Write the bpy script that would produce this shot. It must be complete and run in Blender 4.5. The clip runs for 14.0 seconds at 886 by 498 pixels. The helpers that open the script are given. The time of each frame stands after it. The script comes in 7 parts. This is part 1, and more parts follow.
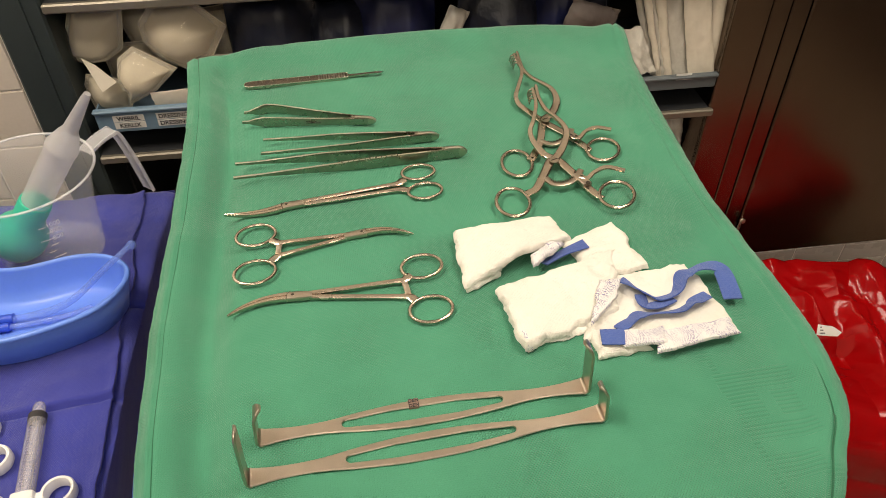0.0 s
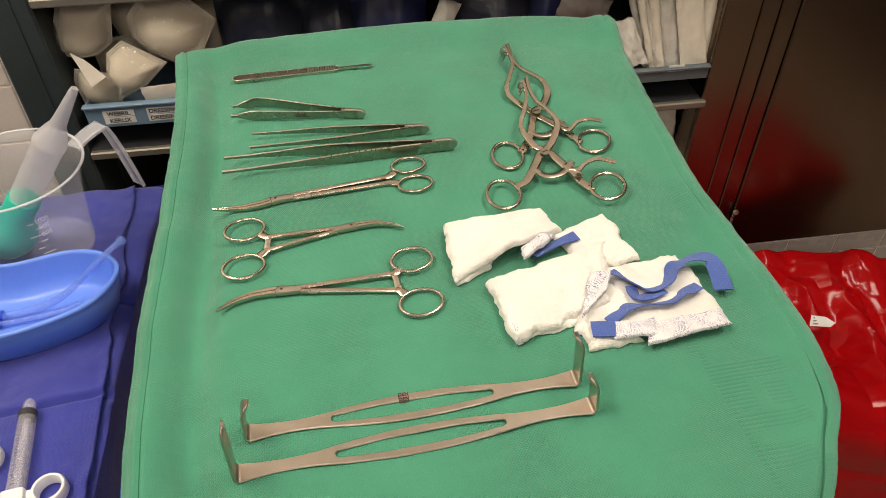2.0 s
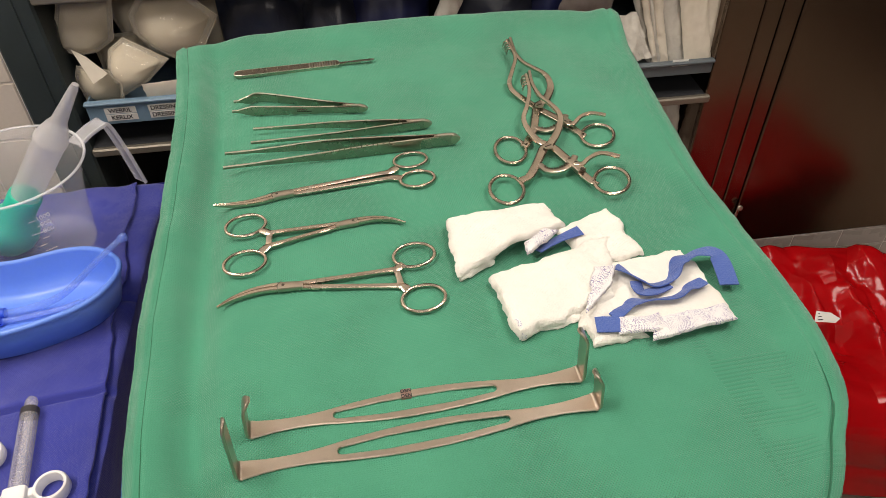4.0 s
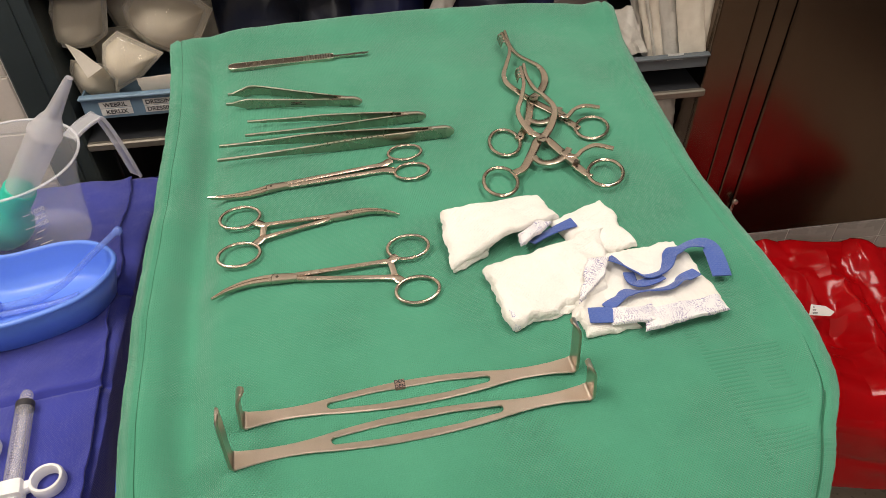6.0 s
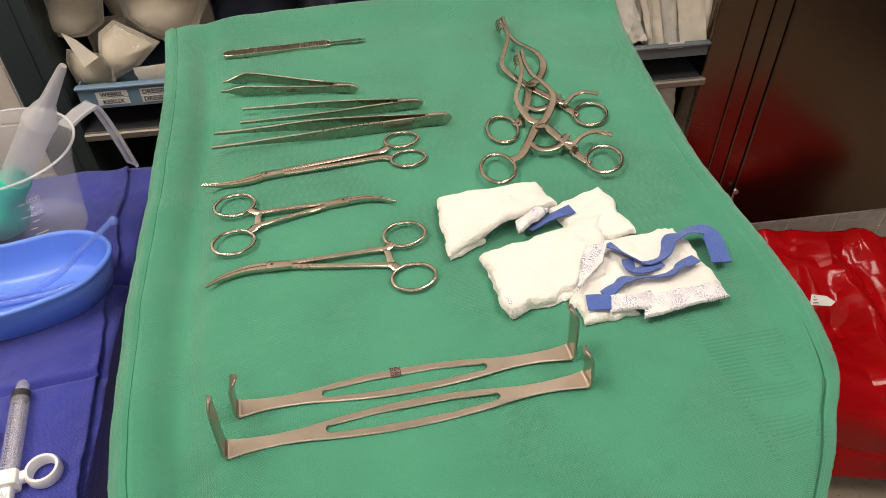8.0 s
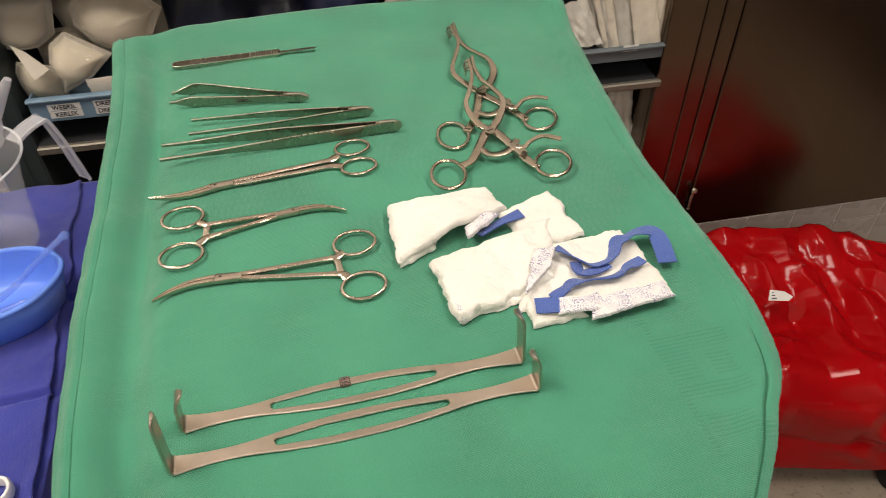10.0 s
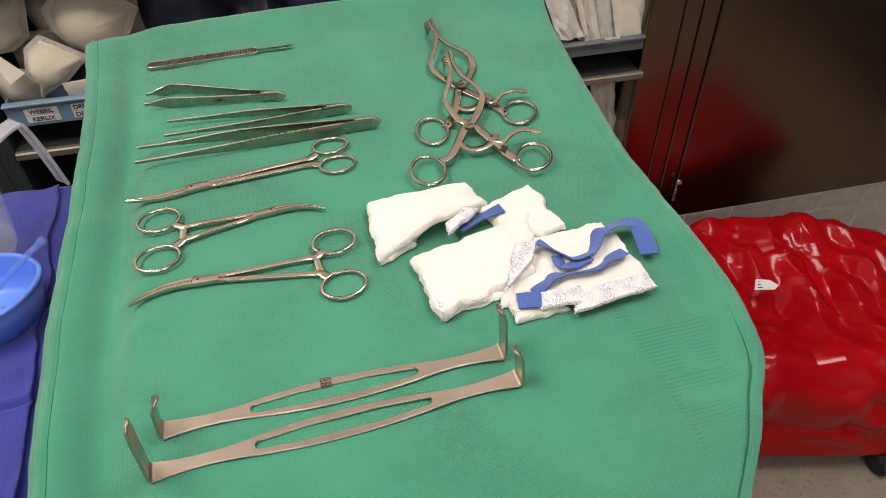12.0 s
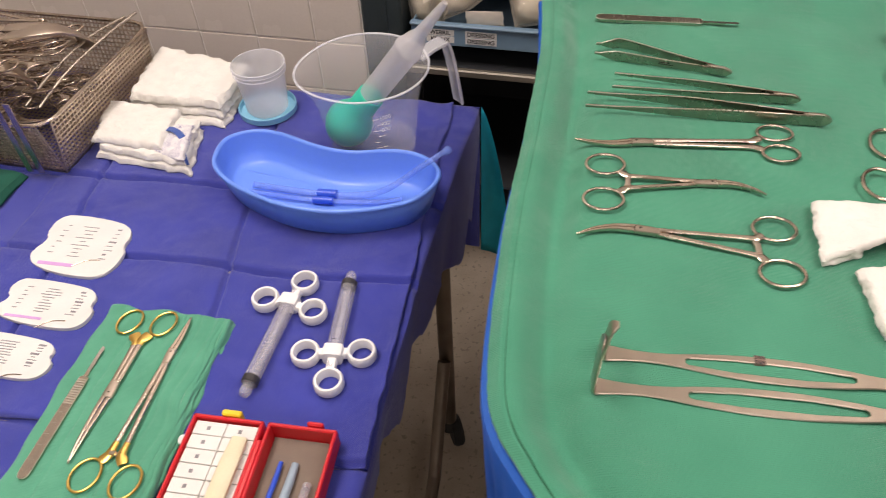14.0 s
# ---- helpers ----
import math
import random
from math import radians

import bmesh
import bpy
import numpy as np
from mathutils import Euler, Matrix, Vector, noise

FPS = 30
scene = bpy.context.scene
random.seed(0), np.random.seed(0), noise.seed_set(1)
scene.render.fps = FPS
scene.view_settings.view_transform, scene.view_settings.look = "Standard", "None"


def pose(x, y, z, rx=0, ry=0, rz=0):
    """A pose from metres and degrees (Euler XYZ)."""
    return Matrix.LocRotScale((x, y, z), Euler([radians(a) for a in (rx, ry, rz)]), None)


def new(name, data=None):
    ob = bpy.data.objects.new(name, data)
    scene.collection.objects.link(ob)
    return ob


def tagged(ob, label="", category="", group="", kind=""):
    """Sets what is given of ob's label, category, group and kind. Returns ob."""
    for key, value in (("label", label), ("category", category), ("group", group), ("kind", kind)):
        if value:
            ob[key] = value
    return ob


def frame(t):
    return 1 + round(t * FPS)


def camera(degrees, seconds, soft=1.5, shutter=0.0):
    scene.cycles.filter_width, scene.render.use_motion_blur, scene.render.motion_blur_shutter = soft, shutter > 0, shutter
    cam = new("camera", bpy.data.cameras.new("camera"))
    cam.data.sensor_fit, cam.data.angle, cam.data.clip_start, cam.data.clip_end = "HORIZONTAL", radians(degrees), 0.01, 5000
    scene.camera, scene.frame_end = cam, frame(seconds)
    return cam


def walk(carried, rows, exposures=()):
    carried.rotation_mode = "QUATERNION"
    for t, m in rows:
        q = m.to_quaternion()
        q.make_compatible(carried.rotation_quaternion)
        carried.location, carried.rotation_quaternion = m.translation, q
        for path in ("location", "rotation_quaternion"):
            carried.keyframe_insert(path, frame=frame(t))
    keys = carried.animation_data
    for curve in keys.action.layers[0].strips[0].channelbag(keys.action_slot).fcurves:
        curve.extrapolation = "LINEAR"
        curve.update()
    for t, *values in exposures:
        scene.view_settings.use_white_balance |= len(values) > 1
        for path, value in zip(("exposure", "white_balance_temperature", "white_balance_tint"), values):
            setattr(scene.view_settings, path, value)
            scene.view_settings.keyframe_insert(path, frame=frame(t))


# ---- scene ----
cam = camera(62.64, 14.0, soft=0.6, shutter=0.4)
# seconds, eye (m), yaw, pitch, roll (degrees)
ROWS = [
    (0, -0.0737, -0.2358, 1.3801, -9.85, -41.98, -0.70),
    (0.5, -0.0722, -0.2362, 1.3784, -9.93, -42.25, -0.64),
    (1, -0.0699, -0.2357, 1.3777, -10.49, -42.61, -0.65),
    (1.5, -0.0691, -0.2370, 1.3779, -10.49, -42.72, -0.77),
    (2, -0.0694, -0.2348, 1.3773, -10.32, -42.45, -0.81),
    (2.5, -0.0688, -0.2322, 1.3758, -10.36, -42.67, -0.90),
    (3, -0.0686, -0.2321, 1.3750, -10.01, -42.57, -1.26),
    (5.5, -0.0688, -0.2348, 1.3715, -10.06, -42.94, -0.95),
    (6, -0.0670, -0.2357, 1.3720, -10.30, -43.02, -1.07),
    (6.5, -0.0658, -0.2337, 1.3706, -10.11, -43.27, -1.22),
    (7, -0.0648, -0.2314, 1.3678, -10.20, -43.57, -1.20),
    (9.5, -0.0597, -0.2407, 1.3646, -10.19, -43.64, -1.30),
    (10, -0.0486, -0.2377, 1.3667, -13.29, -43.27, -0.63),
    (10.5, -0.0432, -0.2352, 1.3641, -14.74, -43.48, -0.76),
    (11, -0.0409, -0.2324, 1.3626, -15.26, -43.61, -1.10),
    (11.5, -0.0406, -0.2333, 1.3632, -14.71, -43.40, -1.31),
    (12, -0.0419, -0.2358, 1.3629, -14.47, -43.52, -1.17),
    (12.5, -0.0491, -0.2411, 1.3622, -13.20, -43.22, -0.96),
    (13, -0.0946, -0.2367, 1.3598, -5.46, -43.53, -0.28),
    (13.5, -0.1336, -0.2467, 1.3755, 7.97, -44.64, -2.53),
    (14, -0.1819, -0.2584, 1.3846, 12.03, -45.60, -2.94),
]
walk(cam, [(t, pose(x, y, z, 0, 0, yaw) @ pose(0, 0, 0, 90 + pitch, 0, 0) @ pose(0, 0, 0, 0, 0, roll)) for t, x, y, z, yaw, pitch, roll in ROWS],
     exposures=[(0.0, -0.5, 7050, 10), (3.0, -0.5, 6520, 12), (6.0, -0.5, 6370, 13), (9.5, -0.5, 6480, 12), (11.0, -0.5, 6450, 12), (12.5, -0.48, 6000, 15), (14.0, -0.5, 6300, 19)])

# ---- frames of reference: tray top, side table top, back wall (x along it, y into it, z from the floor) ----
TRAY = pose(0, 0, 1.0)
TABLE = pose(0, 0, 0.75)
WALL = pose(0, 0.92, 0, 0, 0, -2.86)
ROOM = Matrix()

# ---- world and lights ----
world = bpy.data.worlds.new("room_world")
scene.world = world
world.use_nodes = True
world.node_tree.nodes["Background"].inputs[0].default_value = (0.05, 0.05, 0.055, 1)
world.node_tree.nodes["Background"].inputs[1].default_value = 0.3


def ceiling_lamp(x, y, w, h, watts, col=(1.0, 0.89, 0.76)):
    data = bpy.data.lights.new("ceiling_lamp", "AREA")
    data.shape, data.size, data.size_y, data.energy, data.color = "RECTANGLE", w, h, watts, col
    lamp = new("ceiling_lamp", data)
    lamp.matrix_basis = pose(x, y, 2.66)
    return lamp


LIGHTS = [(-0.96, 0.18, 0.5, 1.0, 40), (0.80, 0.16, 0.55, 1.0, 25), (-0.65, -2.1, 0.55, 1.15, 9), (0.75, -2.1, 0.55, 1.15, 9)]
for lx, ly, lw, lh, watts in LIGHTS:
    ceiling_lamp(lx, ly, lw, lh, watts)


# ---- materials ----
def nodes_of(m):
    m.use_nodes = True
    nt = m.node_tree
    return nt, nt.nodes["Principled BSDF"]


def mat(name, col, col2=None, rough=0.5, metal=0.0, scale=40.0, fine=600.0, bump=0.1, depth=0.001, alpha=1.0, trans=0.0, rough2=None,
        sheen=0.0, coat=0.0, ior=1.45, stretch=(1, 1, 1), spec=0.5, fleck=None):
    """A principled surface with colour and roughness varied at a coarse and a fine scale, and a fine relief."""
    m = bpy.data.materials.new(name)
    nt, p = nodes_of(m)
    tc = nt.nodes.new("ShaderNodeTexCoord")
    mp = nt.nodes.new("ShaderNodeMapping")
    mp.inputs["Scale"].default_value = stretch
    nt.links.new(tc.outputs["Object"], mp.inputs["Vector"])
    big = nt.nodes.new("ShaderNodeTexNoise")
    big.inputs["Scale"].default_value, big.inputs["Detail"].default_value = scale, 5
    small = nt.nodes.new("ShaderNodeTexNoise")
    small.inputs["Scale"].default_value, small.inputs["Detail"].default_value = fine, 3
    for n in (big, small):
        nt.links.new(mp.outputs["Vector"], n.inputs["Vector"])
    col2 = col2 or tuple(c * 0.85 for c in col)
    mix = nt.nodes.new("ShaderNodeMix")
    mix.data_type = "RGBA"
    mix.inputs["A"].default_value, mix.inputs["B"].default_value = (*col, 1), (*col2, 1)
    ramp = nt.nodes.new("ShaderNodeMapRange")
    ramp.inputs["From Min"].default_value, ramp.inputs["From Max"].default_value = 0.3, 0.7
    add = nt.nodes.new("ShaderNodeMath")
    add.operation = "MULTIPLY_ADD"
    nt.links.new(small.outputs["Fac"], add.inputs[0])
    add.inputs[1].default_value = 0.4
    nt.links.new(big.outputs["Fac"], add.inputs[2])
    sub = nt.nodes.new("ShaderNodeMath")
    sub.operation = "SUBTRACT"
    nt.links.new(add.outputs[0], sub.inputs[0])
    sub.inputs[1].default_value = 0.2
    nt.links.new(sub.outputs[0], ramp.inputs["Value"])
    nt.links.new(ramp.outputs["Result"], mix.inputs["Factor"])
    last = mix.outputs["Result"]
    if fleck:
        sp = nt.nodes.new("ShaderNodeTexNoise")
        sp.inputs["Scale"].default_value, sp.inputs["Detail"].default_value = fleck[0], 4
        nt.links.new(mp.outputs["Vector"], sp.inputs["Vector"])
        fr = nt.nodes.new("ShaderNodeMapRange")
        fr.inputs["From Min"].default_value, fr.inputs["From Max"].default_value = fleck[1], fleck[1] + 0.08
        nt.links.new(sp.outputs["Fac"], fr.inputs["Value"])
        fm = nt.nodes.new("ShaderNodeMix")
        fm.data_type = "RGBA"
        nt.links.new(fr.outputs["Result"], fm.inputs["Factor"])
        nt.links.new(last, fm.inputs["A"])
        fm.inputs["B"].default_value = (*fleck[2], 1)
        last = fm.outputs["Result"]
    nt.links.new(last, p.inputs["Base Color"])
    rr = nt.nodes.new("ShaderNodeMapRange")
    rr.inputs["To Min"].default_value, rr.inputs["To Max"].default_value = rough, rough2 if rough2 is not None else min(1, rough + 0.15)
    nt.links.new(big.outputs["Fac"], rr.inputs["Value"])
    nt.links.new(rr.outputs["Result"], p.inputs["Roughness"])
    p.inputs["Metallic"].default_value, p.inputs["IOR"].default_value = metal, ior
    p.inputs["Alpha"].default_value, p.inputs["Transmission Weight"].default_value = alpha, trans
    p.inputs["Sheen Weight"].default_value, p.inputs["Coat Weight"].default_value = sheen, coat
    p.inputs["Specular IOR Level"].default_value = spec
    if bump:
        b = nt.nodes.new("ShaderNodeBump")
        b.inputs["Strength"].default_value, b.inputs["Distance"].default_value = bump, depth
        nt.links.new(small.outputs["Fac"], b.inputs["Height"])
        nt.links.new(b.outputs["Normal"], p.inputs["Normal"])
    return m


def cloth(name, col, col2, pitch=0.0011, strength=0.5, crease=0.25, scale=14.0):
    """Woven cotton: crossing threads as relief, soft creases, worn colour."""
    m = mat(name, col, col2, rough=0.85, rough2=1.0, scale=scale, fine=900, bump=0, sheen=0.25, spec=0.2)
    nt, p = m.node_tree, m.node_tree.nodes["Principled BSDF"]
    tc = nt.nodes.new("ShaderNodeTexCoord")
    waves = []
    for d in ("X", "Y"):
        w = nt.nodes.new("ShaderNodeTexWave")
        w.bands_direction = d
        w.inputs["Scale"].default_value = 1 / (pitch * 20) * 6.28
        w.inputs["Distortion"].default_value, w.inputs["Detail"].default_value, w.inputs["Detail Scale"].default_value = 1.5, 1, 2
        nt.links.new(tc.outputs["Object"], w.inputs["Vector"])
        waves.append(w)
    mul = nt.nodes.new("ShaderNodeMath")
    mul.operation = "MULTIPLY"
    for k, w in enumerate(waves):
        nt.links.new(w.outputs["Fac"], mul.inputs[k])
    b = nt.nodes.new("ShaderNodeBump")
    b.inputs["Strength"].default_value, b.inputs["Distance"].default_value = strength, 0.0006
    nt.links.new(mul.outputs[0], b.inputs["Height"])
    big = nt.nodes.new("ShaderNodeTexNoise")
    big.inputs["Scale"].default_value, big.inputs["Detail"].default_value = scale * 1.7, 4
    nt.links.new(tc.outputs["Object"], big.inputs["Vector"])
    b2 = nt.nodes.new("ShaderNodeBump")
    b2.inputs["Strength"].default_value, b2.inputs["Distance"].default_value = crease, 0.004
    nt.links.new(big.outputs["Fac"], b2.inputs["Height"])
    nt.links.new(b2.outputs["Normal"], b.inputs["Normal"])
    nt.links.new(b.outputs["Normal"], p.inputs["Normal"])
    return m


def netting(name):
    """Open gauze lattice: pale threads over gaps that show blue marker threads."""
    m = mat(name, (0.80, 0.78, 0.76), (0.7, 0.68, 0.69), rough=0.9, fine=1500, bump=0.5)
    nt, p = m.node_tree, m.node_tree.nodes["Principled BSDF"]
    tc = nt.nodes.new("ShaderNodeTexCoord")
    warp = nt.nodes.new("ShaderNodeTexNoise")
    warp.inputs["Scale"].default_value, warp.inputs["Detail"].default_value = 120, 3
    nt.links.new(tc.outputs["Object"], warp.inputs["Vector"])
    bend = nt.nodes.new("ShaderNodeVectorMath")
    bend.operation = "MULTIPLY_ADD"
    nt.links.new(warp.outputs["Color"], bend.inputs[0])
    bend.inputs[1].default_value = (0.013, 0.013, 0.0)
    nt.links.new(tc.outputs["Object"], bend.inputs[2])
    xyz = nt.nodes.new("ShaderNodeSeparateXYZ")
    nt.links.new(bend.outputs["Vector"], xyz.inputs[0])

    def threads(axis, gap):
        mul = nt.nodes.new("ShaderNodeMath")
        mul.operation = "MULTIPLY"
        nt.links.new(xyz.outputs[axis], mul.inputs[0])
        mul.inputs[1].default_value = 6.2832 / gap
        wave = nt.nodes.new("ShaderNodeMath")
        wave.operation = "SINE"
        nt.links.new(mul.outputs[0], wave.inputs[0])
        open_ = nt.nodes.new("ShaderNodeMapRange")
        open_.inputs["From Min"].default_value, open_.inputs["From Max"].default_value = -0.75, 0.25
        nt.links.new(wave.outputs[0], open_.inputs["Value"])
        return open_.outputs["Result"]

    holes = nt.nodes.new("ShaderNodeMath")
    holes.operation = "MULTIPLY"
    nt.links.new(threads("X", 0.0018), holes.inputs[0])
    nt.links.new(threads("Y", 0.0014), holes.inputs[1])
    gaps = holes.outputs[0]
    patch = nt.nodes.new("ShaderNodeTexNoise")
    patch.inputs["Scale"].default_value, patch.inputs["Detail"].default_value = 110, 3
    nt.links.new(tc.outputs["Object"], patch.inputs["Vector"])
    pr = nt.nodes.new("ShaderNodeMapRange")
    pr.inputs["From Min"].default_value, pr.inputs["From Max"].default_value = 0.30, 0.68
    nt.links.new(patch.outputs["Fac"], pr.inputs["Value"])
    mu = nt.nodes.new("ShaderNodeMath")
    mu.operation = "MULTIPLY"
    nt.links.new(gaps, mu.inputs[0])
    nt.links.new(pr.outputs["Result"], mu.inputs[1])
    r = nt.nodes.new("ShaderNodeMapRange")
    r.inputs["From Min"].default_value, r.inputs["From Max"].default_value = 0.1, 0.75
    nt.links.new(mu.outputs[0], r.inputs["Value"])
    mix = nt.nodes.new("ShaderNodeMix")
    mix.data_type = "RGBA"
    old = p.inputs["Base Color"].links[0].from_socket
    nt.links.new(old, mix.inputs["A"])
    mix.inputs["B"].default_value = (0.2, 0.18, 0.34, 1)
    nt.links.new(r.outputs["Result"], mix.inputs["Factor"])
    nt.links.new(mix.outputs["Result"], p.inputs["Base Color"])
    return m


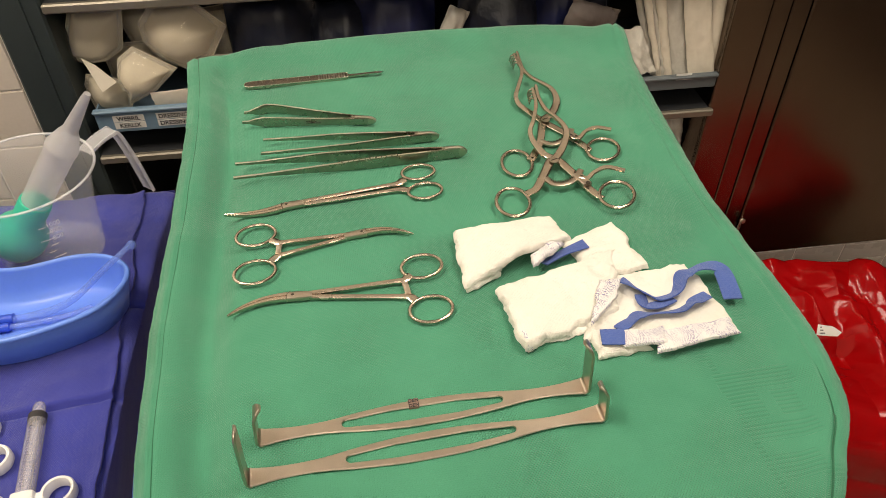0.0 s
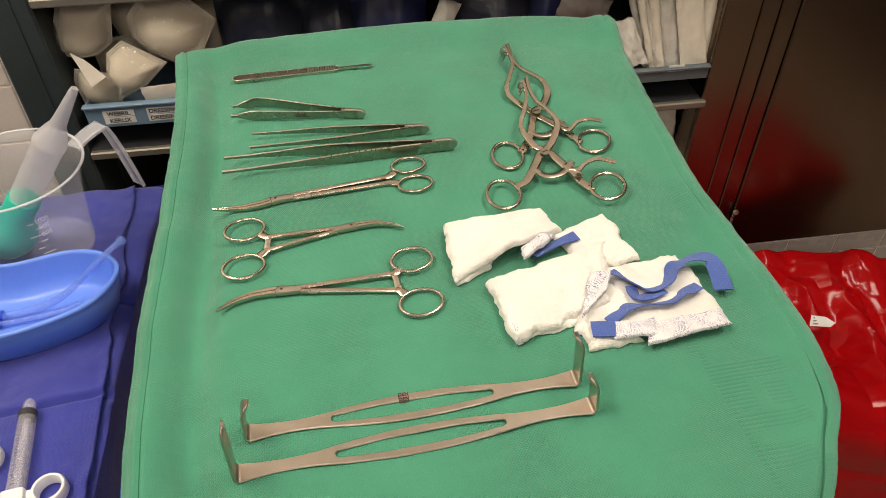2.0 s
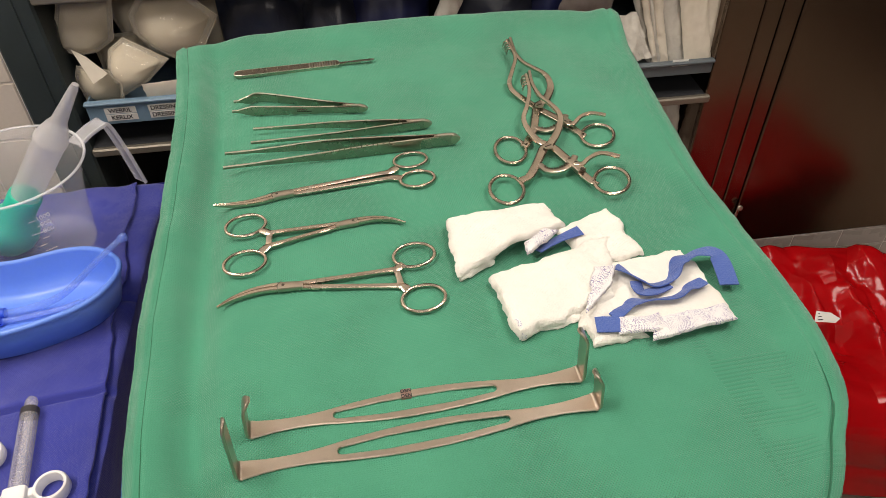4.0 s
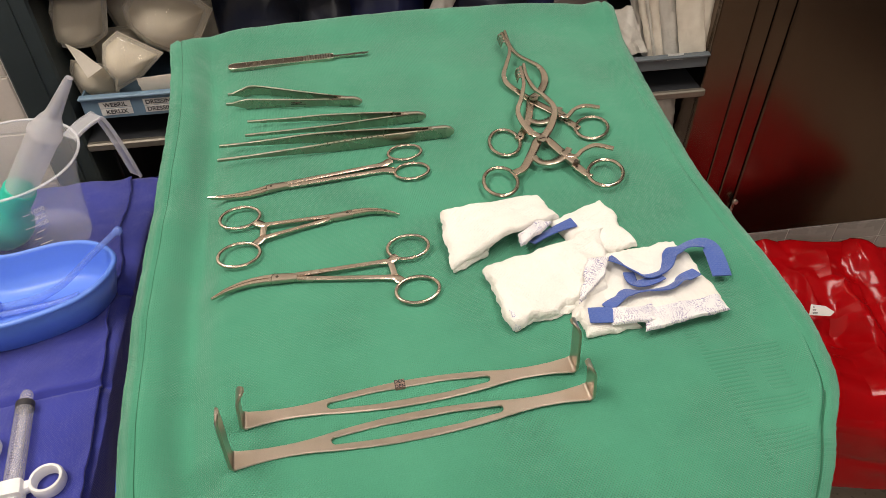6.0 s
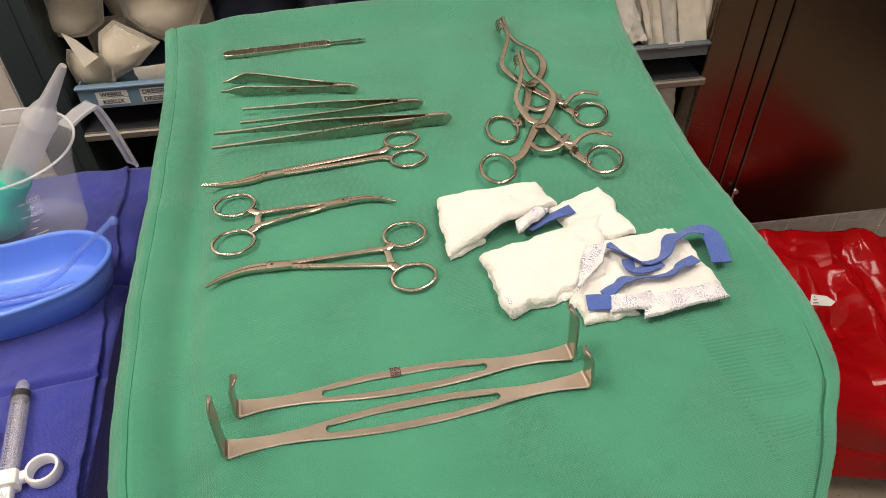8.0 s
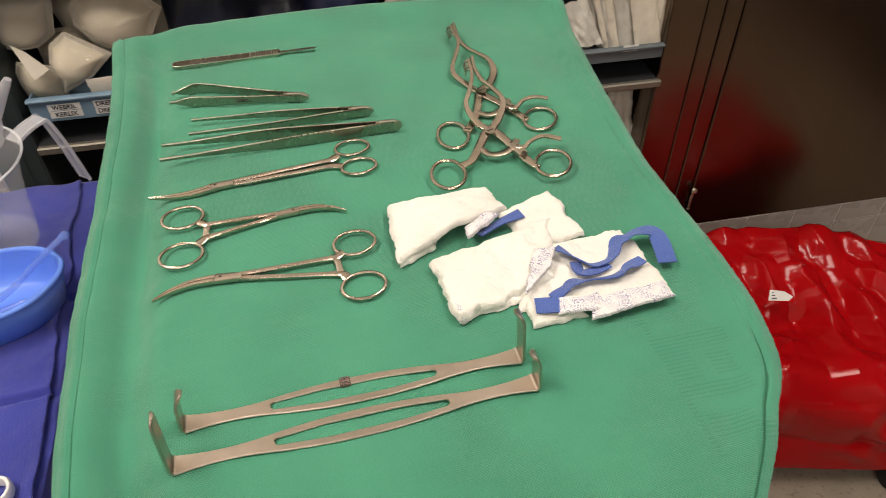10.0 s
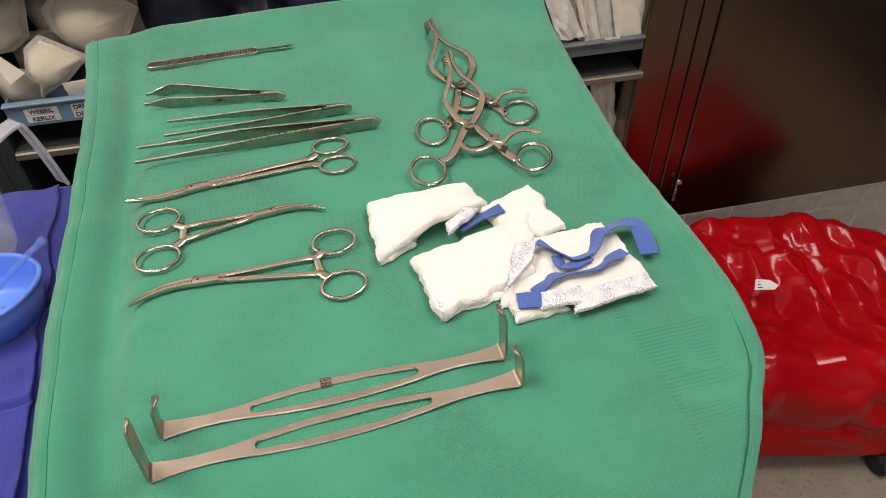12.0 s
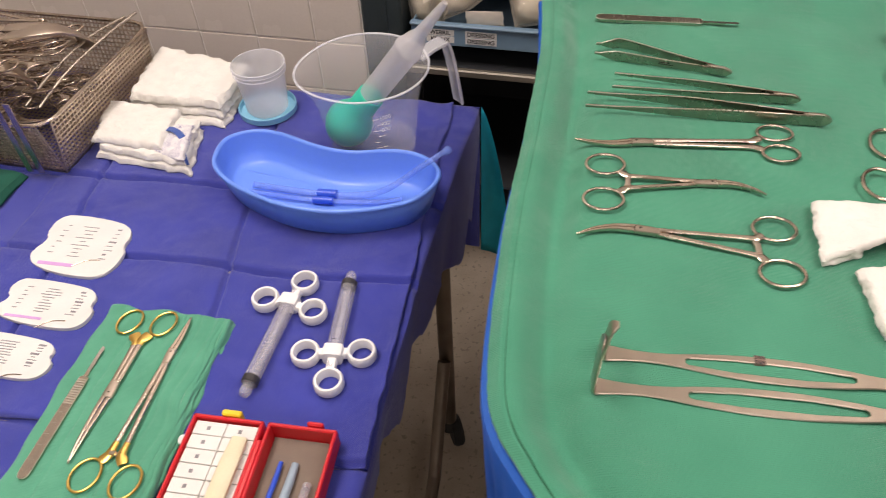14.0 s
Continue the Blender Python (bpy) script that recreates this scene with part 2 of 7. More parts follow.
M = {
    "towel": cloth("green_towel", (0.064, 0.268, 0.166), (0.054, 0.233, 0.144), 0.0014, 0.3, 0.6),
    "kit_towel": cloth("pale_green_towel", (0.10, 0.35, 0.225), (0.083, 0.305, 0.195), 0.0014, 0.4, 0.5, 30),
    "hem": cloth("green_hem", (0.014, 0.115, 0.058), (0.012, 0.10, 0.05), 0.001, 0.4),
    "blue_drape": cloth("blue_drape", (0.056, 0.068, 0.39), (0.046, 0.055, 0.32), 0.0012, 0.5, 0.4),
    "blue_cover": mat("blue_cover", (0.01, 0.12, 0.55), (0.01, 0.1, 0.45), rough=0.5, scale=20),
    "navy": mat("navy_plastic", (0.011, 0.016, 0.07), (0.009, 0.012, 0.05), rough=0.35, scale=20, fine=200, bump=0.2),
    "teal": mat("teal_sheet", (0.0, 0.34, 0.46), (0.0, 0.3, 0.4), rough=0.5),
    "steel": mat("instrument_steel", (0.62, 0.525, 0.435), (0.51, 0.43, 0.355), rough=0.22, rough2=0.30, metal=1.0, scale=60, fine=700, bump=0.012, depth=0.0003),
    "brushed": mat("satin_steel", (0.56, 0.475, 0.395), (0.47, 0.4, 0.33), rough=0.25, rough2=0.36, metal=1.0, scale=50, fine=1800, bump=0.08, depth=0.0003),
    "dull_steel": mat("dull_steel", (0.44, 0.385, 0.32), (0.34, 0.29, 0.24), rough=0.22, rough2=0.34, metal=1.0, scale=60, fine=700, bump=0.015, depth=0.0003),
    # paler copy of the steel; its colour carries highlights on edges, ridges and marks
    "glint_steel": mat("edge_glint_steel", (0.72, 0.65, 0.56), (0.62, 0.55, 0.47), rough=0.26, rough2=0.34, metal=1.0, scale=60, fine=700, bump=0.01, depth=0.0003),
    "dark_steel": mat("shaded_steel", (0.12, 0.1, 0.085), (0.09, 0.075, 0.06), rough=0.4, metal=1.0, scale=60),
    "gold": mat("gold_plate", (0.75, 0.5, 0.14), (0.65, 0.42, 0.1), rough=0.22, metal=1.0, scale=60, bump=0.03),
    "gauze": cloth("white_gauze", (0.80, 0.78, 0.72), (0.73, 0.705, 0.65), 0.0010, 0.4, 0.9, 45),
    "net": netting("marked_gauze"),
    "ribbon": cloth("blue_ribbon", (0.075, 0.135, 0.43), (0.055, 0.105, 0.36), 0.0007, 0.6, 0.3),
    "basin": mat("blue_basin_plastic", (0.15, 0.295, 0.85), (0.135, 0.275, 0.81), rough=0.3, rough2=0.38, scale=10, fine=300, bump=0.04),
    "clear": mat("frosted_clear_plastic", (0.86, 0.87, 0.9), (0.8, 0.81, 0.85), rough=0.3, alpha=0.11, scale=20, fine=300, bump=0.05),
    "clear_thick": mat("clear_plastic_rim", (0.86, 0.87, 0.9), (0.8, 0.81, 0.85), rough=0.25, alpha=0.42, scale=20, bump=0.03),
    "clear_blue": mat("clear_blue_plastic", (0.22, 0.36, 0.9), (0.18, 0.3, 0.85), rough=0.1, alpha=0.4, scale=20, bump=0.02),
    "barrel": mat("milky_barrel", (0.62, 0.6, 0.64), (0.56, 0.55, 0.6), rough=0.22, alpha=0.34, scale=20, bump=0.03),
    "cup": mat("frosted_cup", (0.82, 0.83, 0.86), (0.76, 0.77, 0.8), rough=0.35, alpha=0.3, scale=30, fine=300, bump=0.05),
    "milky": mat("milky_syringe", (0.80, 0.79, 0.79), (0.74, 0.73, 0.74), rough=0.22, alpha=0.42, scale=20, bump=0.03),
    "collar": mat("deep_blue_plastic", (0.03, 0.09, 0.6), (0.025, 0.08, 0.52), rough=0.25, scale=20),
    "grey_cap": mat("grey_blue_cap", (0.3, 0.38, 0.44), (0.25, 0.32, 0.38), rough=0.35, scale=20),
    "wrap": mat("clear_wrapper", (0.85, 0.80, 0.68), (0.78, 0.73, 0.6), rough=0.07, rough2=0.14, scale=30, fine=40, bump=0.3, depth=0.003, alpha=0.26, spec=0.8),
    "roll": mat("cream_gauze_roll", (0.78, 0.70, 0.55), (0.68, 0.6, 0.45), rough=0.85, scale=25, fine=500, bump=0.15),
    "bulb": mat("green_rubber_bulb", (0.02, 0.46, 0.32), (0.018, 0.4, 0.28), rough=0.3, scale=15, bump=0.05),
    "white_plastic": mat("white_plastic", (0.82, 0.81, 0.79), (0.77, 0.76, 0.74), rough=0.35, scale=20, bump=0.03),
    "grey_plastic": mat("grey_rubber", (0.04, 0.037, 0.04), (0.03, 0.028, 0.03), rough=0.5),
    "paper": mat("white_paper", (0.73, 0.72, 0.69), (0.68, 0.67, 0.64), rough=0.7, scale=30, fine=500, bump=0.1),
    "ink": mat("black_ink", (0.02, 0.02, 0.025), rough=0.6),
    "grey_ink": mat("grey_ink", (0.25, 0.24, 0.25), rough=0.6),
    "pink": mat("lilac_print", (0.62, 0.36, 0.68), (0.55, 0.3, 0.6), rough=0.6),
    "orange": mat("orange_print", (0.8, 0.35, 0.2), rough=0.6),
    "red_box": mat("red_box_plastic", (0.62, 0.015, 0.02), (0.55, 0.012, 0.018), rough=0.3, scale=20, bump=0.03),
    "red_bag": mat("red_film", (0.40, 0.003, 0.005), (0.34, 0.002, 0.004), rough=0.12, rough2=0.2, scale=9, fine=26, bump=0.04, depth=0.003, spec=0.35),
    "yellow": mat("yellow_latch", (0.85, 0.6, 0.02), rough=0.4),
    "foam": mat("foam_white", (0.76, 0.74, 0.70), (0.7, 0.68, 0.64), rough=0.9, fine=1500, bump=0.3),
    "cream": mat("cream_plastic", (0.72, 0.66, 0.46), (0.66, 0.6, 0.4), rough=0.4, scale=20),
    "tan": mat("tan_magnet", (0.20, 0.155, 0.12), (0.17, 0.13, 0.1), rough=0.7, fine=1200, bump=0.3),
    "tile": mat("glazed_tile", (0.70, 0.63, 0.555), (0.64, 0.575, 0.505), rough=0.2, rough2=0.32, scale=6, fine=200, bump=0.04),
    "plinth_tile": mat("grey_beige_tile", (0.46, 0.415, 0.375), (0.41, 0.37, 0.335), rough=0.22, rough2=0.34, scale=6, fine=200, bump=0.04),
    "grout": mat("grout", (0.90, 0.86, 0.80), (0.84, 0.79, 0.73), rough=0.9, fine=500, bump=0.3),
    "plaster": mat("wall_paint", (0.62, 0.59, 0.53), (0.57, 0.54, 0.48), rough=0.7, scale=3, fine=150, bump=0.1),
    # dark so that the added, unseen east wall dims what the cabinet mirrors
    "unseen_dark_wall": mat("unseen_wall_dark", (0.085, 0.07, 0.06), (0.07, 0.058, 0.05), rough=0.6, scale=3, fine=150, bump=0.1),
    "ceiling": mat("ceiling_tile_white", (0.75, 0.74, 0.7), (0.7, 0.69, 0.65), rough=0.9, scale=4, fine=300, bump=0.3),
    "floor": mat("speckled_floor", (0.33, 0.275, 0.215), (0.27, 0.225, 0.175), rough=0.4, rough2=0.55, scale=16, fine=220, bump=0.03, fleck=(90, 0.58, (0.2, 0.165, 0.13))),
    "column": mat("green_grey_steel", (0.045, 0.06, 0.062), (0.038, 0.05, 0.052), rough=0.45, metal=0.3, scale=10, fine=300, bump=0.05),
    "shelf": mat("shelf_steel", (0.27, 0.245, 0.2), (0.22, 0.2, 0.165), rough=0.4, metal=0.6, scale=8, fine=300, bump=0.05),
    # near black: the recess's shade is put into the boards' and panels' colour
    "recess_shade": mat("shelf_recess_shade", (0.03, 0.032, 0.036), (0.022, 0.024, 0.028), rough=0.6, scale=8),
    "bin": mat("pale_blue_bin", (0.17, 0.265, 0.36), (0.145, 0.23, 0.315), rough=0.4, scale=12, bump=0.05),
    # greyer plastic, with the shade at the right-hand bin worked into its colour
    "shaded_grey_bin": mat("grey_clear_bin_shaded", (0.12, 0.145, 0.16), (0.1, 0.12, 0.135), rough=0.3, scale=12, bump=0.05),
    "smoky": mat("smoky_film", (0.22, 0.19, 0.175), (0.16, 0.135, 0.125), rough=0.25, rough2=0.4, scale=24, fine=90, bump=0.35, depth=0.003, alpha=0.75),
    "film": mat("plastic_pouch", (0.78, 0.75, 0.68), (0.66, 0.63, 0.56), rough=0.2, rough2=0.35, scale=24, fine=90, bump=0.35, depth=0.003, alpha=0.82),
    "pouch": mat("paper_pouch", (0.80, 0.74, 0.63), (0.70, 0.64, 0.53), rough=0.5, scale=20, fine=120, bump=0.2, depth=0.002),
    "dark_pack": mat("dark_wrapped_pack", (0.012, 0.016, 0.035), (0.02, 0.022, 0.03), rough=0.25, rough2=0.4, scale=10, fine=60, bump=0.3, depth=0.004),
    "cabinet": mat("brown_stainless", (0.225, 0.167, 0.13), (0.175, 0.13, 0.1), rough=0.2, rough2=0.3, metal=1.0, scale=2.5, fine=160, bump=0.03, depth=0.0006, stretch=(1, 1, 0.12)),
    "seam": mat("dark_gap", (0.01, 0.009, 0.008), rough=0.7),
    "chrome": mat("bright_metal", (0.6, 0.56, 0.5), rough=0.2, metal=1.0, scale=40, bump=0.02),
    "leg": mat("worn_leg_steel", (0.2, 0.17, 0.145), (0.15, 0.125, 0.1), rough=0.4, metal=0.9, scale=20),
    "black": mat("black_rubber", (0.015, 0.015, 0.015), rough=0.6),
    "mesh": mat("basket_wire", (0.62, 0.52, 0.42), (0.5, 0.41, 0.33), rough=0.3, metal=1.0, scale=60),
    "pale_blue": mat("pale_blue_plastic", (0.24, 0.52, 0.7), (0.2, 0.47, 0.64), rough=0.35, scale=20),
    "light_panel": mat("light_diffuser", (0.9, 0.9, 0.88), rough=0.6),
}


def huck_weave(m, dark=(0.022, 0.125, 0.07), ribbed=True, least=0.12):
    """Small sunken cells of a huck weave, stronger in random patches, and stepped blocks of coarse ribs along one side;
    the relief's shade is mixed into the colour.
    """
    nt, p = m.node_tree, m.node_tree.nodes["Principled BSDF"]
    link = nt.links.new

    def node(kind, **inputs):
        n = nt.nodes.new(kind)
        for k, v in inputs.items():
            n.inputs[k.replace("_", " ")].default_value = v
        return n

    def maths(op, a, b=None, c=None):
        n = nt.nodes.new("ShaderNodeMath")
        n.operation = op
        for k, v in enumerate((a, b, c)):
            if v is None:
                continue
            if isinstance(v, (int, float)):
                n.inputs[k].default_value = v
            else:
                link(v, n.inputs[k])
        return n.outputs[0]

    tc = nt.nodes.new("ShaderNodeTexCoord")
    xyz = nt.nodes.new("ShaderNodeSeparateXYZ")
    link(tc.outputs["Object"], xyz.inputs[0])
    warp = node("ShaderNodeTexNoise", Scale=30.0, Detail=2.0)
    link(tc.outputs["Object"], warp.inputs["Vector"])
    shift = maths("MULTIPLY", warp.outputs["Fac"], 2.0)
    ux = maths("MULTIPLY_ADD", xyz.outputs["X"], 6.2832 / 0.0019, shift)
    uy = maths("MULTIPLY_ADD", xyz.outputs["Y"], 6.2832 / 0.0024, shift)
    cell = maths("MULTIPLY", maths("SINE", ux), maths("SINE", uy))
    cell = maths("MAXIMUM", cell, 0.0)
    patch = node("ShaderNodeTexNoise", Scale=9.0, Detail=3.0)
    link(tc.outputs["Object"], patch.inputs["Vector"])
    patchy = node("ShaderNodeMapRange", From_Min=0.44, From_Max=0.6, To_Min=least, To_Max=1.0)
    link(patch.outputs["Fac"], patchy.inputs["Value"])
    cell = maths("MULTIPLY", cell, patchy.outputs["Result"])
    # ribs: a narrow column of them, and blocks that step beside it
    rib = maths("SINE", maths("MULTIPLY", xyz.outputs["Y"], 6.2832 / 0.0030))
    rib = maths("MAXIMUM", maths("MULTIPLY_ADD", rib, 0.5, 0.35), 0.0)

    def inside(axis, mid, half):
        return maths("COMPARE", xyz.outputs[axis], mid, half)

    blocks = None
    for x, hx, y, hy in ((0.1745, 0.026, -0.181, 0.0075), (0.160, 0.010, -0.199, 0.013), (0.187, 0.008, -0.201, 0.010), (0.174, 0.022, -0.2205, 0.0065),
                         (0.170, 0.014, -0.245, 0.009), (0.186, 0.006, -0.262, 0.014), (0.152, 0.0022, -0.20, 0.065), (0.149, 0.004, -0.14, 0.022), (0.158, 0.006, -0.127, 0.02),
                         (0.172, 0.0045, 0.035, 0.035), (0.185, 0.0025, 0.045, 0.02), (0.19, 0.004, -0.115, 0.018)):
        b = maths("MULTIPLY", inside("X", x, hx), inside("Y", y, hy))
        blocks = b if blocks is None else maths("MAXIMUM", blocks, b)
    rib = maths("MULTIPLY", rib, blocks if ribbed else 0.0)
    relief = maths("ADD", maths("MULTIPLY", cell, 0.8), maths("MULTIPLY", rib, 0.42))
    b = nt.nodes.new("ShaderNodeBump")
    b.invert = True
    b.inputs["Strength"].default_value, b.inputs["Distance"].default_value = 0.8, 0.0007
    link(relief, b.inputs["Height"])
    link(p.inputs["Normal"].links[0].from_socket, b.inputs["Normal"])
    link(b.outputs["Normal"], p.inputs["Normal"])
    # base colour darkens with the relief, painting shade into pits and ribs
    thin = nt.nodes.new("ShaderNodeMix")
    thin.data_type = "RGBA"
    link(maths("MULTIPLY", relief, 0.6), thin.inputs["Factor"])
    link(p.inputs["Base Color"].links[0].from_socket, thin.inputs["A"])
    thin.inputs["B"].default_value = (*dark, 1)
    link(thin.outputs["Result"], p.inputs["Base Color"])


huck_weave(M["towel"])
huck_weave(M["blue_drape"], (0.018, 0.022, 0.13), False, 0.5)
nt_, p_ = nodes_of(M["light_panel"])
p_.inputs["Emission Color"].default_value, p_.inputs["Emission Strength"].default_value = (1.0, 0.94, 0.85, 1), 5.0


# ---- building helpers ----
def merge(*bms):
    out = bmesh.new()
    for b in bms:
        me = bpy.data.meshes.new("tmp")
        b.to_mesh(me)
        b.free()
        out.from_mesh(me)
        bpy.data.meshes.remove(me)
    return out


def to_mesh(name, bm, material, smooth=True, angle=35):
    bmesh.ops.recalc_face_normals(bm, faces=bm.faces[:])
    me = bpy.data.meshes.new(name)
    bm.to_mesh(me)
    bm.free()
    me.materials.append(material)
    if smooth:
        me.polygons.foreach_set("use_smooth", [True] * len(me.polygons))
        me.set_sharp_from_angle(angle=radians(angle))
    return me


BASE = {}


def thing(name, at, label, category, group="", kind="", fr=TRAY):
    """An empty at its base, which parents its parts."""
    ob = new(name)
    ob.empty_display_size = 0.02
    ob.matrix_basis = fr @ Matrix.Translation(at)
    BASE[ob] = ob.matrix_basis.copy()
    return tagged(ob, label, category, group, kind)


def part(name, bm, material, parent, label="", fr=TRAY, smooth=True, angle=35):
    """One mesh under a thing or a part; bm lies in the frame fr."""
    bm.transform(BASE[parent].inverted() @ fr)
    ob = new(name, to_mesh(name, bm, material, smooth, angle))
    ob.parent = parent
    BASE[ob] = BASE[parent]
    return tagged(ob, label)


def solo(name, bm, material, at, label, category, group="", kind="", fr=TRAY, smooth=True, angle=35):
    """A thing that is one mesh."""
    m = fr @ Matrix.Translation(at)
    bm.transform(Matrix.Translation([-v for v in at]))
    ob = new(name, to_mesh(name, bm, material, smooth, angle))
    ob.matrix_basis = m
    BASE[ob] = m
    return tagged(ob, label, category, group, kind)


def spline(pts, k=6, closed=False):
    """Points (of any length, radii included) rounded off by Catmull-Rom."""
    p = [np.array(q, float) for q in pts]
    n = len(p)
    out = []
    for i in range(n if closed else n - 1):
        a, b, c, d = ((p[(i + j) % n] for j in (-1, 0, 1, 2)) if closed else (p[max(i - 1, 0)], p[i], p[i + 1], p[min(i + 2, n - 1)]))
        for j in range(k):
            t = j / k
            out.append(0.5 * (2 * b + (c - a) * t + (2 * a - 5 * b + 4 * c - d) * t * t + (3 * b - a - 3 * c + d) * t ** 3))
    if not closed:
        out.append(p[-1])
    return out


def sweep(rows, n=10, power=2.0, closed=False, up=(0, 0, 1)):
    """A bar along rows of x, y, z, half width, half height[, roll in degrees]."""
    bm = bmesh.new()
    rows = [np.array(r, float) for r in rows]
    pts = [Vector(r[:3]) for r in rows]
    up = Vector(up)
    rings = []
    for i, r in enumerate(rows):
        a = pts[i - 1] if (i or closed) else pts[i]
        b = pts[(i + 1) % len(pts)] if (i < len(pts) - 1 or closed) else pts[i]
        t = (b - a).normalized()
        side = t.cross(up)
        side = side.normalized() if side.length > 1e-5 else Vector((1, 0, 0))
        top = side.cross(t)
        roll = radians(r[5]) if len(r) > 5 else 0.0
        s2, t2 = side * math.cos(roll) + top * math.sin(roll), top * math.cos(roll) - side * math.sin(roll)
        ring = []
        for j in range(n):
            g = 2 * math.pi * (j + 0.5) / n
            c, s = math.cos(g), math.sin(g)
            c, s = math.copysign(abs(c) ** (2 / power), c), math.copysign(abs(s) ** (2 / power), s)
            ring.append(bm.verts.new(pts[i] + s2 * (c * r[3]) + t2 * (s * r[4])))
        rings.append(ring)
    m = len(rings)
    for i in range(m if closed else m - 1):
        p, q = rings[i], rings[(i + 1) % m]
        for j in range(n):
            bm.faces.new((p[j], p[(j + 1) % n], q[(j + 1) % n], q[j]))
    if not closed:
        bm.faces.new(rings[0][::-1])
        bm.faces.new(rings[-1])
    return bm


def ring(cx, cy, z, rx, ry, ang, tube, n=40, m=8, flat=1.0):
    a = radians(ang)
    rows = []
    for i in range(n):
        g = 2 * math.pi * i / n
        x, y = rx * math.cos(g), ry * math.sin(g)
        rows.append((cx + x * math.cos(a) - y * math.sin(a), cy + x * math.sin(a) + y * math.cos(a), z, tube, tube * flat))
    return sweep(rows, m, closed=True)


def box(x0, x1, y0, y1, z0, z1, bevel=0.0, segs=1):
    bm = bmesh.new()
    bmesh.ops.create_cube(bm, size=1, matrix=Matrix.Translation(((x0 + x1) / 2, (y0 + y1) / 2, (z0 + z1) / 2)) @ Matrix.Diagonal((x1 - x0, y1 - y0, z1 - z0, 1)))
    if bevel:
        bmesh.ops.bevel(bm, geom=bm.edges[:], offset=bevel, segments=segs, affect="EDGES", profile=0.5)
    return bm


def loft(loops, close_first=True, close_last=True):
    """Skin through loops of equal count."""
    bm = bmesh.new()
    vs = [[bm.verts.new(p) for p in lp] for lp in loops]
    n = len(vs[0])
    for a, b in zip(vs, vs[1:]):
        for j in range(n):
            bm.faces.new((a[j], a[(j + 1) % n], b[(j + 1) % n], b[j]))
    if close_first:
        bm.faces.new(vs[0][::-1])
    if close_last:
        bm.faces.new(vs[-1])
    return bm


def lathe(profile, n=48, at=(0, 0, 0), axis=None):
    """A turned body from (radius, height) pairs."""
    loops = [[(r * math.cos(2 * math.pi * j / n), r * math.sin(2 * math.pi * j / n), z) for j in range(n)] for r, z in profile]
    bm = loft(loops, True, True)
    m = Matrix.Translation(at)
    if axis is not None:
        m = m @ Vector(axis).to_track_quat("Z", "Y").to_matrix().to_4x4()
    bm.transform(m)
    return bm


def plate(outline, z0, z1, bevel=0.0):
    """A flat piece with the outline, from z0 to z1."""
    lo = [(x, y, z0) for x, y in outline]
    hi = [(x, y, z1) for x, y in outline]
    bm = loft([lo, hi])
    if bevel:
        es = [e for e in bm.edges if abs(e.verts[0].co.z - e.verts[1].co.z) < 1e-7]
        bmesh.ops.bevel(bm, geom=es, offset=bevel, segments=2, affect="EDGES")
    return bm


def sheet(fx, nu, nv, thick, wrap=None):
    """A cloth of that thickness: fx(u, v) gives the top's place for u, v in 0..1."""
    bm = bmesh.new()
    top = [[Vector(fx(i / nu, j / nv)) for j in range(nv + 1)] for i in range(nu + 1)]
    a = [[bm.verts.new(p) for p in r] for r in top]
    b = [[bm.verts.new(p - Vector((0, 0, thick))) for p in r] for r in top]
    for i in range(nu):
        for j in range(nv):
            bm.faces.new((a[i][j], a[i + 1][j], a[i + 1][j + 1], a[i][j + 1]))
            bm.faces.new((b[i][j], b[i][j + 1], b[i + 1][j + 1], b[i + 1][j]))
    for i in range(nu):
        bm.faces.new((a[i][0], b[i][0], b[i + 1][0], a[i + 1][0]))
        bm.faces.new((a[i][nv], a[i + 1][nv], b[i + 1][nv], b[i][nv]))
    for j in range(nv):
        bm.faces.new((a[0][j], a[0][j + 1], b[0][j + 1], b[0][j]))
        bm.faces.new((a[nu][j], b[nu][j], b[nu][j + 1], a[nu][j + 1]))
    return bm


def fuzz(x, y, z=0.0, s=1.0):
    return noise.noise(Vector((x * s, y * s, z)))


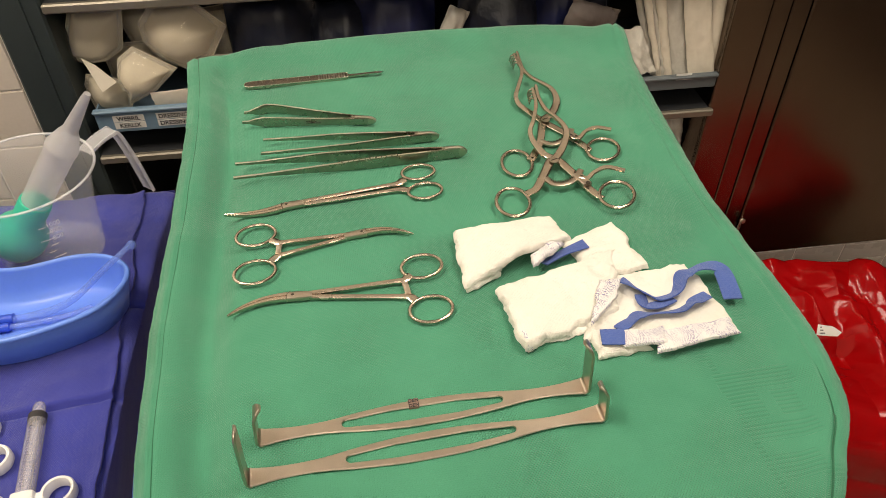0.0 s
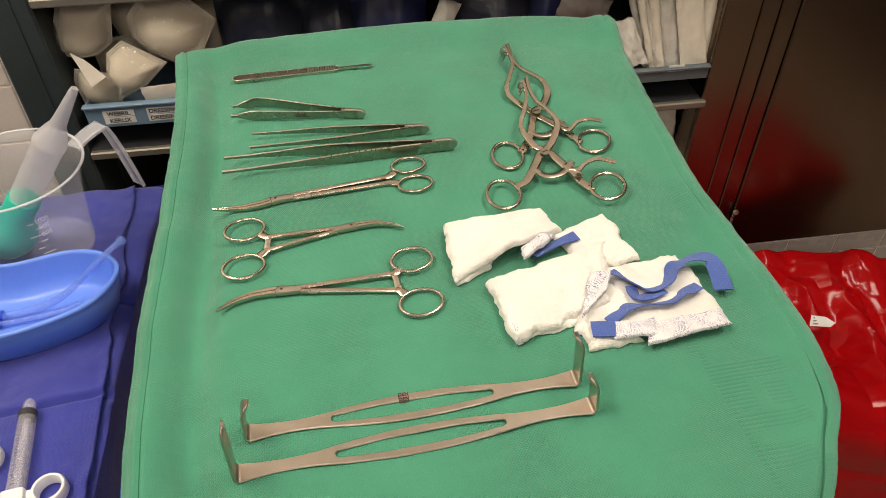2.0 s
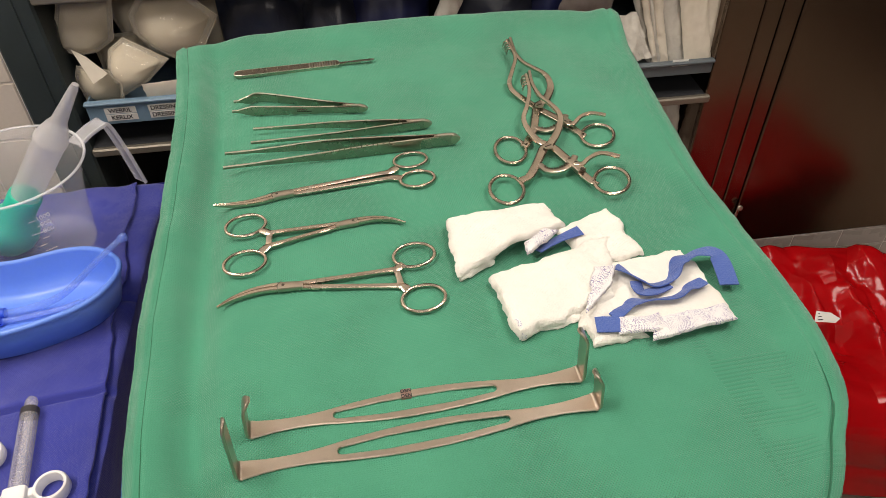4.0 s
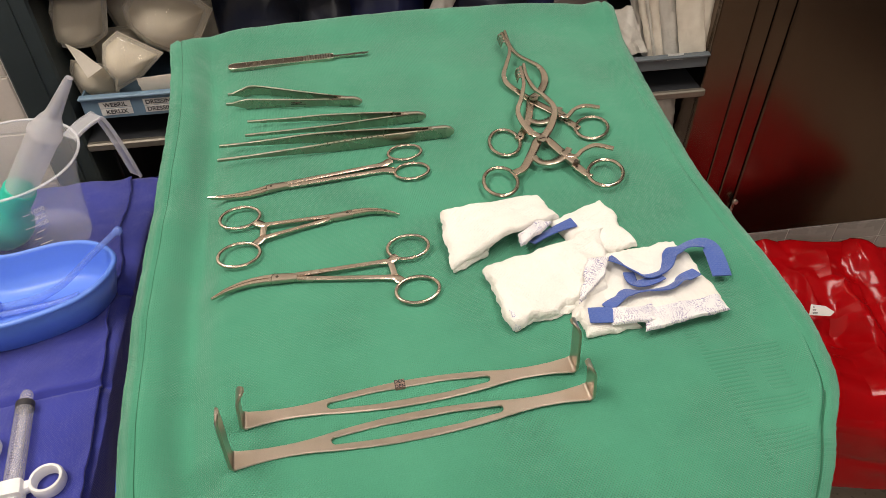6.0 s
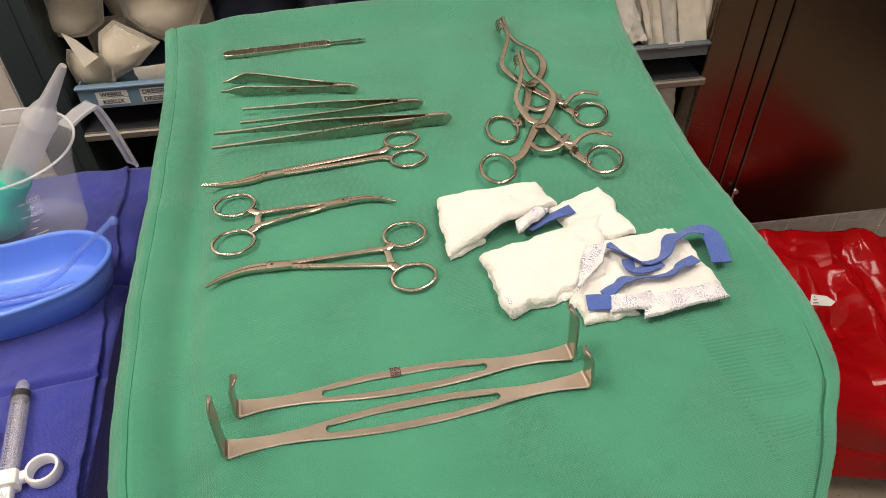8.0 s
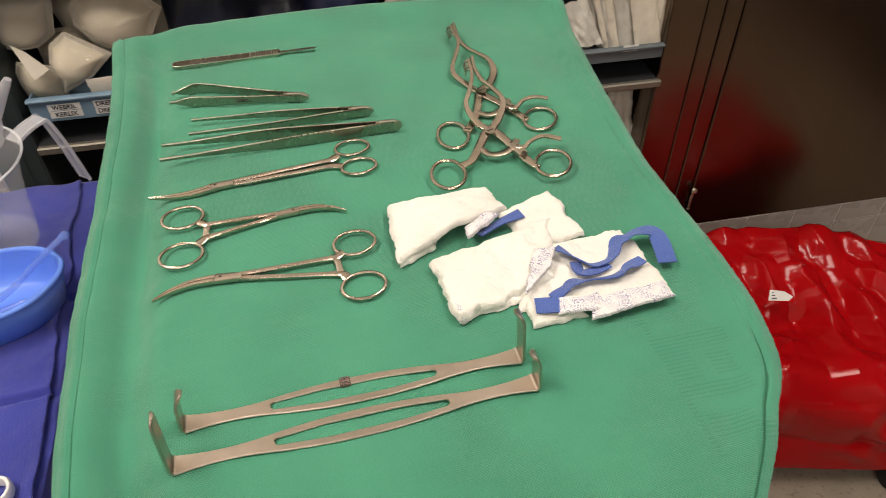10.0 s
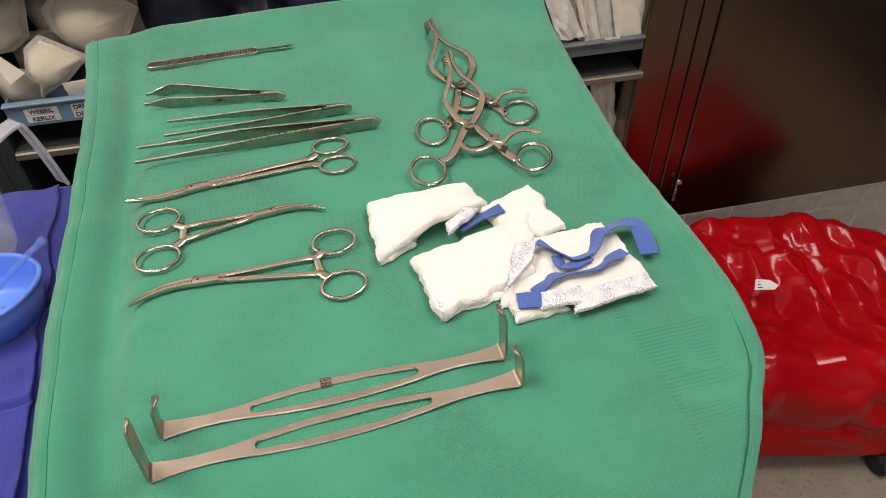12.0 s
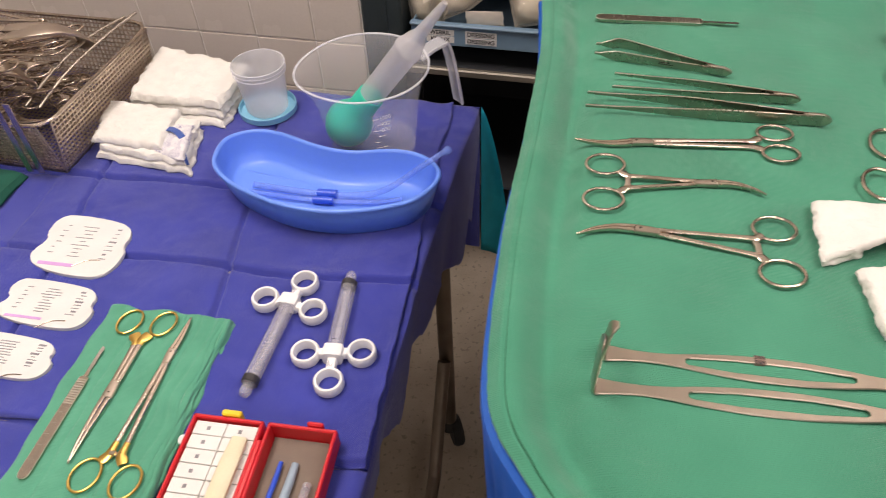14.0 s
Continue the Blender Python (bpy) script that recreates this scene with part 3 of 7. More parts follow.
def cushion(corners, thick, seed=0.0, n=34, edge=0.006, wob=0.0025, lift=None, base=0.0, puff=0.25, lumpy=0.22):
    """A soft folded pad over four corners, with rounded, uneven edges."""
    c = [Vector((x, y, 0)) for x, y in corners]
    bm = bmesh.new()
    top, bot = [], []
    size = max((c[1] - c[0]).length, (c[3] - c[0]).length)
    for i in range(n + 1):
        ra, rb = [], []
        for j in range(n + 1):
            u, v = i / n, j / n
            p = c[0].lerp(c[1], u).lerp(c[3].lerp(c[2], u), v)
            d = min(u, 1 - u, v, 1 - v) * size
            rim = max(0.0, 1 - d / 0.006)
            p = p + Vector((fuzz(p.x, p.y, seed, 70), fuzz(p.x, p.y, seed + 9, 70), 0)) * wob + Vector((fuzz(p.x, p.y, seed + 2, 260), fuzz(p.x, p.y, seed + 6, 260), 0)) * 0.0014 * rim
            z = math.sqrt(max(0.0, 1 - (1 - min(d / edge, 1)) ** 2))
            dome = 1 + puff * (4 * u * (1 - u) * 4 * v * (1 - v) - 0.5)
            h = thick * (0.45 + 0.55 * z) * dome + fuzz(p.x, p.y, seed + 3, 45) * thick * lumpy + fuzz(p.x, p.y, seed + 5, 160) * thick * 0.06
            g = base + (lift(p.x, p.y) if lift else 0.0)
            ra.append(bm.verts.new((p.x, p.y, g + max(h, 0.0012))))
            rb.append(bm.verts.new((p.x, p.y, g + (0.0003 if d > 0 else thick * 0.2))))
        top.append(ra)
        bot.append(rb)
    for i in range(n):
        for j in range(n):
            bm.faces.new((top[i][j], top[i + 1][j], top[i + 1][j + 1], top[i][j + 1]))
            bm.faces.new((bot[i][j], bot[i][j + 1], bot[i + 1][j + 1], bot[i + 1][j]))
    for k in range(n):
        for a, b in ((0, 0), (1, n)):
            p, q = top[k][b], top[k + 1][b]
            bm.faces.new((p, bot[k][b], bot[k + 1][b], q))
            p, q = top[b][k], top[b][k + 1]
            bm.faces.new((p, q, bot[b][k + 1], bot[b][k]))
    return bm


def lettering(words, size, m, depth=0.0002, bold=0.0):
    """Built-in letters as a bmesh, laid by the matrix m, which centres them."""
    cu = bpy.data.curves.new("letters", "FONT")
    cu.body, cu.size, cu.align_x, cu.align_y, cu.extrude = words, size, "CENTER", "CENTER", depth
    cu.offset = bold
    ob = new("letters", cu)
    bpy.context.view_layer.update()
    me = bpy.data.meshes.new_from_object(ob.evaluated_get(bpy.context.evaluated_depsgraph_get()))
    bm = bmesh.new()
    bm.from_mesh(me)
    bm.transform(m)
    bpy.data.objects.remove(ob)
    bpy.data.curves.remove(cu)
    bpy.data.meshes.remove(me)
    return bm


# ---- room shell ----
def shell():
    solo("floor", box(-2.6, 2.6, -3.2, 1.6, -0.1, 0.0), M["floor"], (0, 0, 0), "beige speckled sheet floor with darker flecks", "floor", kind="structure", fr=ROOM, smooth=False)
    solo("ceiling", box(-2.6, 2.6, -3.2, 1.6, 2.7, 2.8), M["ceiling"], (0, 0, 2.7), "white tiled ceiling over the room", "ceiling", kind="structure", fr=ROOM, smooth=False)
    solo("wall_south", box(-2.6, 2.6, -3.3, -3.2, 0, 2.7), M["plaster"], (0, -3.25, 0), "plain beige painted wall", "wall", kind="structure", fr=ROOM, smooth=False)
    solo("wall_west", box(-2.7, -2.6, -3.2, 1.6, 0, 2.7), M["plaster"], (-2.65, 0, 0), "plain beige painted wall", "wall", kind="structure", fr=ROOM, smooth=False)
    # added unseen wall, set close and dark for the cabinet doors to reflect
    solo("unseen_wall_east", box(1.85, 1.95, -3.2, 1.6, 0, 2.7), M["unseen_dark_wall"], (1.9, 0, 0), "unseen dark brown wall, added to darken the cabinet's reflections", "wall", kind="structure", fr=ROOM, smooth=False)
    for lx, ly, lw, lh, _ in LIGHTS:
        lamp = thing("ceiling_light", (lx, ly, 2.67), "white recessed ceiling light with glowing diffuser", "ceiling light", "ceiling lights", fr=ROOM)
        for x0 in (lx - lw / 2 - 0.03, lx + lw / 2):
            part("frame_bar", box(x0, x0 + 0.03, ly - lh / 2, ly + lh / 2, 2.67, 2.7), M["white_plastic"], lamp, fr=ROOM)
        part("diffuser", box(lx - lw / 2, lx + lw / 2, ly - lh / 2, ly + lh / 2, 2.68, 2.7), M["light_panel"], lamp, fr=ROOM)


shell()

# wall west of the shelving, with glazed tiles; the steel post ends it
TILE, TILE_W = 0.1085, 0.1235
JOINT = 0.664


def tile_mesh(name, w, h, material="tile"):
    bm = box(-w / 2 + 0.0016, w / 2 - 0.0016, 0.0012, 0.008, -h / 2 + 0.0016, h / 2 - 0.0016)
    es = [e for e in bm.edges if all(v.co.y < 0.004 for v in e.verts)]
    bmesh.ops.bevel(bm, geom=es, offset=0.0012, segments=2, affect="EDGES")
    return to_mesh(name, bm, M[material])


def walls_north():
    west = solo("wall_north_west", box(-2.8, -0.5715, 0.004, 0.12, 0, 2.7), M["grout"], (-1.2, 0.05, 0), "wall of glossy beige square tiles with pale grout", "wall", kind="structure", fr=WALL, smooth=False)
    east = solo("wall_north_base", box(0.65, 3.0, 0.004, 0.5, 0, 0.222), M["grout"], (1.0, 0.05, 0), "low plinth of glossy beige square tiles below the steel cabinet", "wall", kind="structure", fr=WALL, smooth=False)
    solo("wall_north_back", box(-0.62, 3.0, 0.42, 0.52, 0, 2.7), M["plaster"], (0.5, 0.47, 0), "plain wall behind the shelving", "wall", kind="structure", fr=WALL, smooth=False)
    # unseen pale panel, added to give the instruments' steel something bright to reflect
    solo("wall_north_reflector", box(-0.6, 0.648, -0.004, 0.42, 1.3, 2.7), M["plaster"], (0, 0.2, 1.3), "unseen beige wall above the shelving, added to brighten steel reflections", "wall", kind="structure", fr=WALL, smooth=False)
    one = tile_mesh("tile", TILE_W, TILE)
    low, cap = tile_mesh("tile", TILE_W, TILE, "plinth_tile"), tile_mesh("tile", TILE_W, 0.054, "plinth_tile")
    cut = tile_mesh("tile", 0.1, TILE)
    for i in range(11):
        for j in range(9):
            t = new("tile", one if i else cut)
            t.parent = west
            t.matrix_basis = BASE[west].inverted() @ WALL @ pose(-0.5495 - TILE_W * (i + 0.5) if i else -0.623, 0, JOINT + TILE * (j - 3.5))
    for i in range(10):
        for j in range(3):
            t = new("tile", cap if j == 0 else low)
            t.parent = east
            t.matrix_basis = BASE[east].inverted() @ WALL @ pose(0.596 + TILE_W * (i + 0.5), 0, 0.222 - (0.027 if j == 0 else 0.054 + TILE * (j - 0.5)))


# ---- steel shelving in the recess ----
def shelving():
    s = thing("storage_shelf", (0.08, 0.2, 0), "dark steel open shelving, recess shade in its colour, stacked with supplies", "shelf", fr=WALL)
    part("post", merge(box(-0.57, -0.493, -0.006, 0.1, 0, 1.3, 0.004), box(-0.525, -0.52, -0.009, 0.0, 0, 1.3)), M["column"], s, "dark green-grey steel post", fr=WALL)
    part("side_panel", box(-0.57, -0.49, 0.1, 0.4, 0, 1.3), M["recess_shade"], s, fr=WALL)
    part("back_panel", box(-0.6, 0.66, 0.4, 0.418, 0, 1.3), M["recess_shade"], s, fr=WALL)
    for z in (0.635, 0.917):
        part("shelf_board", box(-0.492, 0.655, 0.0, 0.4, z - 0.006, z), M["recess_shade"], s, fr=WALL)
        part("shelf_lip", box(-0.492, 0.655, -0.012, 0.0, z - 0.014, z + 0.001, 0.0025), M["shelf"], s, "brushed steel front lip", fr=WALL)
    part("shelf_board", box(-0.492, 0.655, 0.05, 0.4, 0.3, 0.306), M["recess_shade"], s, fr=WALL)
    part("shelf_board", box(-0.492, 0.655, 0.0, 0.4, 1.2, 1.206), M["recess_shade"], s, fr=WALL)


def bin_box(u0, u1, z0, z1, words, label, colour="bin"):
    b = thing("supply_bin", ((u0 + u1) / 2, 0.1, z0), label, "storage bin", "bins on the shelf", fr=WALL)
    part("front", box(u0, u1, -0.006, 0.0, z0, z1, 0.0015), M[colour], b, fr=WALL)
    part("rim", box(u0 - 0.001, u1 + 0.001, -0.012, 0.0015, z1, z1 + 0.006, 0.002), M[colour], b, fr=WALL)
    part("base", box(u0, u1, 0.0, 0.3, z0, z0 + 0.004), M[colour], b, fr=WALL)
    part("side", box(u0, u0 + 0.003, 0.0, 0.3, z0 + 0.004, z1), M[colour], b, fr=WALL)
    part("side", box(u1 - 0.003, u1, 0.0, 0.3, z0 + 0.004, z1), M[colour], b, fr=WALL)
    for u, w, lines in words:
        for k, txt in enumerate(lines):
            z = z0 + 0.0265 - 0.0135 * k
            lab = part("label", box(u - w / 2, u + w / 2, -0.0072, -0.006, z - 0.006, z + 0.006), M["paper"], b, "white label strip with black capitals", fr=WALL, smooth=False)
            if txt:
                part("lettering", lettering(txt, 0.0112, Matrix.Translation((u, -0.0076, z)) @ pose(0, 0, 0, 90, 0, 0), bold=0.00018), M["ink"], lab, fr=WALL, smooth=False)
            else:
                part("print_bar", box(u - w / 2 + 0.005, u + w / 2 - 0.005, -0.0078, -0.0072, z - 0.002, z + 0.002), M["ink"], lab, fr=WALL, smooth=False)
    return b


def lump(name, c, r, seed, material, label, category, group="", squash=0.35, fr=WALL, corners=True):
    """A soft sealed pouch with a swollen middle and flat, sharp corners."""
    bm = bmesh.new()
    n = 18
    grids = []
    for side in (1, -1):
        g = []
        for i in range(n + 1):
            row = []
            for j in range(n + 1):
                u, v = i / n * 2 - 1, j / n * 2 - 1
                d = max(0.0, 1 - (abs(u) ** 2.6 + abs(v) ** 2.6) ** (1 / 1.4))
                w = fuzz(u * 1.7, v * 1.7, seed + side) * 0.22 + fuzz(u * 5, v * 5, seed + side) * 0.05
                row.append(bm.verts.new((u * r[0] * (1 + 0.06 * fuzz(v * 2, seed)), side * r[1] * (math.sqrt(d) * 1.0 + 0.02) + r[1] * w * (0.5 + d), v * r[2] * (1 + 0.06 * fuzz(u * 2, seed + 4)))))
            g.append(row)
        grids.append(g)
    for g, flip in ((grids[0], 1), (grids[1], 0)):
        for i in range(n):
            for j in range(n):
                q = (g[i][j], g[i + 1][j], g[i + 1][j + 1], g[i][j + 1])
                bm.faces.new(q if flip else q[::-1])
    edge = [(i, 0) for i in range(n)] + [(n, j) for j in range(n)] + [(n - i, n) for i in range(n)] + [(0, n - j) for j in range(n)]
    for k in range(len(edge)):
        (a, b), (c2, d2) = edge[k], edge[(k + 1) % len(edge)]
        bm.faces.new((grids[0][a][b], grids[1][a][b], grids[1][c2][d2], grids[0][c2][d2]))
    bm.transform(pose(0, 0, 0, *c[3:6]))
    bm.transform(Matrix.Translation(c[:3]))
    return solo(name, bm, material, c[:3], label, category, group, fr=fr, angle=60)


def shelf_goods():
    bin_box(-0.476, -0.17, 0.683, 0.722, [(-0.421, 0.052, ("WEBRIL", "KERLIX")), (-0.345, 0.058, ("DRESSING", "DRESSING"))], "pale blue shallow supply bin with black-lettered labels")
    bin_box(0.44, 0.646, 0.683, 0.706, [(0.58, 0.03, ("",))], "grey clear shallow supply bin, darkened for shade, full of sealed pouches", "shaded_grey_bin")

    def film_pouch(corners, y, h, seed):
        """A gauze roll domed under clear film that is sealed to a flat paper back with sharp corners."""
        n = 10
        rim = []
        for (x0, z0), (x1, z1) in zip(corners, corners[1:] + corners[:1]):
            rim += [(x0 + (x1 - x0) * k / n, z0 + (z1 - z0) * k / n) for k in range(n)]
        cx, cz = sum(p[0] for p in rim) / len(rim), sum(p[1] for p in rim) / len(rim)
        mean = sum(math.hypot(x - cx, z - cz) for x, z in rim) / len(rim)
        o = thing("dressing_pouch", (cx, y, cz), "cream gauze roll in a clear pouch with flat paper back", "medical pouch", "pouches in the bin", fr=WALL)

        def dome(size, tall, crease):
            loops = []
            for s in (1.0, 0.95, 0.88, 0.8, 0.7, 0.6, 0.48, 0.36, 0.24, 0.12, 0.03):
                lp = []
                for x, z in rim:
                    g = math.atan2(z - cz, x - cx)
                    w = min(1.0, (1 - s) * 2.2)
                    rr = math.hypot(x - cx, z - cz) * (1 - w) + mean * 0.93 * w
                    fold = abs(noise.noise(Vector((math.cos(g) * 2.2, math.sin(g) * 2.2, seed)))) * crease * 4 * s * (1 - s)
                    lp.append((cx + rr * s * size * math.cos(g), y - tall * (1 - s ** 2.4) ** 0.75 * (1 + 0.12 * noise.noise(Vector((s * math.cos(g), s * math.sin(g), seed + 3)))) - fold, cz + rr * s * size * math.sin(g)))
                loops.append(lp)
            return loft(loops)

        part("paper_back", loft([[(cx + (x - cx) * 1.015, y + 0.002, cz + (z - cz) * 1.015) for x, z in rim], [(cx + (x - cx) * 1.015, y + 0.0008, cz + (z - cz) * 1.015) for x, z in rim]]), M["pouch"], o, "flat cream paper backing with sharp corners", fr=WALL, smooth=False)
        part("gauze_roll", dome(0.84, h * 0.9, 0.0), M["roll"], o, fr=WALL, angle=80)
        part("wrapper", dome(1.0, h, h * 0.14), M["wrap"], o, "clear crinkled film", fr=WALL, angle=30)

    film_pouch([(-0.499, 0.836), (-0.479, 0.884), (-0.394, 0.882), (-0.413, 0.809), (-0.444, 0.789), (-0.48, 0.786), (-0.509, 0.798)], 0.055, 0.026, 1)
    film_pouch([(-0.373, 0.856), (-0.348, 0.885), (-0.279, 0.888), (-0.233, 0.842), (-0.264, 0.792), (-0.315, 0.769), (-0.347, 0.792), (-0.374, 0.823)], 0.045, 0.04, 2)
    film_pouch([(-0.388, 0.825), (-0.326, 0.781), (-0.37, 0.742), (-0.422, 0.717), (-0.416, 0.745), (-0.427, 0.774), (-0.417, 0.805)], 0.025, 0.028, 3)
    film_pouch([(-0.484, 0.771), (-0.437, 0.759), (-0.417, 0.74), (-0.426, 0.7), (-0.488, 0.7), (-0.494, 0.747)], 0.045, 0.026, 4)
    film_pouch([(-0.31, 0.79), (-0.235, 0.79), (-0.215, 0.72), (-0.29, 0.7)], 0.045, 0.03, 6)
    film_pouch([(-0.43, 0.86), (-0.355, 0.87), (-0.345, 0.80), (-0.41, 0.785)], 0.11, 0.02, 8)
    film_pouch([(-0.465, 0.795), (-0.38, 0.8), (-0.36, 0.73), (-0.46, 0.72)], 0.1, 0.02, 9)
    film_pouch([(-0.29, 0.85), (-0.2, 0.86), (-0.18, 0.76), (-0.28, 0.75)], 0.1, 0.02, 10)
    flap = [(-0.472, 0.814), (-0.452, 0.801), (-0.425, 0.772), (-0.452, 0.757)]
    bm = loft([[(u, 0.004 + 0.25 * (z - 0.757), z) for u, z in flap], [(u, 0.0052 + 0.25 * (z - 0.757), z) for u, z in flap]])
    solo("paper_wrapper", bm, M["pouch"], (-0.45, 0.01, 0.757), "torn corner of white wrapper paper in the bin", "wrapper paper", fr=WALL, smooth=False)
    lump("folded_leaflet", (-0.34, 0.003, 0.737, 10, -3, 0), (0.034, 0.002, 0.017), 5, M["pouch"], "grey-white folded leaflet with a printed mark in the bin", "leaflet")
    k = 7

    def sleeve(name, bl, br, tl, tr, y, seed, material, label, lean=0.02, pleat=0.004):
        """An upright soft pouch between four corners, pleated lengthwise and crumpled towards its foot."""
        nu, nv = 14, 40
        bm = bmesh.new()
        grids = []
        for side in (0.0, 1.0):
            g = []
            for i in range(nu + 1):
                row = []
                for j in range(nv + 1):
                    a, b = i / nu, j / nv
                    x = (bl[0] * (1 - a) + br[0] * a) * (1 - b) + (tl[0] * (1 - a) + tr[0] * a) * b
                    z = (bl[1] * (1 - a) + br[1] * a) * (1 - b) + (tl[1] * (1 - a) + tr[1] * a) * b
                    fold = pleat * noise.noise(Vector((x * 70, z * 9, seed))) + pleat * 0.6 * noise.noise(Vector((x * 150 + z * 60, z * 70, seed + 5))) * (1.3 - b)
                    swell = 0.006 * math.sin(math.pi * a) ** 0.7 * (0.4 + 0.6 * math.sin(math.pi * b))
                    row.append(bm.verts.new((x + 0.002 * noise.noise(Vector((z * 40, seed, side))), y + lean * b - (swell if side == 0 else -0.001) - fold, z)))
                g.append(row)
            grids.append(g)
        f, h = grids
        for i in range(nu):
            for j in range(nv):
                bm.faces.new((f[i][j], f[i + 1][j], f[i + 1][j + 1], f[i][j + 1]))
                bm.faces.new((h[i][j], h[i][j + 1], h[i + 1][j + 1], h[i + 1][j]))
        for i in range(nu):
            bm.faces.new((f[i][0], h[i][0], h[i + 1][0], f[i + 1][0]))
            bm.faces.new((f[i][nv], f[i + 1][nv], h[i + 1][nv], h[i][nv]))
        for j in range(nv):
            bm.faces.new((f[0][j], f[0][j + 1], h[0][j + 1], h[0][j]))
            bm.faces.new((f[nu][j], h[nu][j], h[nu][j + 1], f[nu][j + 1]))
        return solo(name, bm, M[material], ((bl[0] + br[0]) / 2, y, min(bl[1], br[1])), label, "sterile pouch", "upright pouches", fr=WALL, angle=50)

    strip = "narrow upright sterile pouch of cream paper and film seen edge on"
    sleeve("flat_pouch", (0.60, 0.692), (0.65, 0.692), (0.548, 0.90), (0.60, 0.90), 0.012, 71, "pouch", "wide cream paper sterile pouch standing in the bin", pleat=0.003)
    sleeve("flat_pouch", (0.632, 0.70), (0.655, 0.70), (0.615, 0.905), (0.65, 0.905), 0.02, 72, "pouch", "wide cream paper sterile pouch standing in the bin", pleat=0.003)
    for x0, x1, t0, t1, y, seed, mt in ((0.563, 0.604, 0.512, 0.556, 0.022, 81, "film"), (0.552, 0.566, 0.499, 0.520, 0.016, 82, "pouch"), (0.543, 0.556, 0.488, 0.503, 0.02, 83, "film"), (0.536, 0.546, 0.474, 0.490, 0.014, 84, "pouch"),
                                      (0.528, 0.540, 0.462, 0.478, 0.026, 85, "film"), (0.575, 0.60, 0.53, 0.552, 0.03, 86, "film"), (0.608, 0.63, 0.592, 0.62, 0.034, 87, "film")):
        sleeve("flat_pouch", (x0, 0.70), (x1, 0.70), (t0, 0.895), (t1, 0.895), y, seed, mt, strip)
    sleeve("clear_pouch", (0.482, 0.716), (0.53, 0.716), (0.452, 0.79), (0.492, 0.80), 0.008, 91, "film", "crumpled clear pouch leaning out of the bin", pleat=0.008)
    for u, w, h, mt in ((-0.16, 0.075, 0.12, "dark_pack"), (-0.045, 0.055, 0.11, "dark_pack"), (0.055, 0.07, 0.12, "navy"), (0.24, 0.075, 0.12, "dark_pack"), (0.345, 0.05, 0.115, "navy"), (0.41, 0.03, 0.11, "dark_pack")):
        k += 1
        lump("wrapped_pack", (u, 0.06, 0.64 + h + 0.005, -4, 0, 0), (w, 0.045, h), k, M[mt], "dark navy folded pack in glossy wrap", "wrapped pack", "dark packs")
    lump("small_pouch", (0.15, 0.03, 0.82, 0, 25, 10), (0.02, 0.012, 0.035), 31, M["film"], "small crumpled clear pouch between dark packs", "medical pouch")
    lump("dressing_pouch", (0.395, 0.02, 0.82, 0, 20, 10), (0.05, 0.012, 0.03), 37, M["smoky"], "smoky clear flat pouch leaning on a dark pack", "medical pouch")
    for bl, br, tl, tr, y, seed in (((0.60, 0.42), (0.655, 0.43), (0.585, 0.575), (0.638, 0.572), 0.05, 41), ((0.545, 0.40), (0.61, 0.41), (0.54, 0.545), (0.592, 0.54), 0.07, 42)):
        sleeve("lower_pouch", bl, br, tl, tr, y, seed, "film", "crinkled clear and white pouch on the lower shelf", pleat=0.012)
    for c, s in (((-0.38, 0.08, 0.945, 80, 0, 5), 51), ((-0.2, 0.06, 0.95, 76, 0, -8), 52)):
        lump("paper_pack", c, (0.09, 0.03, 0.05), s, M["pouch"], "white paper pack lying on the upper shelf", "paper pack", "upper packs")


def cabinet():
    c = thing("steel_cabinet", (1.3, 0.1, 0.222), "brown tinted stainless cabinet with closed doors on a tiled plinth", "cabinet", fr=WALL)
    part("side", box(0.648, 0.66, 0.0, 0.4, 0.226, 2.2), M["cabinet"], c, fr=WALL)
    part("body", box(0.66, 1.78, 0.014, 0.4, 0.226, 2.2), M["seam"], c, fr=WALL)
    part("stile", box(0.648, 0.7163, -0.004, 0.012, 0.226, 2.2, 0.002), M["cabinet"], c, fr=WALL)
    part("stile", box(0.7178, 0.7531, -0.004, 0.012, 0.226, 2.2, 0.002), M["cabinet"], c, fr=WALL)
    part("stile", box(0.7547, 0.7896, -0.005, 0.012, 0.245, 2.2, 0.002), M["cabinet"], c, fr=WALL)
    part("bottom_rail", box(0.755, 1.78, 0.002, 0.012, 0.226, 0.242), M["cabinet"], c, fr=WALL)
    for u0, u1 in ((0.7912, 1.62), (1.624, 1.78)):
        d = part("door", box(u0, u1, -0.008, 0.012, 0.246, 2.2, 0.003), M["cabinet"], c, fr=WALL)
    pin = thing("door_bolt", (0.79, -0.02, 0.3), "small bright steel door pin on the cabinet", "door bolt", fr=WALL)
    part("knob", lathe([(0.001, 0.0), (0.006, 0.001), (0.007, 0.004), (0.005, 0.008), (0.001, 0.009)], 20, (0.79, -0.014, 0.345), (0, -1, 0.3)), M["chrome"], pin, fr=WALL)
    part("rod", sweep([(0.79, -0.012, 0.345, 0.0035, 0.0035), (0.79, -0.012, 0.29, 0.0035, 0.0035)], 10, up=(0, 1, 0)), M["chrome"], pin, fr=WALL)


walls_north()
shelving()
shelf_goods()
cabinet()


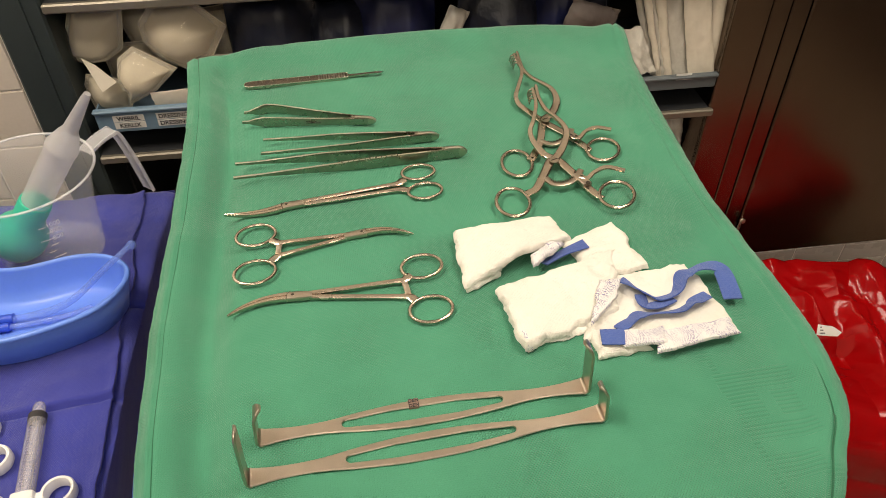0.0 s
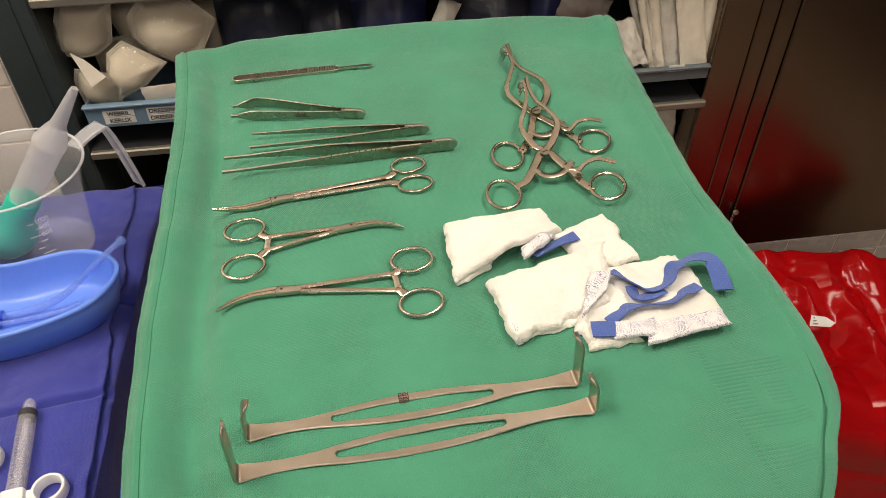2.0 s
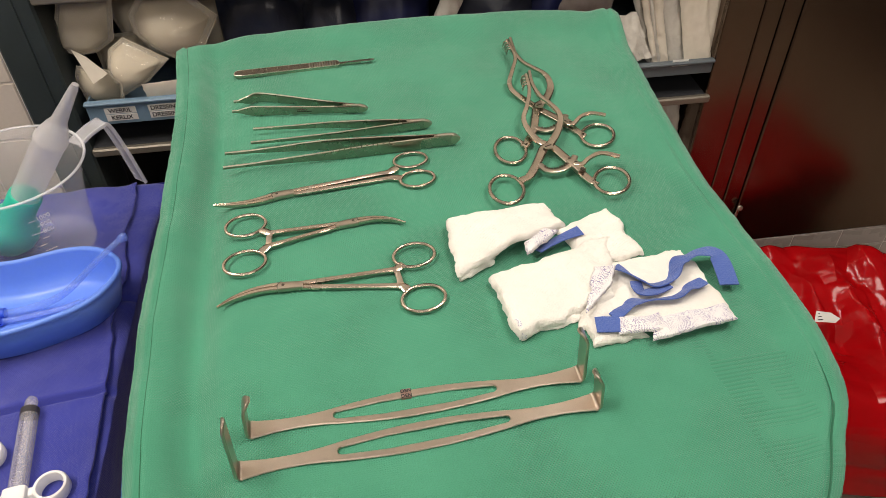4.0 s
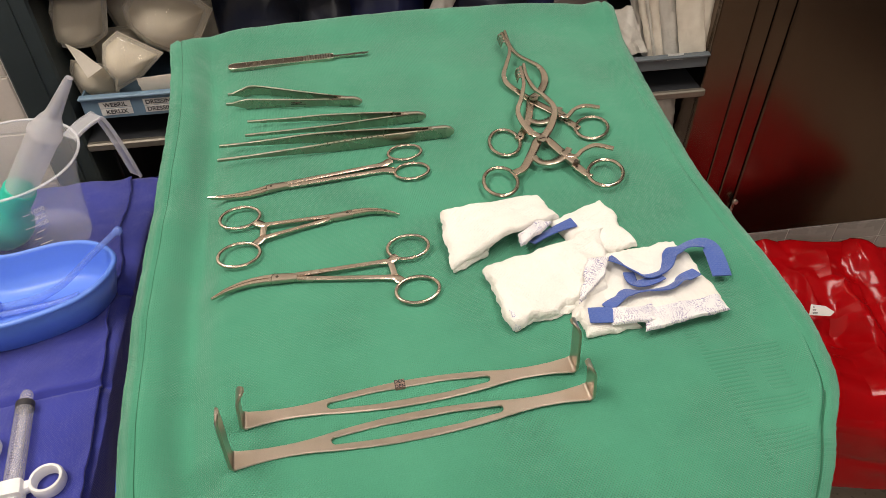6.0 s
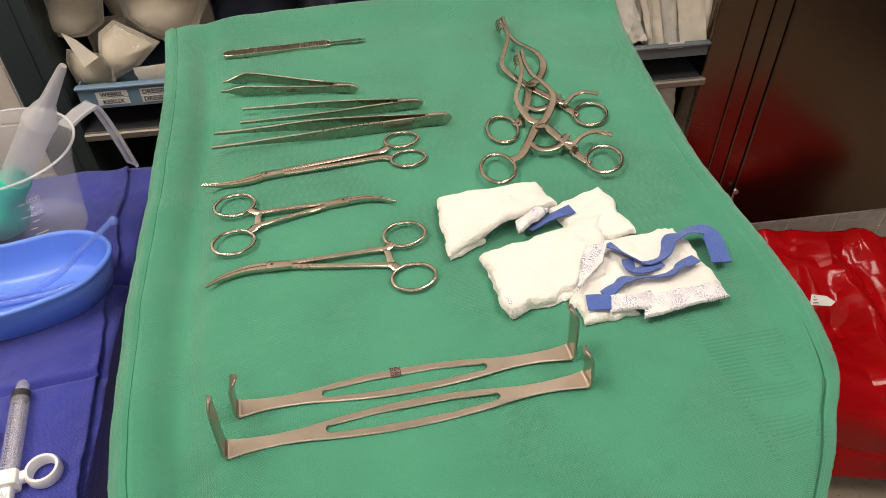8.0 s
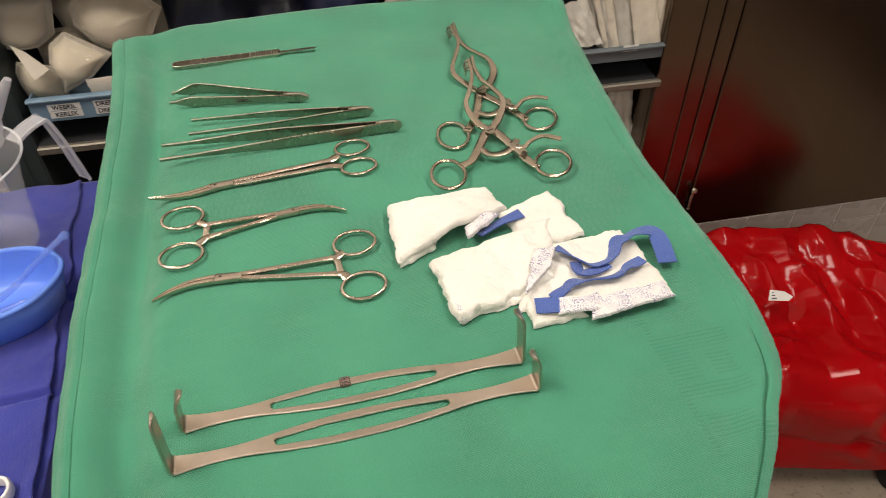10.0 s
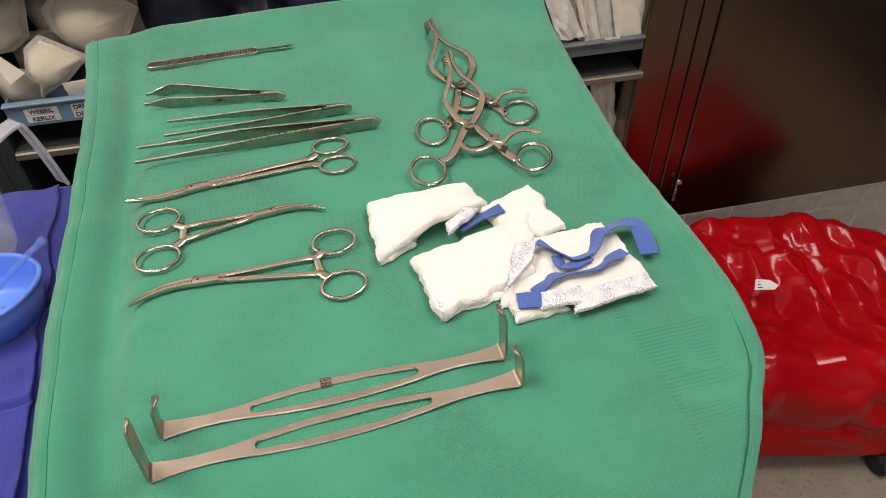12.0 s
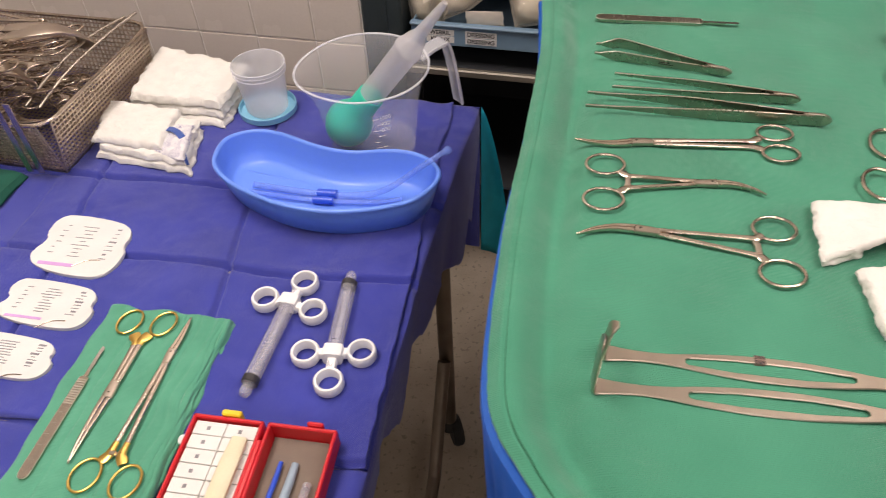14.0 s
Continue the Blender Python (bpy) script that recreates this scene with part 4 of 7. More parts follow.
# ---- red lined bin on casters ----
def red_bin():
    fr = pose(0.62, 0.385, 0, 0, 0, -16)
    b = thing("waste_hamper", (0.2, 0.18, 0.0), "low wheeled hamper lined with a shiny crinkled red bag", "hamper", fr=fr)
    W, D, Z0 = 0.62, 0.44, 0.052

    rnd = random.Random(12)
    pleats = []
    for k in range(13):
        g = rnd.uniform(0, math.pi)
        pleats.append((math.cos(g), math.sin(g), rnd.uniform(-1.2, 1.2), rnd.uniform(5.0, 19.0), rnd.random(), rnd.uniform(0.35, 1.0), rnd.uniform(0, 50)))

    def film_relief(x, y, z):
        """Flat facets that meet in straight sharp pleats, fading in and out over the bag."""
        e = 0.010 * noise.noise(Vector((x * 4, y * 5, z * 6 + 2)))
        for cx, cy, cz, f, ph, h, seed in pleats:
            gate = max(0.0, 0.35 + 1.1 * noise.noise(Vector((x * 5 + seed, y * 5, z * 5))))
            t = f * (cx * x + cy * y + cz * z) + ph + 0.22 * noise.noise(Vector((x * 7, y * 7 + seed, z * 7)))
            e += 0.135 * h / f * gate * (abs((t % 1.0) * 2 - 1) - 0.5)
        return e - 0.002

    prof = [(0.95, Z0), (1.0, Z0 + 0.008), (1.005, Z0 + 0.05), (1.0, Z0 + 0.085), (0.985, Z0 + 0.105), (1.01, Z0 + 0.13), (1.02, Z0 + 0.19), (1.02, Z0 + 0.235), (0.985, Z0 + 0.268),
            (0.93, Z0 + 0.295), (0.86, Z0 + 0.312), (0.76, Z0 + 0.32), (0.64, Z0 + 0.316), (0.5, Z0 + 0.302), (0.35, Z0 + 0.29), (0.2, Z0 + 0.284), (0.05, Z0 + 0.282)]
    prof = spline([(s, Z0 + (z - Z0) * 0.8) for s, z in prof], 10)
    loops = []
    n = 440
    for s, z in prof:
        lp = []
        for j in range(n):
            g = 2 * math.pi * j / n
            c, si = math.cos(g), math.sin(g)
            x = W / 2 * s * math.copysign(abs(c) ** 0.4, c)
            y = D / 2 * s * math.copysign(abs(si) ** 0.4, si)
            up = max(0.0, min(1.0, (z - Z0 - 0.16) / 0.065))
            q = min(1.0, (z - Z0) / 0.05)
            e = film_relief(x, y, z)
            k = (1 - up) * q
            lp.append((x + 0.2 + c * e * k, y + 0.215 + 0.12 * (z - Z0) + si * e * k, z + up * (e * 1.5 - 0.006 + 0.01 * math.sin(x * 13 + y * 9) - 0.02 * max(0, -si) * (1 - s) + 0.004 * max(0, si) * s)))
        loops.append(lp)
    part("bag", loft(loops), M["red_bag"], b, "shiny red plastic film", fr=fr, angle=28)
    part("frame", box(-0.06, 0.46, 0.03, 0.4, 0.046, 0.053), M["leg"], b, fr=fr)
    for x, y in ((-0.02, 0.0), (0.385, 0.0), (-0.02, 0.4), (0.385, 0.4)):
        part("caster", merge(lathe([(0.002, -0.011), (0.022, -0.011), (0.025, -0.006), (0.025, 0.006), (0.022, 0.011), (0.002, 0.011)], 28, (x, y, 0.025), (1, 0.4, 0)),
                             box(x - 0.012, x + 0.012, y - 0.014, y + 0.03, 0.042, 0.05, 0.003)), M["black"], b, "black rubber caster", fr=fr)
    t = thing("paper_tag", (0.147, 0.225, 0.305), "small white printed tag caught in the red bag", "tag", fr=fr)
    tilt = Matrix.Translation((0.147, 0.225, 0.309)) @ pose(0, 0, 0, 24, -6, 0) @ Matrix.Scale(0.68, 4)

    def on(bm):
        bm.transform(tilt)
        return bm

    part("tag_paper", on(plate([(-0.036, -0.012), (0.02, -0.016), (0.034, -0.004), (0.012, 0.014), (-0.026, 0.02)], 0.0, 0.0012)), M["paper"], t, fr=fr, smooth=False)
    for k in range(3):
        part("print_bar", on(box(-0.026 + 0.002 * k, -0.012 - 0.003 * k, -0.008 + 0.009 * k, -0.005 + 0.009 * k, 0.0014, 0.0018)), M["ink"], t, fr=fr, smooth=False)


red_bin()


# ---- instrument stand, its blue cover and the green towel ----
LEFT = [(-0.160, -0.094), (-0.173, -0.075), (-0.1895, -0.053), (-0.2025, -0.034), (-0.2115, -0.010), (-0.216, 0.03), (-0.2185, 0.09), (-0.219, 0.17), (-0.2155, 0.24), (-0.2125, 0.335), (-0.2115, 0.39), (-0.2145, 0.449), (-0.2215, 0.53)]
RIGHT = [(0.15, -0.105), (0.173, -0.079), (0.187, -0.062), (0.2005, -0.042), (0.2175, -0.018), (0.226, 0.008), (0.2315, 0.04), (0.2335, 0.078), (0.2315, 0.15), (0.231, 0.206), (0.237, 0.275), (0.247, 0.376), (0.2655, 0.500)]


def along(rows, v):
    f = v * (len(rows) - 1)
    i = min(int(f), len(rows) - 2)
    k = f - i
    return rows[i][0] * (1 - k) + rows[i + 1][0] * k, rows[i][1] * (1 - k) + rows[i + 1][1] * k


LEFT_S, RIGHT_S = spline(LEFT, 8), spline(RIGHT, 8)


def towel_top(u, v):
    """The towel's surface: flat on the tray, a soft trough inside the left rim, lifted at the rims."""
    a, b = along(LEFT_S, v), along(RIGHT_S, v)
    x, y = a[0] + (b[0] - a[0]) * u, a[1] + (b[1] - a[1]) * u
    w = b[0] - a[0]
    dl, dr, df = u * w, (1 - u) * w, (1 - v) * 0.63
    bow = 1 - ((0.68 - u) / 0.68) ** 2.2 if u < 0.68 else 1 - ((u - 0.68) / 0.32) ** 3
    y += 0.034 * bow * v ** 7
    near = max(0.0, min(1.0, (0.02 - y) / 0.1))

    def fall(d, start, run):
        """1 on the tray's raised rim, 0 inside it."""
        k = max(0.0, min(1.0, (d - start) / run))
        return 1 - k * k * (3 - 2 * k)

    wide = 0.022 + 0.008 * fuzz(y, 7, 1, 9)
    far = max(0.0, min(1.0, (y - 0.18) / 0.27))
    back = min(1.0, df / 0.07)
    lip = 0.001 + 0.0105 * far * far * (3 - 2 * far) * (0.35 + 0.65 * back)
    z = (lip + 0.002 * fuzz(y, 1, 4, 12)) * fall(dl, 0.02, wide) + 0.0055 * fall(dr, 0.012, 0.02) + 0.007 * fall(df, 0.006, 0.022) * min(1.0, dl / 0.06)
    z -= (0.008 - 0.004 * far) * math.exp(-(dl / 0.006) ** 2) + 0.0035 * math.exp(-(dr / 0.004) ** 2)
    z -= (0.0165 - 0.008 * far) * (0.85 + 0.5 * fuzz(y, 5, 2, 7)) * math.exp(-((dl - 0.039) / 0.0145) ** 2) * back
    z *= 1 - 0.5 * near
    z += 0.0007 * fuzz(x, y, 2, 22) * (0.3 + math.exp(-(dl / 0.05) ** 2) + math.exp(-(dr / 0.05) ** 2) * 0.7) + 0.0003 * fuzz(x, y, 5, 60)
    z += (0.0035 * fuzz(y * 2.2, x * 0.3, 8, 8) + 0.0022 * fuzz(y * 1.2 - x, x * 0.8, 18, 26)) * math.exp(-((dl - 0.03) / 0.05) ** 2)
    z += 0.005 * fuzz(x * 2.0, y * 0.35, 21, 9) * math.exp(-((y + 0.09) / 0.06) ** 2)
    z += 0.0018 * fuzz(x * 0.7 + y * 0.25, y * 0.5, 12, 13) + 0.0008 * fuzz(x + y * 0.4, y, 15, 34)
    z += 0.004 * fuzz(x * 3.0, y * 0.5, 31, 10) * max(0.0, 1 - df / 0.09) * math.exp(-(dl / 0.09) ** 2)
    seam = min(dl, dr)
    z -= 0.0018 * math.exp(-((seam - 0.0112) / 0.0011) ** 2)
    hem = 0.0012 if seam < 0.0105 else 0.0
    x += (0.0007 * fuzz(y, 3, 1, 90) + 0.0005 * fuzz(y, 6, 1, 400)) * math.exp(-(seam / 0.004) ** 2)
    return Vector((x, y, z + hem))


def towel_full(u, v):
    """The top for v over 0.12, then the near end hanging over the tray's edge."""
    cut = 0.12
    if v >= cut:
        return towel_top(u, (v - cut) / (1 - cut))
    p = towel_top(u, 0.0)
    d = (cut - v) / cut
    side = (u - 0.5) * 2
    out = Vector((side * 0.5, -1 + abs(side) * 0.3, 0)).normalized()
    s = d * 0.16
    r = 0.02
    if s < r * 1.57:
        g = s / r
        q = p + out * (r * math.sin(g)) - Vector((0, 0, r * (1 - math.cos(g))))
    else:
        q = p + out * (r + 0.006 * math.sin(u * 24) * (s - r * 1.57) / 0.1) - Vector((0, 0, r + s - r * 1.57))
    return q


def stand():
    s = thing("instrument_stand", (0.0, 0.2, -1.0), "wheeled steel instrument stand with a rounded flat tray", "instrument stand")
    out = [(x + 0.006, y) for x, y in LEFT_S] + [(x - 0.012, y) for x, y in RIGHT_S[::-1]]
    out = [(x, y * 0.985) for x, y in out]
    part("tray", plate([(x * 0.98, y * 0.97 + 0.004) for x, y in out], -0.03, -0.0172), M["brushed"], s)
    part("arm", sweep([(0.0, 0.1, -0.034, 0.012, 0.01), (0.0, 0.5, -0.034, 0.012, 0.01)], 12), M["leg"], s)
    part("post", sweep([(0.05, 0.49, -0.035, 0.0125, 0.0125), (0.05, 0.49, -0.93, 0.0125, 0.0125)], 16, up=(0, 1, 0)), M["leg"], s)
    part("base_bar", sweep([(-0.2, 0.49, -0.93, 0.013, 0.013), (0.3, 0.49, -0.93, 0.013, 0.013)], 12), M["leg"], s)
    part("base_leg", sweep([(-0.2, 0.49, -0.93, 0.013, 0.013), (-0.215, 0.4, -0.93, 0.013, 0.013), (-0.21, 0.1, -0.93, 0.013, 0.013)], 12), M["leg"], s)
    part("base_leg", sweep([(0.3, 0.49, -0.93, 0.013, 0.013), (0.3, 0.1, -0.93, 0.013, 0.013)], 12), M["leg"], s)
    for x, y in ((-0.212, 0.42), (0.3, 0.45), (-0.21, 0.11), (0.3, 0.11)):
        part("caster", merge(lathe([(0.002, -0.012), (0.03, -0.012), (0.034, -0.007), (0.034, 0.007), (0.03, 0.012), (0.002, 0.012)], 28, (x, y, -0.966), (1, 0.3, 0)),
                             lathe([(0.002, 0.0), (0.022, 0.0), (0.02, 0.012), (0.01, 0.02), (0.002, 0.02)], 20, (x, y, -0.95))), M["black"], s, "black caster")

    # blue protective cover between tray and towel
    loop = [(x - 0.0015 - 0.002 * math.exp(-((y - 0.03) / 0.13) ** 2), y) for x, y in LEFT_S] + [(x - 0.01, y + 0.01) for x, y in RIGHT_S[::-1]]
    cx, cy = 0.01, 0.2
    loops = []
    for k, (grow, z) in enumerate(((0.6, -0.0052), (0.97, -0.0052), (1.0, -0.0156), (1.003, -0.021), (0.995, -0.05), (0.98, -0.11), (0.96, -0.18))):
        lp = []
        for j, (x, y) in enumerate(loop):
            wv = 1 + (0.012 * math.sin(j * 0.9) + 0.01 * math.sin(j * 0.37 + 1)) * max(0, (-z - 0.02)) / 0.16
            lp.append((cx + (x - cx) * grow * wv, cy + (y - cy) * (1 + (grow - 1) * 0.6) * wv, z))
        loops.append(lp)
    cov = bmesh.new()
    vs = [[cov.verts.new(p) for p in lp] for lp in loops]
    for a, b in zip(vs[2:], vs[3:]):
        for j in range(len(a)):
            cov.faces.new((a[j], a[(j + 1) % len(a)], b[(j + 1) % len(a)], b[j]))
    bmesh.ops.delete(cov, geom=vs[0] + vs[1], context="VERTS")
    sc = thing("stand_cover", (0, 0.2, -0.006), "bright blue drape covering the instrument stand under the towel", "drape")
    part("side_fall", cov, M["blue_cover"], sc)
    part("top_sheet", plate([(x, y) for x, y, z in loops[2]], -0.0168, -0.0156), M["blue_cover"], sc)
    t = thing("green_towel", (0.0, 0.2, -0.004), "green woven cotton towel with stitched hems spread over the tray", "towel")
    part("cloth", sheet(towel_full, 230, 260, 0.0024), M["towel"], t, angle=180)
    def corner(u, v):
        """The towel's side falling from the tray's near corner, in two soft folds."""
        a, b = Vector((0.224, 0.0)), Vector((0.168, -0.088))
        p = a.lerp(b, u) + Vector((-0.005, 0.003)) * math.sin(math.pi * u)
        d = Vector((0.84, -0.54)) * (-0.003 + 0.006 * v * math.sin(u * 7.5 + 1.2))
        return (p.x + d.x - 0.016 * v, p.y + d.y, -0.004 - 0.15 * v)

    part("corner_fall", sheet(corner, 40, 30, 0.0022), M["towel"], t, angle=180)
    part("hem_stitch", sweep([(*(Vector(corner(0.36, k / 20)) + Vector((0.001, -0.0012, 0))), 0.0007, 0.0007) for k in range(1, 21)], 6, up=(0, 1, 0)), M["hem"], t, "darker green line of hem stitching")
    for lo in (0.0255, 1 - 0.0245):
        rows = []
        for k in range(160):
            p = towel_top(lo, 0.02 + 0.975 * k / 159)
            rows.append((p.x, p.y, p.z + 0.0001, 0.0007, 0.00045))
        part("hem_stitch", sweep(rows, 6), M["hem"], t, "darker green line of hem stitching")


stand()


# ---- instruments ----
def scalpel(a, b, flip=1.0, group="", fr=TRAY, z=0.0022, name="scalpel_handle"):
    """From the butt a to the blade's tip b."""
    A, B = Vector((*a, 0)), Vector((*b, 0))
    L = (B - A).length
    d = (B - A).normalized()
    s = Vector((-d.y, d.x, 0)) * flip

    def q(t, w):
        p = A + d * (t * L) + s * w
        return (p.x, p.y)

    o = thing(name, (a[0], a[1], 0), "steel scalpel handle with a small fitted blade, lying flat", "scalpel", group, fr=fr)
    prof = [(-0.006, 0.0016), (-0.002, 0.0032), (0.008, 0.0046), (0.025, 0.0056), (0.06, 0.0058), (0.3, 0.0056), (0.6, 0.0053), (0.70, 0.0052), (0.735, 0.0048), (0.742, 0.003)]
    out = [q(t, w) for t, w in prof] + [q(t, -w) for t, w in prof[::-1]]
    h = part("handle", plate(out, z - 0.0017, z + 0.0017, 0.0006), M["steel"], o, fr=fr)
    for t in (0.12, 0.22, 0.3, 0.38, 0.46):
        part("scale_mark", plate([q(t, -0.0004), q(t, 0.004), q(t + 0.003, 0.004), q(t + 0.003, -0.0004)], z + 0.0017, z + 0.0019), M["glint_steel"], h, fr=fr)
    rows = [(*q(t, w * 0.94), z + 0.0013, 0.0005, 0.0005) for t, w in prof] + [(*q(t, -w * 0.94), z + 0.0013, 0.0005, 0.0005) for t, w in prof[::-1]]
    # paler rim paints the highlight on the handle's bevel
    part("rim", sweep(rows, 6, closed=True), M["glint_steel"], h, "polished rim in lighter steel that paints its highlight", fr=fr)
    for k in range(11):
        t = 0.53 + 0.0185 * k
        part("grip_ridge", sweep([(*q(t, -0.0048), z + 0.0017, 0.0010, 0.0005), (*q(t, 0.0048), z + 0.0017, 0.0010, 0.0005)], 8, 4), M["glint_steel"], h, fr=fr)
    neck = [(0.74, 0.0025), (0.78, 0.0018), (0.84, 0.0017), (0.90, 0.0016)]
    part("neck", plate([q(t, w) for t, w in neck] + [q(t, -w) for t, w in neck[::-1]], z - 0.0009, z + 0.0009, 0.0003), M["steel"], o, fr=fr)
    bl = [(0.79, -0.0016), (0.86, -0.0026), (0.93, -0.0022), (0.965, -0.0028), (0.99, -0.0018), (1.0, 0.0006), (0.97, 0.0016), (0.9, 0.0016), (0.8, 0.0012)]
    part("blade", plate([q(t, w) for t, w in bl], z + 0.0009, z + 0.0013), M["chrome"], o, "bright thin blade", fr=fr)
    return o


def forceps(tip_a, tip_b, end, mid_a, mid_b, wide, label, shape, group="tissue forceps", teeth=0, print_at=None):
    """Lying on the side: two upright spring arms that meet at a rounded end; shape gives the arm's half height along it."""
    o = thing("tissue_forceps", (end[0], end[1], 0), label, "forceps", group)
    e = Vector(end)
    base = wide + 0.0006
    axis = (e - (Vector(tip_a) + Vector(tip_b)) / 2).normalized()
    for tip, mid, sgn in ((tip_a, mid_a, 1), (tip_b, mid_b, -1)):
        t, m = Vector(tip), Vector(mid)
        d = (e - t).normalized()
        s = Vector((-d.y, d.x))
        line = spline([tuple(p + s * (sgn * w)) for p, w in ((t, 0), (t.lerp(m, 0.5), 0.0002), (m, 0.0006), (m.lerp(e, 0.5), 0.001), (e, 0.0008))], 10)
        rows = []
        for k, p in enumerate(line):
            f = k / (len(line) - 1) * (len(shape) - 1)
            i = min(int(f), len(shape) - 2)
            h = (shape[i] * (1 - f + i) + shape[i + 1] * (f - i)) * wide
            rows.append((p[0], p[1], base, 0.0010 if k < 6 else 0.0008, max(h, 0.0009)))
        a = part("arm", sweep(rows, 12, 5), M["dull_steel"], o)
        # paler strip paints the highlight along the arm's upper edge
        part("glint_edge", sweep([(r[0], r[1], r[2] + r[4] - 0.0002, r[3] * 1.2, 0.0005) for r in rows[:int(len(rows) * 0.86)]], 8), M["glint_steel"], a, "polished edge in lighter steel that paints its highlight")
        if teeth and sgn < 0:
            for k in range(teeth):
                r = rows[int(len(rows) * (0.46 + 0.26 * k / teeth))]
                u = d * (0.0007 * (k % 2))
                part("grip_notch", sweep([(r[0] + u.x - s.x * 0.0012, r[1] + u.y - s.y * 0.0012, r[2] + r[4] + 0.0002, 0.0006, 0.0004), (r[0] + u.x + s.x * 0.0012, r[1] + u.y + s.y * 0.0012, r[2] + r[4] + 0.0002, 0.0006, 0.0004)], 6), M["dull_steel"], a)
        if print_at and sgn < 0:
            for k, w in ((0, 0.010), (1, 0.014)):
                c = m.lerp(e, print_at) - s * 0.0022
                z = base + 0.0012 - 0.0018 * k
                part("print_bar", sweep([(c.x, c.y, z, 0.0002, 0.0004), (c.x + d.x * w, c.y + d.y * w, z, 0.0002, 0.0004)], 6, 5), M["dark_steel"], a)
    rows = []
    for k in range(9):
        g = k / 8
        p = e + axis * (-0.016 + 0.0225 * g)
        cap = math.sqrt(max(0.05, 1 - max(0.0, (g - 0.6) / 0.4) ** 2))
        rows.append((p.x, p.y, base, 0.0017 - 0.0003 * (1 - cap), wide * shape[-1] * 1.03 * cap))
    end_block = part("end_block", sweep(rows, 14, 4), M["brushed"], o)
    part("glint_edge", sweep([(r[0], r[1], r[2] + r[4] - 0.0002, 0.0018, 0.0005) for r in rows[1:]], 8), M["glint_steel"], end_block, "polished edge in lighter steel that paints its highlight")
    return o


def loop_handle(c, r, ang, o, z, tube=0.00135, mt="steel", name="finger_ring", fr=TRAY):
    return part(name, ring(c[0], c[1], z, r[0], r[1], ang, tube, 44, 10), M[mt], o, fr=fr)


def clamp(tip, lock, neck_a, neck_b, ring_a, ring_b, bend, label, rings=(0.0125, 0.0155), ang=0.0, name="clamp", ratchet=True, jaw=0.0034, shank=0.0021, cat="clamp", mt_ring="steel", fr=TRAY, group="ring-handled instruments", z=0.003, mt="steel"):
    """Ring-handled instrument: tapered jaws that run smoothly into the box lock, two shanks and two finger rings."""
    o = thing(name, (lock[0], lock[1], 0), label, cat, group, fr=fr)
    T, K = Vector(tip), Vector(lock)
    d = (K - T).normalized()
    s = Vector((-d.y, d.x))
    NA, NB = Vector(neck_a), Vector(neck_b)
    away = ((NA + NB) / 2 - K).normalized()
    if (NA - NB).dot(s) < 0:
        s_shank = -Vector((-away.y, away.x))
    else:
        s_shank = Vector((-away.y, away.x))
    X = K + away * 0.014
    mids = [T, T.lerp(K, 0.25) + s * bend * 0.75, T.lerp(K, 0.55) + s * bend, T.lerp(K, 0.8) + s * bend * 0.6, K, X]
    wide = (0.0007, jaw * 0.5, jaw * 0.75, jaw * 0.93, jaw, jaw * 0.85)
    rows = spline([(p.x, p.y, z, w, h) for p, w, h in zip(mids, wide, (0.0009, 0.0016, 0.0019, 0.0021, 0.0022, 0.0021))], 8)
    sides = []
    for k, r in enumerate(rows):
        a, b = Vector(rows[max(k - 1, 0)][:2]), Vector(rows[min(k + 1, len(rows) - 1)][:2])
        g = (b - a).normalized()
        sides.append(Vector((-g.y, g.x)))
    for sg in (1, -1):
        half = [(r[0] + n.x * sg * r[3] * 0.5, r[1] + n.y * sg * r[3] * 0.5, r[2] + sg * 0.0001, r[3] * 0.52, r[4]) for r, n in zip(rows[:33], sides)]
        part("jaw", sweep(half, 10, 3), M[mt], o, fr=fr)
    part("box_lock", sweep([(r[0], r[1], r[2], r[3] * 1.04, r[4] + 0.0002) for r in rows[29:]], 12, 4), M["brushed" if mt == "steel" else mt], o, fr=fr)
    p0, n0 = Vector(rows[29][:2]), sides[29]
    part("joint_line", sweep([(*(p0 - n0 * jaw * 0.9), z + 0.0023, 0.0002, 0.0002), (*(p0 + n0 * jaw * 0.2), z + 0.0024, 0.0002, 0.0002), (*(p0 + n0 * jaw * 0.9 + d * 0.003), z + 0.0023, 0.0002, 0.0002)], 6), M["dark_steel"], o, fr=fr)
    part("pivot", lathe([(0.0004, 0), (0.0012, 0), (0.001, 0.0002), (0.0004, 0.0003)], 16, (K.x, K.y, z + 0.0023)), M["dark_steel"], o, fr=fr)
    for sg, N, R, zz in ((1, NA, Vector(ring_a), z + 0.0005), (-1, NB, Vector(ring_b), z - 0.0004)):
        k0 = X + s_shank * (sg * jaw * 0.42)
        web = (R - N).normalized()
        rows2 = spline([(*(X - away * 0.006 + s_shank * (sg * jaw * 0.35)), zz, jaw * 0.45, 0.0018), (*k0.lerp(N, 0.12), zz, shank * 0.95, 0.0018), (*k0.lerp(N, 0.5), zz, shank * 0.9, 0.0018), (*k0.lerp(N, 0.88), zz, shank * 1.0, 0.0018),
                        (*N, zz, shank * 1.5, 0.0017), (*N.lerp(R, 0.22), zz, shank * 1.75, 0.0014), (*N.lerp(R, 0.36), zz, shank * 1.5, 0.0012)], 6)
        part("shank", sweep(rows2, 10, 2.5), M[mt], o, fr=fr)
